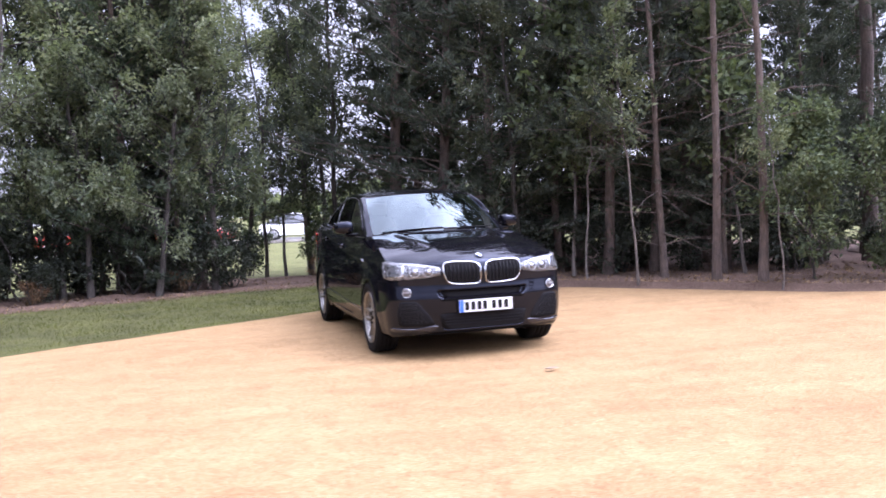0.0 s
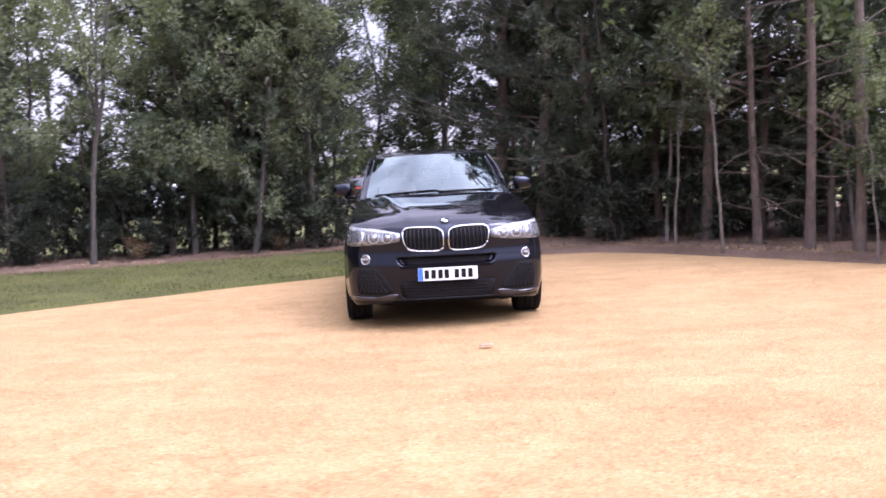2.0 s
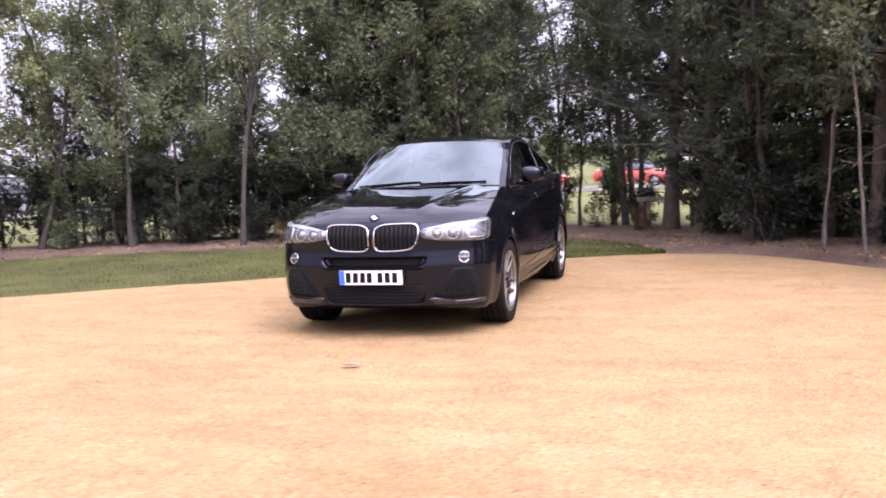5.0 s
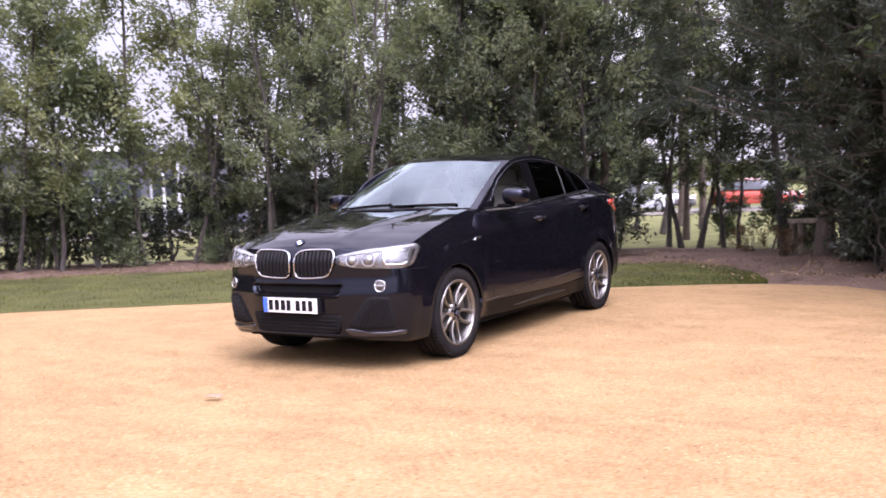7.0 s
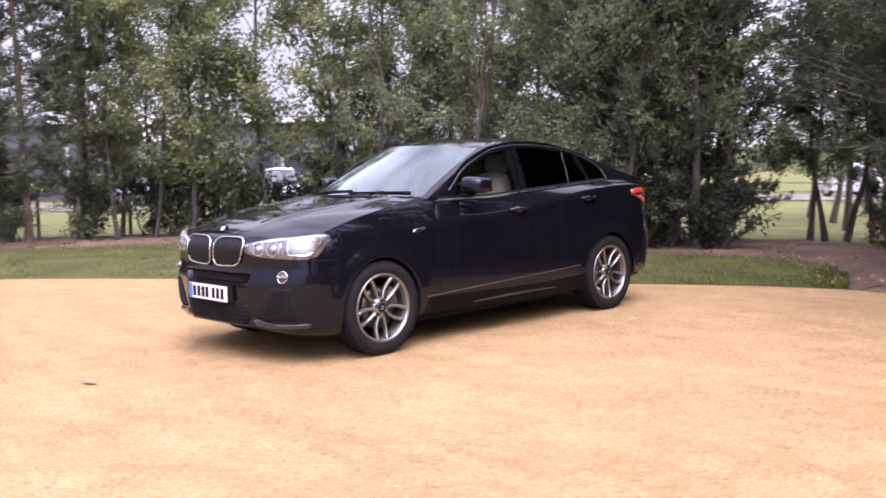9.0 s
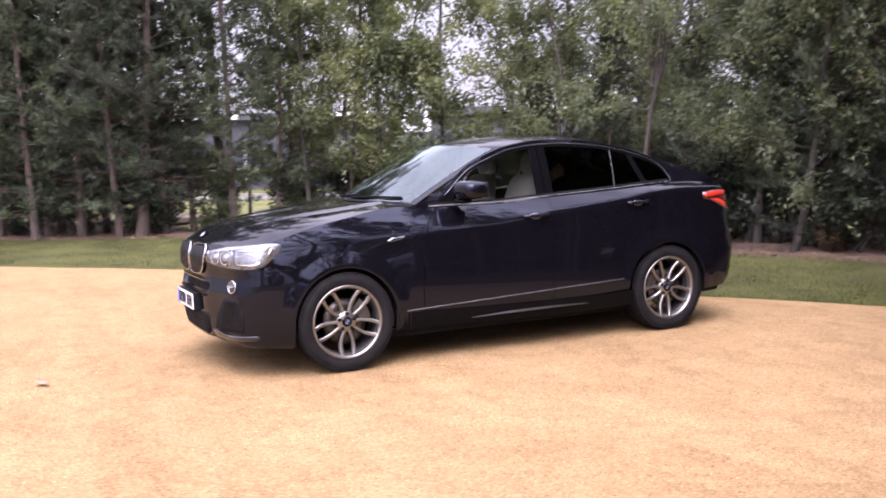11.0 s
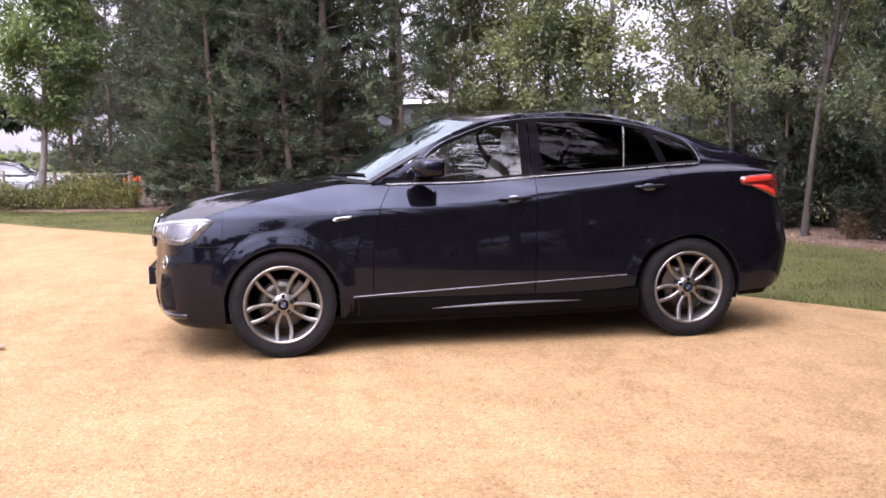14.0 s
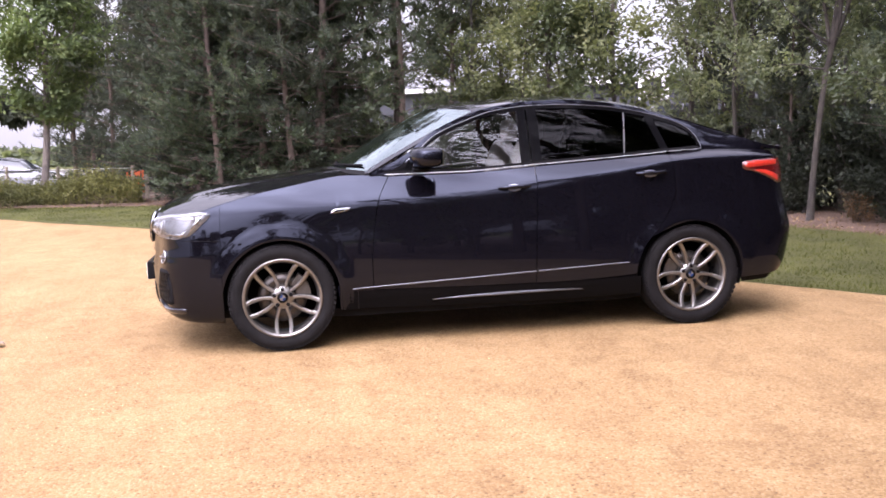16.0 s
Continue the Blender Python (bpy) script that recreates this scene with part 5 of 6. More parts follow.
# dark inner body behind the gaps, and the wheel housings
ye = np.concatenate([np.linspace(-2.15, AXLES[0] - 0.42, 10), AXLES[0] + 0.40 * np.linspace(-1, 1, 24), np.linspace(AXLES[0] + 0.42, AXLES[1] - 0.42, 20), AXLES[1] + 0.40 * np.linspace(-1, 1, 24), np.linspace(AXLES[1] + 0.42, 2.2, 8)])
lo = np.maximum(arch(ye, 0.395) + 0.0, 0.27)
zz = lo[:, None] + (belt(ye) - 0.06 - lo)[:, None] * np.linspace(0, 1, 8)[None]
zz = np.minimum(zz, top_y(ye)[:, None] - 0.05)
sheet("inner_body", shell(u_y(np.repeat(ye[:, None], 8, 1)), zz, -0.035), BLACK_MATT, car)
for ya in AXLES:
    a = np.linspace(-0.25, np.pi + 0.25, 30)
    xs = np.array([0.52, 0.70, 0.872])
    g = np.stack([np.stack([np.full(30, x), ya + 0.388 * np.cos(a), HUB + 0.388 * np.sin(a)], -1) for x in xs], 0)
    sheet("wheel_housing", g, BLACK_MATT, car, rim=0)
    back = np.stack([np.stack([np.full(30, 0.52), ya + r * np.cos(a), HUB + r * np.sin(a)], -1) for r in (0.01, 0.2, 0.4)], 0)
    sheet("wheel_housing_wall", back, BLACK_MATT, car, rim=0)
ys = np.array([-2.1, -1.85, -0.95, 0.95, 1.8, 2.1])
hw = np.array([0.60, 0.50, 0.80, 0.80, 0.50, 0.7])
hz = np.array([0.27, 0.22, 0.235, 0.235, 0.27, 0.33])
g = np.stack([np.stack([np.linspace(-w, w, 6), np.full(6, y), np.full(6, h)], -1) for y, w, h in zip(ys, hw, hz)], 0)
sheet("underbody", g, BLACK_MATT, car, both=False, rim=0.05)

# bonnet, fanned from the middle line to its edge
ue = np.concatenate([np.linspace(0.004, u_x(0.7), 60), np.linspace(u_x(0.7), u_y(-0.93), 70)[1:]])
edge = shell(ue, top_edge(ue))
k = (np.arange(len(ue)) / (len(ue) - 1)) ** 1.5
cy = edge[0, 1] + (-1.03 - edge[0, 1]) * k
s = np.linspace(-1, 1, 61)
gx = edge[:, 0:1] * s[None]
gy = cy[:, None] + (edge[:, 1] - cy)[:, None] * (np.abs(s) ** 1.8)[None]
sheet("bonnet", np.stack([gx, gy, hood_z(gx, gy)], -1), PAINT, car, both=False, rim=0.02)

# the roof's lines by y: edge (pillar and rail) and middle
rail_z = lambda y: hermite([-0.80, -0.57, -0.33, -0.17, 0.075, 0.35, 0.57, 0.835, 1.1, 1.47, 1.8, 2.1, 2.35], [1.118, 1.225, 1.398, 1.468, 1.54, 1.573, 1.577, 1.557, 1.512, 1.402, 1.295, 1.212, 1.19], y)
rail_x = lambda y: hermite([-0.80, -0.3, 0.1, 0.6, 1.1, 1.6, 2.1, 2.35], [0.775, 0.702, 0.652, 0.630, 0.632, 0.690, 0.765, 0.77], y)
mid_z = lambda y: hermite([-1.05, -0.63, -0.29, -0.08, 0.3, 0.57, 0.975, 1.25, 1.53, 1.82, 2.11, 2.27, 2.40], [1.135, 1.378, 1.553, 1.592, 1.622, 1.626, 1.595, 1.540, 1.452, 1.358, 1.258, 1.235, 1.20], y)
glass_top = lambda y: hermite([-0.665, -0.57, -0.33, -0.17, 0.075, 0.35, 0.5, 0.835, 1.096, 1.3, 1.42, 1.48, 1.515, 1.535], [1.112, 1.166, 1.358, 1.425, 1.502, 1.531, 1.534, 1.516, 1.476, 1.422, 1.375, 1.330, 1.278, 1.222], y)


def cabin(y, z, off=0.0):
    """Side of the cabin: from the belt line up to the roof's edge."""
    y, z = np.broadcast_arrays(np.asarray(y, float), np.asarray(z, float))
    zb, zk, xk = belt(y), rail_z(y), rail_x(y)
    xb = shell(u_y(y), zb)[..., 0]
    w = np.clip((z - zb) / np.maximum(zk - zb, 0.02), -0.2, 1.05)
    return np.stack([xb + (xk - xb) * w + 0.012 * 4 * w * (1 - w) * np.clip((zk - zb) / 0.4, 0, 1) + off, y, z], -1)


def cabin_patch(name, ys, lo, hi, rows, material, label="", off=0.0, rim=0.012):
    z = lo[:, None] + (hi - lo)[:, None] * np.linspace(0, 1, rows)[None]
    return sheet(name, cabin(np.repeat(ys[:, None], rows, 1), z, off), material, car, label, rim)


def screen_edge(s, lower):
    """The windscreen's lower and upper edge across the car."""
    if lower:
        return np.stack([0.765 * s, -1.02 + 0.215 * np.abs(s) ** 2.2, 1.140 - 0.022 * np.abs(s) ** 2], -1)
    return np.stack([0.655 * s, -0.285 + 0.275 * np.abs(s) ** 2.2, 1.556 - 0.045 * np.abs(s) ** 2.4], -1)


s = np.linspace(-1, 1, 41)
v = np.linspace(0, 1, 20)[:, None, None]
a, b = screen_edge(s, True)[None], screen_edge(s, False)[None]
g = a + (b - a) * v
g[..., 2] += 0.016 * 4 * v[..., 0] * (1 - v[..., 0])
scr = sheet("windscreen", g, GLASS_SCREEN, car, "windscreen reflecting the sky", rim=0, both=False)[0]
scr.visible_shadow = False
edge_s = np.linspace(0.93, 1.0, 6)
pa, pb = screen_edge(edge_s, True)[None], screen_edge(edge_s, False)[None]
pillar = pa + (pb - pa) * v
pillar[..., 2] += 0.016 * 4 * v[..., 0] * (1 - v[..., 0]) + 0.007
pillar[..., 0] += 0.004
sheet("front_pillar", pillar, PAINT, car, "painted pillar beside the windscreen", rim=0.012)
sheet("cowl", np.concatenate([a + np.array([0, -0.035, -0.004]), a + (b - a) * 0.03 + np.array([0, 0, 0.006])], 0), BLACK_MATT, car, both=False, rim=0.01)
for x0, x1 in ((-0.62, 0.02), (0.02, 0.60)):
    t = np.linspace(0, 1, 9)
    px = x0 + (x1 - x0) * t
    q = np.abs(px / 0.765)
    pts = np.stack([px, -1.02 + 0.215 * q ** 2.2 + 0.035 + 0.03 * t, 1.140 - 0.022 * q ** 2 + 0.033 + 0.016 * t], -1)
    child("wiper", fast_mesh("wiper", *tube(pts, 0.008, 5), BLACK_MATT, True), car)

# roof skin from the windscreen's top to the tail
n = 70
rows = []
for i in range(n):
    f = i / (n - 1)
    y = (-0.285 + 0.275 * np.abs(s) ** 2.2) * (1 - f) + 2.15 * f
    xk = rail_x(y)
    zk, zm = rail_z(y), mid_z(y)
    w = np.abs(s)
    lift = zk + (zm - zk) * (1 - w ** 2.3)
    if i == 0:
        lift = screen_edge(s, False)[:, 2]
        xk = np.full(len(s), 0.655)
    rows.append(np.stack([xk * s, y, lift], -1))
sheet("roof", np.array(rows), PAINT, car, both=False, rim=0.02)
# rear window, set into the sloping tail
f = np.linspace(0.64, 0.90, 16)[:, None]
q = np.linspace(-1, 1, 25)[None]
yy = 2.25 * f + 0 * q
wide = 0.86 - 0.10 * (f - 0.64) / 0.29
xx = rail_x(yy) * wide * q
zz = rail_z(yy) + (mid_z(yy) - rail_z(yy)) * (1 - np.abs(wide * q) ** 2.3) + 0.005
sheet("rear_window", np.stack([xx, yy, zz], -1), BLACK_GLOSS, car, "dark rear window", both=False, rim=0.004)
# spoiler lip
t = np.linspace(-1, 1, 25)
g = np.stack([np.stack([0.70 * t, 2.06 + dy - 0.10 * t ** 2, 1.250 + dz - 0.03 * t ** 2], -1) for dy, dz in ((-0.06, 0.016), (0.0, 0.016), (0.05, 0.014), (0.085, 0.008), (0.10, -0.008), (0.09, -0.04), (0.08, -0.09))], 0)
sheet("spoiler", g, PAINT, car, both=False)
verts, faces = [], []
for yy0, zz0, ww in ((0.94, 1.580, 0.012), (1.00, 1.602, 0.018), (1.06, 1.616, 0.013), (1.10, 1.616, 0.008), (1.12, 1.56, 0.022)):
    verts += [(-ww * 1.6, yy0, 1.555), (-ww * 0.5, yy0, zz0), (ww * 0.5, yy0, zz0), (ww * 1.6, yy0, 1.555)]
for i in range(4):
    for j in range(3):
        faces.append((i * 4 + j, i * 4 + j + 1, i * 4 + j + 5, i * 4 + j + 4))
faces += [(3, 2, 1, 0), (16, 17, 18, 19)]
child("aerial_fin", mesh_of("aerial_fin", verts, faces, BLACK_GLOSS, True), car)

# pillars and window frames
y = np.linspace(-0.80, 1.575, 120)
lo = np.where(y < -0.665, belt(y) + 0.004, np.maximum(glass_top(y) + 0.016, belt(y) + 0.006))
cabin_patch("roof_rail", y, lo, rail_z(y) + 0.004, 12, PAINT)
y = np.linspace(1.54, 2.14, 40)
cabin_patch("rear_pillar", y, belt(y), rail_z(y) + 0.004, 14, PAINT)
y = np.linspace(-0.665, 1.534, 120)
cabin_patch("window_surround", y, glass_top(y) - 0.012, glass_top(y) + 0.018, 4, BLACK_GLOSS, "", 0.003, 0.02)
y = np.linspace(-0.70, 1.50, 80)
for side in (1, -1):
    child("belt_moulding", fast_mesh("belt_moulding", *tube(cabin(y, belt(y) + 0.008, 0.006) * np.array([side, 1, 1]), 0.0036, 8), BRIGHT_TRIM, True), car, "bright metal strip under the windows")
y = np.linspace(-0.70, 1.52, 80)
cabin_patch("belt_seal", y, belt(y) + 0.016, belt(y) + 0.030, 3, BLACK_MATT, "", 0.003, 0.012)


def pane(name, y0, y1, material, label="", slant=0.0):
    a = np.linspace(0, 1, 40)
    y = y0 + (y1 - y0) * a
    z = belt(y)[:, None] + 0.012 + (glass_top(y) - belt(y) - 0.010)[:, None] * np.linspace(0, 1, 20)[None]
    for ob in sheet(name, cabin(np.repeat(y[:, None], 20, 1), z, -0.006), material, car, label, rim=0):
        ob.visible_shadow = material is GLASS_DARK


pane("front_side_window", -0.64, 0.245, GLASS_SIDE, "clear door glass")
pane("rear_side_window", 0.36, 1.22, GLASS_DARK, "dark privacy glass")
pane("quarter_window", 1.22, 1.525, GLASS_DARK, "dark privacy glass")


def strip(name, y0, y1, wide, material, off):
    """A slanted pillar strip across the side windows, from (y0, belt) to (y1, top)."""
    v = np.linspace(0, 1, 14)
    yc = y0 + (y1 - y0) * v
    z = belt(yc) + 0.01 + (glass_top(yc) - belt(yc) - 0.004) * v
    g = np.stack([cabin(yc - wide / 2, z, off), cabin(yc + wide / 2, z, off)], 0)
    sheet(name, g, material, car, rim=0.02)


strip("centre_pillar", 0.272, 0.262, 0.065, BLACK_GLOSS, 0.001)
strip("centre_pillar", 0.348, 0.338, 0.070, BLACK_GLOSS, 0.001)
strip("window_bar", 0.970, 1.012, 0.005, BRIGHT_TRIM, 0.0)
strip("window_bar", 1.275, 1.185, 0.055, BLACK_GLOSS, 0.001)
strip("mirror_triangle", -0.585, -0.50, 0.10, BLACK_GLOSS, -0.002)
# bright line round the side glass, from the mirror over the top to the rear tip and down
yy = np.concatenate([np.linspace(-0.56, 1.40, 60), np.linspace(1.42, 1.534, 16), np.linspace(1.53, 1.47, 6)])
zz = np.concatenate([glass_top(yy[:76]) + 0.014, np.linspace(1.215, 1.204, 6)])
for side in (1, -1):
    pts = cabin(yy, zz, 0.010) * np.array([side, 1, 1])
    child("window_trim", fast_mesh("window_trim", *tube(pts, 0.0019, 6), SATIN, True), car, "bright metal line round the windows")

# thin bright line low on the doors
for y0, y1 in ((-0.95, 0.29), (0.305, 0.945)):
    y = np.linspace(y0, y1, 30)
    z = 0.381 + (y + 0.94) * 0.0405
    g = np.stack([shell(u_y(y), z - 0.0035, 0.002), shell(u_y(y), z, 0.006), shell(u_y(y), z + 0.003, 0.002)], 0)
    sheet("door_strip", g, SATIN, car, "thin satin strip low on the door", rim=0.006)


# ---- pieces laid on the body's skin ----
def rounded(points, n=48, soft=0.25):
    """A closed outline through the corners given, with its corners rounded."""
    p = np.array(points, float)
    k = len(p)
    out = []
    for i in range(k):
        a, b, c = p[i - 1], p[i], p[(i + 1) % k]
        s0, s1 = b + (a - b) * soft, b + (c - b) * soft
        for t in np.linspace(0, 1, 7):
            out.append((1 - t) ** 2 * s0 + 2 * t * (1 - t) * b + t * t * s1)
    out = np.array(out + [out[0]])
    d = np.concatenate([[0], np.cumsum(np.linalg.norm(np.diff(out, axis=0), axis=1))])
    q = np.linspace(0, d[-1], n, endpoint=False)
    return np.stack([np.interp(q, d, out[:, 0]), np.interp(q, d, out[:, 1])], 1)


def skin(uz, off=0.0, side=1):
    uz = np.asarray(uz, float)
    u = uz[..., 0]
    g = shell(np.abs(u), uz[..., 1], off)
    g[..., 0] *= np.where(u < 0, -1, 1) * side
    return g


def plate_on(name, outline, off, material, parent, label="", thick=0.012, bulge=0.0, sides=(1, -1), rings=6):
    """A piece with the given outline (u, z), following the skin; bulge lifts its middle."""
    made = []
    c = outline.mean(0)
    n = len(outline)
    for side in sides:
        verts, faces = [skin(c[None], off + bulge, side)[0]], []
        for r in range(1, rings + 1):
            f = r / rings
            verts += list(skin(c + (outline - c) * f, off + bulge * (1 - f * f), side))
        verts += list(skin(outline, off - thick, side))
        for i in range(n):
            j = (i + 1) % n
            faces.append((0, 1 + i, 1 + j))
            for r in range(rings):
                a = 1 + r * n
                faces.append((a + i, a + n + i, a + n + j, a + j))
        if side < 0:
            faces = [f[::-1] for f in faces]
        made.append(child(name, mesh_of(name, verts, faces, material, True), parent, label))
    return made


def ring_on(name, outline, radius, off, material, parent, label="", sides=(1, -1)):
    made = []
    for side in sides:
        pts = skin(np.concatenate([outline, outline[:2]]), off, side)
        made.append(child(name, fast_mesh(name, *tube(pts, radius, 8), material, True), parent, label))
    return made


# kidney grilles
SLAT = plain("slat_gloss", (0.007, 0.007, 0.008), 0.3, shine=0.25)
kid = rounded([(0.026, 0.897), (0.352, 0.905), (0.392, 0.868), (0.372, 0.765), (0.322, 0.70), (0.066, 0.688), (0.022, 0.72)], 60, 0.36)
grilles = plate_on("grille", kid, 0.006, BLACK_MATT, car, "kidney-shaped grille with black slats in a chrome frame", 0.02)
for grille, side in zip(grilles, (1, -1)):
    ring_on("frame", kid, 0.0070, 0.014, CHROME, grille, "chrome frame", (side,))
    for q in np.linspace(0.06, 0.35, 9):
        span = kid[np.abs(kid[:, 0] - q) < 0.02][:, 1]
        if len(span) < 2:
            continue
        z = np.linspace(span.min() + 0.012, span.max() - 0.012, 8)
        w = 0.0055
        g = np.stack([skin(np.stack([np.full(8, q + dx), z], -1), o, side) for dx, o in ((-w, 0.006), (-w * 0.6, 0.024), (w * 0.6, 0.024), (w, 0.006))], 0)
        child("slat", mesh_of("slat", g.reshape(-1, 3), grid_faces(4, 8, flip=side > 0), SLAT, True), grille)

# mesh in the air intakes
up = rounded([(u_x(-0.0) - 0.42, 0.632), (0.42, 0.632), (0.385, 0.578), (-0.385, 0.578)], 60, 0.12)
plate_on("upper_intake", up, -0.040, BLACK_MATT, car, "black mesh intake", 0.01, sides=(1,))
low = rounded([(-0.44, 0.428), (0.44, 0.428), (0.395, 0.282), (-0.395, 0.282)], 60, 0.10)
plate_on("lower_intake", low, 0.002, BLACK_MATT, car, "black mesh intake", 0.01, sides=(1,))
for z0 in (0.325, 0.352, 0.379):
    q = np.linspace(-0.39, 0.39, 40)
    child("intake_bar", fast_mesh("intake_bar", *tube(skin(np.stack([q, np.full(40, z0)], -1), 0.003), 0.005, 5), BLACK_MATT, True), car)
bar = rounded([(-0.43, 0.567), (0.43, 0.567), (0.415, 0.545), (-0.415, 0.545)], 70, 0.2)
plate_on("plate_bar", bar, 0.006, BLACK_GLOSS, car, "", 0.02, sides=(1,))
side_in = rounded([(u_x(0.63), 0.555), (u_x(0.775), 0.555), (u_x(0.805), 0.44), (u_x(0.80), 0.325), (u_x(0.60), 0.318), (u_x(0.475), 0.335), (u_x(0.53), 0.43)], 56, 0.16)
plate_on("side_intake", side_in, 0.003, BLACK_MATT, car, "black honeycomb intake", 0.01)
# honeycomb bars in the side intakes, in two slanting sets
for side in (1, -1):
    for k in range(7):
        for lean in (1, -1):
            f = np.linspace(0, 1, 8)
            zc = 0.345 + 0.185 * f
            inner, outer = np.interp(zc, [0.335, 0.43, 0.555], [u_x(0.53), u_x(0.57), u_x(0.66)]), u_x(0.79)
            c = (k + 0.5) / 7 + lean * (f - 0.5) * 0.35
            keep = (c > 0.02) & (c < 0.98)
            if keep.sum() > 2:
                pts = skin(np.stack([inner + (outer - inner) * c, zc], -1)[keep], 0.005, side)
                child("intake_bar", fast_mesh("intake_bar", *tube(pts, 0.0038, 4), SLAT, True), car)
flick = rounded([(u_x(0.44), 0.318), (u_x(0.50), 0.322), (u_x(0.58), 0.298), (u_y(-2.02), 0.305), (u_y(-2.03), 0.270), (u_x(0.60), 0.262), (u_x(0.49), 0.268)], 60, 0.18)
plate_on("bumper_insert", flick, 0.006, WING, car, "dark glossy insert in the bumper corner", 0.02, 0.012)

# headlamps
RING = plain("light_guide", (0.36, 0.365, 0.375), 0.3)
HOUSING = plain("lamp_housing_grey", (0.25, 0.253, 0.26), 0.22, 0.7)
lamp = rounded([(u_x(0.405), 0.858), (u_x(0.402), 0.790), (u_x(0.56), 0.762), (u_y(-2.05), 0.752), (u_y(-1.965), 0.772), (u_y(-1.825), 0.905), (u_y(-1.89), 0.922), (u_x(0.63), 0.900)], 72, 0.16)
lamps = plate_on("headlight", lamp, 0.003, REFLECTOR, car, "clear headlight with twin round lamps", 0.02)
for head, side in zip(lamps, (1, -1)):
    inner = rounded([(u_x(0.42), 0.845), (u_x(0.42), 0.80), (u_x(0.56), 0.775), (u_x(0.70), 0.772), (u_x(0.715), 0.87), (u_x(0.60), 0.872)], 50, 0.2)
    plate_on("lamp_housing", inner, 0.006, HOUSING, head, "", 0.01, sides=(side,))
    for x0, z0, r in ((0.520, 0.823, 0.046), (0.640, 0.826, 0.050)):
        a = np.linspace(0, 2 * np.pi, 28, endpoint=False)
        circle = np.stack([u_x(x0) + r * np.cos(a), z0 + r * np.sin(a)], -1)
        plate_on("projector", np.stack([u_x(x0) + r * 0.72 * np.cos(a), z0 + r * 0.72 * np.sin(a)], -1), 0.010, HOUSING, head, "round projector lens", 0.01, 0.016, (side,))
        ring_on("light_ring", circle, 0.0032, 0.0105, RING, head, "white ring", (side,))
    bowl = rounded([(u_x(0.735), 0.778), (u_y(-2.035), 0.770), (u_y(-1.965), 0.800), (u_y(-1.885), 0.888), (u_x(0.735), 0.884)], 40, 0.15)
    plate_on("reflector_bowl", bowl, 0.007, CHROME, head, "bright reflector", 0.008, -0.012, (side,))
    fin_in = rounded([(u_y(-2.02), 0.762), (u_y(-1.99), 0.762), (u_y(-1.915), 0.895), (u_y(-1.945), 0.897)], 24, 0.1)
    plate_on("lamp_divider", fin_in, 0.008, ALLOY_DARK, head, "", 0.008, sides=(side,))
    brow = rounded([(u_x(0.43), 0.858), (u_x(0.63), 0.893), (u_y(-1.89), 0.915), (u_y(-1.85), 0.904), (u_x(0.64), 0.884), (u_x(0.44), 0.850)], 50, 0.1)
    plate_on("light_strip", brow, 0.009, RING, head, "", 0.008, sides=(side,))
    for ob in plate_on("lens", lamp, 0.016, GLASS_LAMP, head, "clear cover", 0.014, 0.006, (side,)):
        ob.visible_shadow = False
# fog lamps
a = np.linspace(0, 2 * np.pi, 28, endpoint=False)
fog = np.stack([u_x(0.718) + 0.040 * np.cos(a), 0.632 + 0.040 * np.sin(a)], -1)
for f, side in zip(plate_on("fog_lamp", fog, 0.003, ALLOY_DARK, car, "round fog lamp with a chrome ring", 0.02), (1, -1)):
    ring_on("rim", fog, 0.0045, 0.005, CHROME, f, "chrome ring", (side,))
    plate_on("lens", np.stack([u_x(0.718) + 0.026 * np.cos(a), 0.632 + 0.026 * np.sin(a)], -1), 0.010, ALLOY_DARK, f, "", 0.004, 0.008, (side,))
    q = np.linspace(-0.03, 0.03, 6)
    child("lamp_bar", fast_mesh("lamp_bar", *tube(skin(np.stack([u_x(0.718) + q, np.full(6, 0.636)], -1), 0.018, side), 0.0035, 5), RING, True), f)

# tail lamps
tail = rounded([(u_y(1.800), 1.062), (u_y(1.795), 1.112), (u_y(1.905), 1.124), (u_y(2.085), 1.130), (U_END - 0.45, 1.125), (U_END - 0.50, 1.02), (u_y(2.105), 0.955), (u_y(2.005), 1.0), (u_y(1.885), 1.045)], 60, 0.12)
for f, side in zip(plate_on("tail_light", tail, 0.006, RED_DARK, car, "red tail light wrapped round the corner", 0.02, 0.008), (1, -1)):
    for pts in ([(u_y(1.812), 1.072), (u_y(1.812), 1.104), (u_y(1.905), 1.116), (u_y(2.095), 1.120), (u_y(2.095), 1.088), (u_y(1.895), 1.076)], [(u_y(1.875), 1.055), (u_y(1.985), 1.052), (u_y(2.105), 1.005), (u_y(2.100), 0.968), (u_y(2.005), 1.012)]):
        plate_on("light_bar", rounded(pts, 30, 0.2), 0.016, RED_LENS, f, "bright red bar", 0.008, 0.004, (side,))

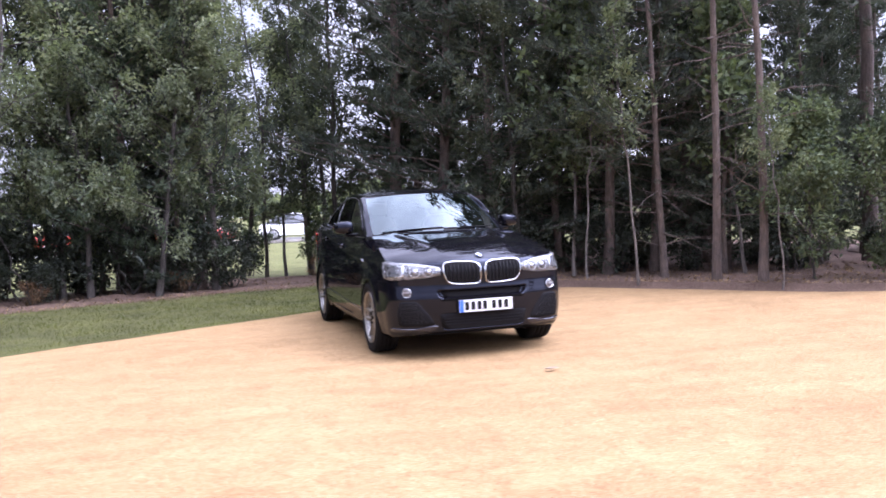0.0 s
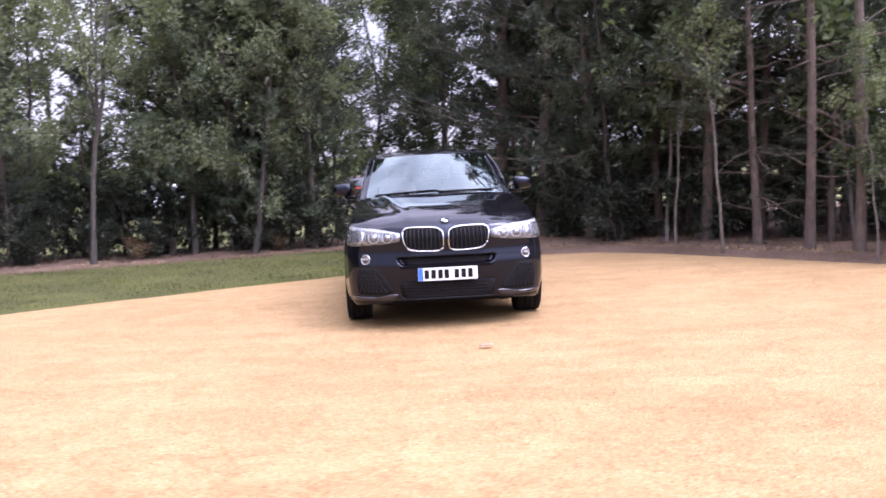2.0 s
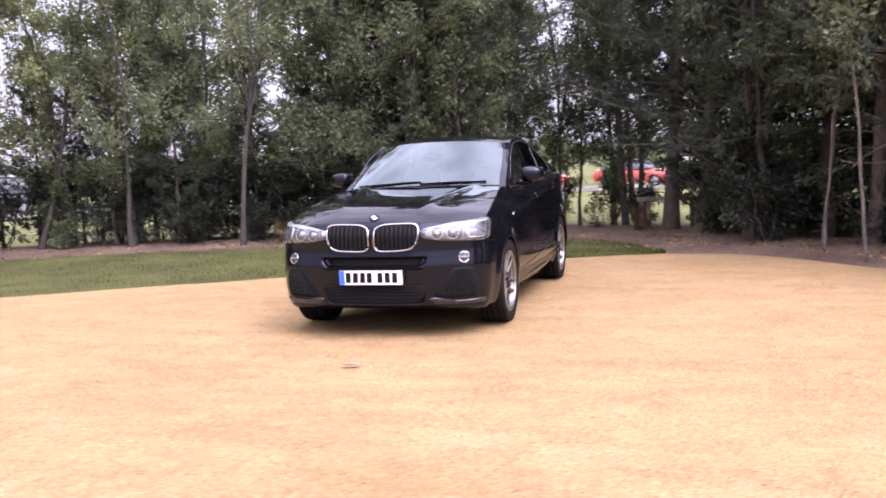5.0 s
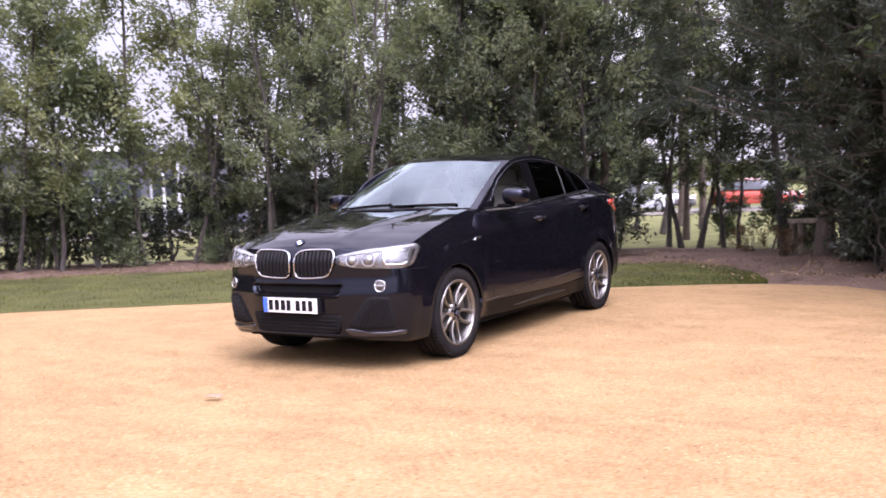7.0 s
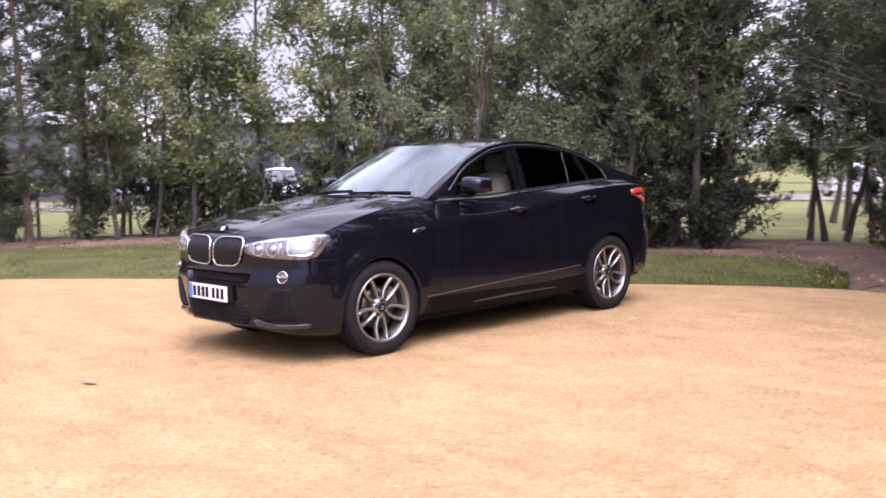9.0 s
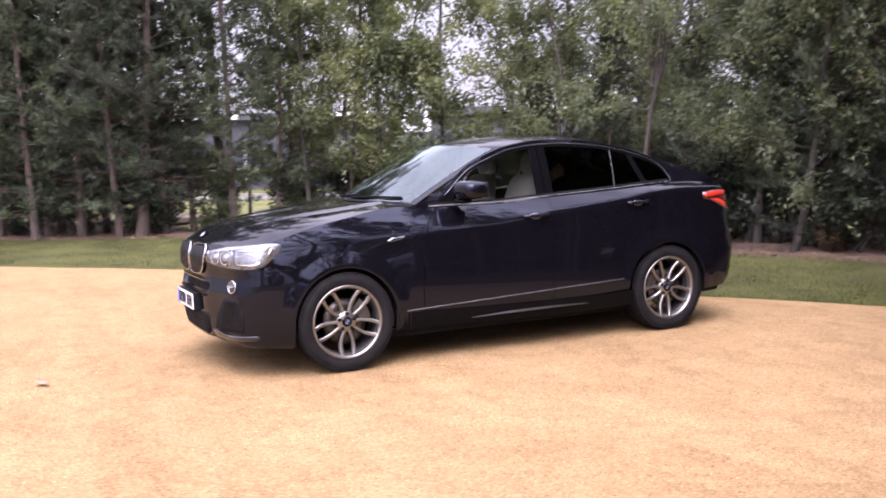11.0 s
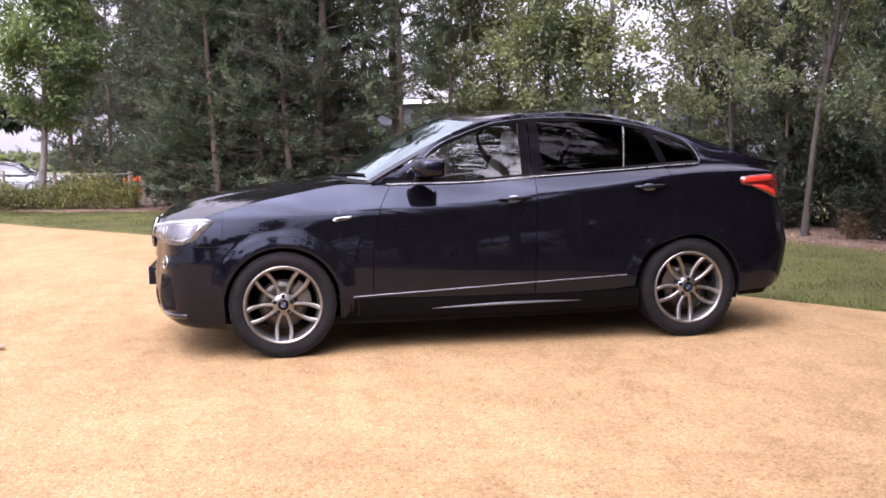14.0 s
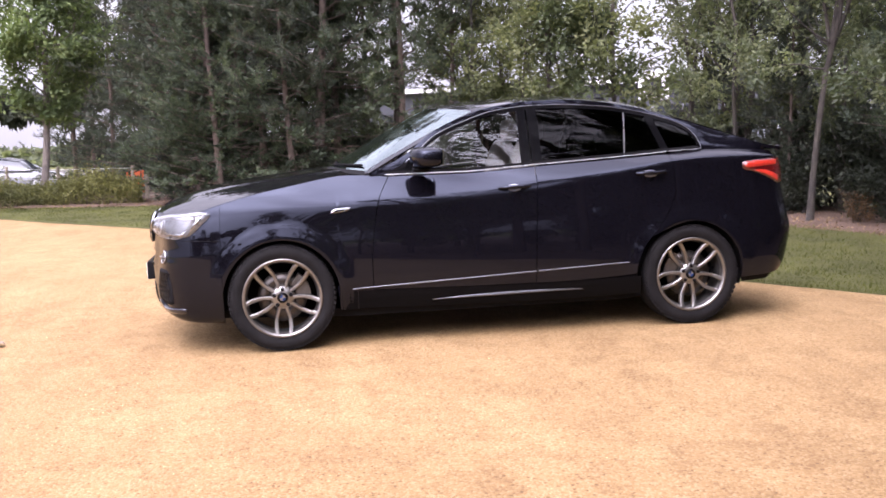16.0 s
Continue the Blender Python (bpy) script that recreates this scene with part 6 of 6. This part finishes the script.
# badge on the bonnet's nose
def roundel(parent, m, radius):
    """Dark ring, quartered disc of blue and white."""
    def ob(name, verts, faces, mat):
        child(name, mesh_of(name, [m @ Vector(v) for v in verts], faces, mat, False), parent)
    n = 24
    rim = [(radius * math.cos(2 * math.pi * i / n), radius * math.sin(2 * math.pi * i / n), 0.0) for i in range(n)]
    top = [(x * 0.96, y * 0.96, radius * 0.12) for x, y, z in rim]
    ob("badge_ring", rim + top + [(0, 0, radius * 0.12)], [(i, (i + 1) % n, n + (i + 1) % n, n + i) for i in range(n)] + [(n + i, n + (i + 1) % n, 2 * n) for i in range(n)], BLACK_GLOSS)
    for k in range(4):
        arc = [(0, 0, radius * 0.16)] + [(radius * 0.66 * math.cos(math.pi / 2 * (k + i / 6)), radius * 0.66 * math.sin(math.pi / 2 * (k + i / 6)), radius * 0.16) for i in range(7)]
        ob("badge_quarter", arc, [(0, i, i + 1) for i in range(1, 7)], (BADGE_BLUE, LAMP_WHITE)[k % 2])


badge = child("badge", mesh_of("badge", [(0.005 * math.cos(t), -2.17 + 0.005 * math.sin(t), hood_z(0, -2.17)) for t in (0, 2, 4)], [(0, 1, 2)], BLACK_GLOSS), car, "round blue and white badge")
roundel(badge, pose(0, -2.165, float(hood_z(0, -2.165)) + 0.002, 32, 0, 0), 0.041)
for side in (1, -1):
    pts = [(u_y(-1.075), 0.885), (u_y(-1.045), 0.906), (u_y(-0.935), 0.914), (u_y(-0.965), 0.896), (u_y(-1.04), 0.880)]
    vent = plate_on("side_badge", rounded(pts, 30, 0.12), 0.006, CHROME, car, "small chrome side vent badge", 0.008, sides=(side,))[0]
    pts = [(u_y(-1.055), 0.888), (u_y(-1.035), 0.899), (u_y(-0.975), 0.904), (u_y(-0.985), 0.897), (u_y(-1.03), 0.886)]
    plate_on("vent_inset", rounded(pts, 24, 0.12), 0.0085, BLACK_MATT, vent, "black inset", 0.004, sides=(side,))
    q = np.stack([np.linspace(u_y(-2.03), u_y(-1.785), 14), 0.742 - 0.006 * np.linspace(0, 1, 14)], -1)
    child("shut_line", fast_mesh("shut_line", *tube(skin(q, -0.0005, side), 0.0028, 6), BLACK_MATT, True), car)

# number plate with plain bars
def box(name, lo, hi, material, parent, label="", bevel=0.0):
    (x0, y0, z0), (x1, y1, z1) = lo, hi
    bm = bmesh.new()
    bmesh.ops.create_cube(bm, size=1.0)
    for v in bm.verts:
        v.co = Vector((x0 + (v.co.x + 0.5) * (x1 - x0), y0 + (v.co.y + 0.5) * (y1 - y0), z0 + (v.co.z + 0.5) * (z1 - z0)))
    if bevel:
        bmesh.ops.bevel(bm, geom=list(bm.edges), offset=bevel, segments=3, affect="EDGES", profile=0.6)
    me = bpy.data.meshes.new(name)
    bm.to_mesh(me)
    bm.free()
    me.materials.append(material)
    if bevel:
        me.polygons.foreach_set("use_smooth", [True] * len(me.polygons))
    return child(name, me, parent, label)


plate = box("number_plate", (-0.26, -2.318, 0.437), (0.26, -2.3145, 0.549), PLATE_WHITE, car, "white number plate with plain dark bars", 0.001)
box("plate_holder", (-0.263, -2.3155, 0.433), (0.263, -2.262, 0.553), BLACK_MATT, plate, "", 0.003)
box("plate_band", (-0.258, -2.3205, 0.439), (-0.216, -2.3175, 0.547), PLATE_BLUE, plate, "blue band")
for k, x in enumerate((-0.205, -0.145, -0.085, -0.03, 0.058, 0.118, 0.178)):
    box("plate_bar", (x, -2.3205, 0.454), (x + 0.040, -2.3175, 0.532), BLACK_MATT, plate)


# door mirrors
def blob(name, centre, size, power, material, parent, label="", shape=None):
    """A rounded block (superellipsoid), bent by shape(v)."""
    verts, faces, n, m = [], [], 24, 14
    sg = lambda t, p: math.copysign(abs(t) ** p, t)
    for i in range(m + 1):
        a = -math.pi / 2 + math.pi * i / m
        for j in range(n):
            b = 2 * math.pi * j / n
            v = Vector((sg(math.cos(a), power) * sg(math.cos(b), power) * size[0], sg(math.cos(a), power) * sg(math.sin(b), power) * size[1], sg(math.sin(a), power) * size[2]))
            if shape:
                v = shape(v)
            verts.append(v + Vector(centre))
    for i in range(m):
        for j in range(n):
            faces.append((i * n + j, i * n + (j + 1) % n, (i + 1) * n + (j + 1) % n, (i + 1) * n + j))
    return child(name, mesh_of(name, verts, faces, material, True), parent, label)


for side in (1, -1):
    def taper(v, side=side):
        w = (v.x * side + 0.1) / 0.2
        return Vector((v.x, v.y * (1 - 0.2 * w) + 0.03 * w, v.z * (1 - 0.16 * w) - 0.004 * w))
    m = blob("door_mirror", (0.955 * side, -0.455, 1.222), (0.100, 0.108, 0.074), 0.6, PAINT, car, "dark painted door mirror", taper)
    box("mirror_glass", (0.872 * side if side > 0 else -1.035, -0.352, 1.168), (1.035 if side > 0 else 0.872 * side, -0.344, 1.276), CHROME, m)
    blob("mirror_foot", (0.870 * side, -0.47, 1.140), (0.075, 0.065, 0.020), 0.7, BLACK_GLOSS, m)

# door handles
for side in (1, -1):
    for yh, zh in ((0.16, 1.003), (1.12, 1.062)):
        h = np.linspace(-0.105, 0.105, 16)
        lift = 0.026 * (1 - (h / 0.105) ** 4) + 0.004
        p = shell(u_y(yh + h), np.full(16, zh) + h * 0.03, 0.0)
        p[:, 0] += lift
        p[:, 0] *= side
        hd = child("door_handle", fast_mesh("door_handle", *tube(p, 0.0125, 8), PAINT, True), car, "dark painted door handle")
        a = np.linspace(0, 2 * np.pi, 24, endpoint=False)
        cup = np.stack([u_y(yh - 0.005) + 0.05 * np.cos(a), zh - 0.006 + 0.024 * np.sin(a)], -1)
        # satin metal gives the cup the brightness of sky reflected in it
        plate_on("handle_cup", cup, 0.0025, SATIN, hd, "recess behind the handle, satin bright in place of reflected sky", 0.004, -0.002, (side,))

# ---- wheels ----
def lathe(name, profile, material, parent, n=64, label=""):
    """A body turned round the x axis from a profile of (x, r)."""
    prof = np.array(profile, float)
    a = np.linspace(0, 2 * np.pi, n, endpoint=False)
    v = np.stack([np.repeat(prof[:, 0:1], n, 1), prof[:, 1:2] * np.cos(a)[None], prof[:, 1:2] * np.sin(a)[None]], -1).reshape(-1, 3)
    faces = []
    for i in range(len(prof) - 1):
        for j in range(n):
            faces.append((i * n + j, (i + 1) * n + j, (i + 1) * n + (j + 1) % n, i * n + (j + 1) % n))
    return child(name, mesh_of(name, v, faces, material, True), parent, label)


def make_wheel(centre, turn, out, caliper):
    """A wheel whose outer face looks along out (+1 or -1 in x)."""
    w = lathe("wheel", [(-0.225, 0.245), (-0.215, 0.235), (-0.10, 0.222), (-0.035, 0.232), (-0.02, 0.246)], ALLOY_DARK, car, 64, "dark bronze-grey alloy wheel with five double spokes")
    tread = [(-0.232, 0.255), (-0.245, 0.285), (-0.243, 0.318), (-0.232, 0.338), (-0.215, 0.346)]
    for x0 in (-0.178, -0.132, -0.086):
        tread += [(x0 - 0.016, 0.3475), (x0 - 0.006, 0.3475), (x0 - 0.005, 0.339), (x0 + 0.005, 0.339), (x0 + 0.006, 0.3475)]
    tread += [(-0.045, 0.346), (-0.026, 0.338), (-0.013, 0.318), (-0.010, 0.290), (-0.020, 0.262), (-0.028, 0.250)]
    tyre = lathe("tyre", tread, RUBBER, w, 72, "black tyre with grooved tread")
    # blocks round both shoulders
    verts, faces = [], []
    for k in range(64):
        a0 = 2 * math.pi * k / 64
        for xs in ((-0.240, -0.200), (-0.058, -0.017)):
            base = len(verts)
            for r in (0.330, 0.3492):
                for aa, xx in ((a0, xs[0]), (a0 + 0.062, xs[0]), (a0 + 0.062 + 0.02, xs[1]), (a0 + 0.02, xs[1])):
                    rr = r - (0.007 if (xx < -0.23 or xx > -0.02) and r > 0.34 else 0)
                    verts.append((xx, rr * math.cos(aa), rr * math.sin(aa)))
            faces += [tuple(base + q for q in f) for f in ((4, 5, 6, 7), (0, 1, 5, 4), (1, 2, 6, 5), (2, 3, 7, 6), (3, 0, 4, 7))]
    tagged(child("tread_relief", mesh_of("tread_relief", verts, faces, RUBBER), tyre), kind="stuff")
    lathe("rim", [(-0.060, 0.226), (-0.032, 0.234), (-0.020, 0.240), (-0.015, 0.250), (-0.018, 0.2575), (-0.030, 0.256)], ALLOY, w, 72, "bright rim edge")
    hub = [(-0.042, 0.0), (-0.042, 0.038), (-0.048, 0.070), (-0.07, 0.078), (-0.10, 0.080)]
    lathe("hub", hub, ALLOY, w, 40)
    for k in range(5):
        for sgn in (-1, 1):
            r = np.linspace(0.055, 0.246, 12)
            d = sgn * hermite([0.05, 0.09, 0.14, 0.19, 0.25], [0.012, 0.029, 0.043, 0.047, 0.040], r)
            wide = hermite([0.05, 0.12, 0.25], [0.0125, 0.0120, 0.0145], r)
            xf = hermite([0.05, 0.12, 0.20, 0.25], [-0.046, -0.050, -0.036, -0.022], r)
            a0 = 2 * math.pi * k / 5
            verts = []
            for o, dx in ((-1, -0.034), (-1, -0.006), (-0.55, 0.0), (0.55, 0.0), (1, -0.006), (1, -0.034)):
                t, l = d + o * wide, r
                verts.append(np.stack([xf + dx, l * math.cos(a0) - t * math.sin(a0), l * math.sin(a0) + t * math.cos(a0)], -1))
            child("spoke", mesh_of("spoke", np.array(verts).reshape(-1, 3), grid_faces(6, 12), ALLOY, False), w)
        a0 = 2 * math.pi * (k + 0.5) / 5
        v, t = tube([(-0.06, 0.056 * math.cos(a0), 0.056 * math.sin(a0)), (-0.0380, 0.056 * math.cos(a0), 0.056 * math.sin(a0)), (-0.0375, 0.056 * math.cos(a0), 0.056 * math.sin(a0))], [0.0125, 0.0125, 0.001], 10)
        child("bolt", fast_mesh("bolt", v, t, BLACK_MATT), w)
    cap = lathe("hub_cap", [(-0.044, 0.036), (-0.037, 0.034), (-0.036, 0.001)], BLACK_GLOSS, w, 28, "round blue and white hub cap")
    for k in range(4):
        arc = [(-0.0345, 0, 0)] + [(-0.0345, 0.019 * math.cos(math.pi / 2 * (k + i / 5)), 0.019 * math.sin(math.pi / 2 * (k + i / 5))) for i in range(6)]
        child("cap_quarter", mesh_of("cap_quarter", arc, [(0, i, i + 1) for i in range(1, 6)], (BADGE_BLUE, ALLOY)[k % 2]), cap)
    disc = lathe("brake_disc", [(-0.10, 0.06), (-0.088, 0.062), (-0.088, 0.160), (-0.105, 0.160), (-0.108, 0.07)], STEEL, w, 48, "steel brake disc")
    w.matrix_basis = pose(*centre) @ (Matrix.Scale(-1, 4, (1, 0, 0)) if out < 0 else Matrix.Identity(4)) @ pose(0, 0, 0, turn)
    # caliper keeps its place
    verts, faces = [], []
    for i, aa in enumerate(np.linspace(caliper - 0.45, caliper + 0.45, 8)):
        for r in (0.10, 0.185):
            for x in (-0.13, -0.072):
                verts.append((centre[0] + out * x, centre[1] + r * math.cos(aa), centre[2] + r * math.sin(aa)))
    for i in range(7):
        b = i * 4
        faces += [(b + p, b + q, b + q + 4, b + p + 4) for p, q in ((0, 1), (1, 3), (3, 2), (2, 0))]
    faces += [(0, 2, 3, 1), (28, 29, 31, 30)]
    child("brake_caliper", mesh_of("brake_caliper", verts, faces, ALLOY_DARK), car)


for ya, turn, cal in ((AXLES[0], 270.0, 0.5), (AXLES[1], 265.0, 2.6)):
    make_wheel((0.932, ya, HUB), turn, 1, cal)
    make_wheel((-0.932, ya, HUB), turn + 20, -1, cal)

# ---- cabin ----
def seat(x):
    s0 = blob("seat", (x, 0.02, 0.66), (0.25, 0.27, 0.10), 0.5, LEATHER, car, "pale leather seat")
    back = lambda v: Vector((v.x * (1 - 0.18 * (v.z + 0.3) / 0.6), v.y + 0.22 * (v.z + 0.3), v.z))
    blob("backrest", (x, 0.26, 1.0), (0.245, 0.075, 0.31), 0.5, LEATHER, s0, "", back)
    blob("headrest", (x, 0.44, 1.385), (0.125, 0.05, 0.085), 0.6, LEATHER, s0)
    blob("seat_base", (x, 0.05, 0.48), (0.22, 0.24, 0.12), 0.5, CARPET, s0)


seat(0.37)
seat(-0.37)
blob("rear_bench", (0, 1.05, 0.72), (0.62, 0.25, 0.12), 0.5, CARPET, car)
blob("rear_backrest", (0, 1.30, 1.02), (0.62, 0.08, 0.26), 0.5, CARPET, car)
blob("dashboard", (0, -0.72, 0.98), (0.72, 0.25, 0.11), 0.55, CARPET, car)
box("cabin_floor", (-0.78, -1.0, 0.34), (0.78, 1.9, 0.37), CARPET, car)
a = np.linspace(0, 2 * np.pi, 30)
ring = np.stack([-0.37 + 0.185 * np.cos(a), -0.38 + 0.07 * np.sin(a), 1.0 + 0.17 * np.sin(a)], -1)
child("steering_wheel", fast_mesh("steering_wheel", *tube(ring, 0.015, 8), BLACK_MATT, True), car)
blob("rear_view_mirror", (0, -0.42, 1.42), (0.11, 0.02, 0.035), 0.6, BLACK_MATT, car)


# ---- small things on the ground ----
def scrap(x, y, size, turn, material, label):
    """A curled scrap lying on the gravel."""
    verts = []
    for i in range(5):
        for j in range(4):
            a, b = (i / 4 - 0.5) * size, (j / 3 - 0.5) * size * 0.5
            verts.append((a, b + 0.1 * a * a / size, 0.004 + 0.05 * a * a / size + 0.005 * math.sin(j * 2.0 + i)))
    ob = new("paper_scrap", mesh_of("paper_scrap", verts, grid_faces(5, 4), material, True))
    ob.matrix_basis = pose(x, y, 0.008, 0, 0, turn)
    tagged(ob, label, "scrap")
    ob.modifiers.new("thickness", "SOLIDIFY").thickness = 0.003


SCRAP = plain("pale_scrap", (0.24, 0.185, 0.135), 0.9, shine=0.1)
scrap(0.21, -3.33, 0.11, 20, SCRAP, "pale brown scrap lying on the gravel")
scrap(-3.28, 5.22, 0.13, 50, WHITE_PANEL, "white scrap lying on the lawn")
scrap(-4.87, 3.54, 0.11, 10, WHITE_PANEL, "white scrap lying on the lawn")

# loose stones on the gravel, thicker near the camera's way
_rng = np.random.default_rng(91)
_k = 26000
_p = np.column_stack([_rng.normal(3.0, 3.2, _k), _rng.normal(-5.0, 2.9, _k)])
_p = _p[(np.abs(_p[:, 0]) > 1.05) | (np.abs(_p[:, 1]) > 2.4)]
_base = np.array([(1, 0, 0), (-0.5, 0.87, 0), (-0.5, -0.87, 0), (0, 0, 0.8)])
_sz = _rng.uniform(0.0025, 0.0075, len(_p))
_an = _rng.uniform(0, 2 * np.pi, len(_p))
_co, _si = np.cos(_an)[:, None], np.sin(_an)[:, None]
_vx = _base[None, :, 0] * _co - _base[None, :, 1] * _si
_vy = _base[None, :, 0] * _si + _base[None, :, 1] * _co
_v3 = np.stack([_p[:, 0:1] + _vx * _sz[:, None], _p[:, 1:2] + _vy * _sz[:, None], 0.002 + np.repeat(_base[None, :, 2], len(_p), 0) * _sz[:, None]], -1).reshape(-1, 3)
_b = np.arange(len(_p))[:, None] * 4
_tr = np.concatenate([_b + np.array([[0, 1, 3]]), _b + np.array([[1, 2, 3]]), _b + np.array([[2, 0, 3]])])
PEBBLE = make_leaf("pebble", (0.18, 0.11, 0.055), (0.46, 0.33, 0.19), 0.9, 0.0)
tagged(new("loose_gravel", fast_mesh("loose_gravel", _v3, _tr, PEBBLE)), "loose tan stones on the gravel court", "gravel", kind="stuff")
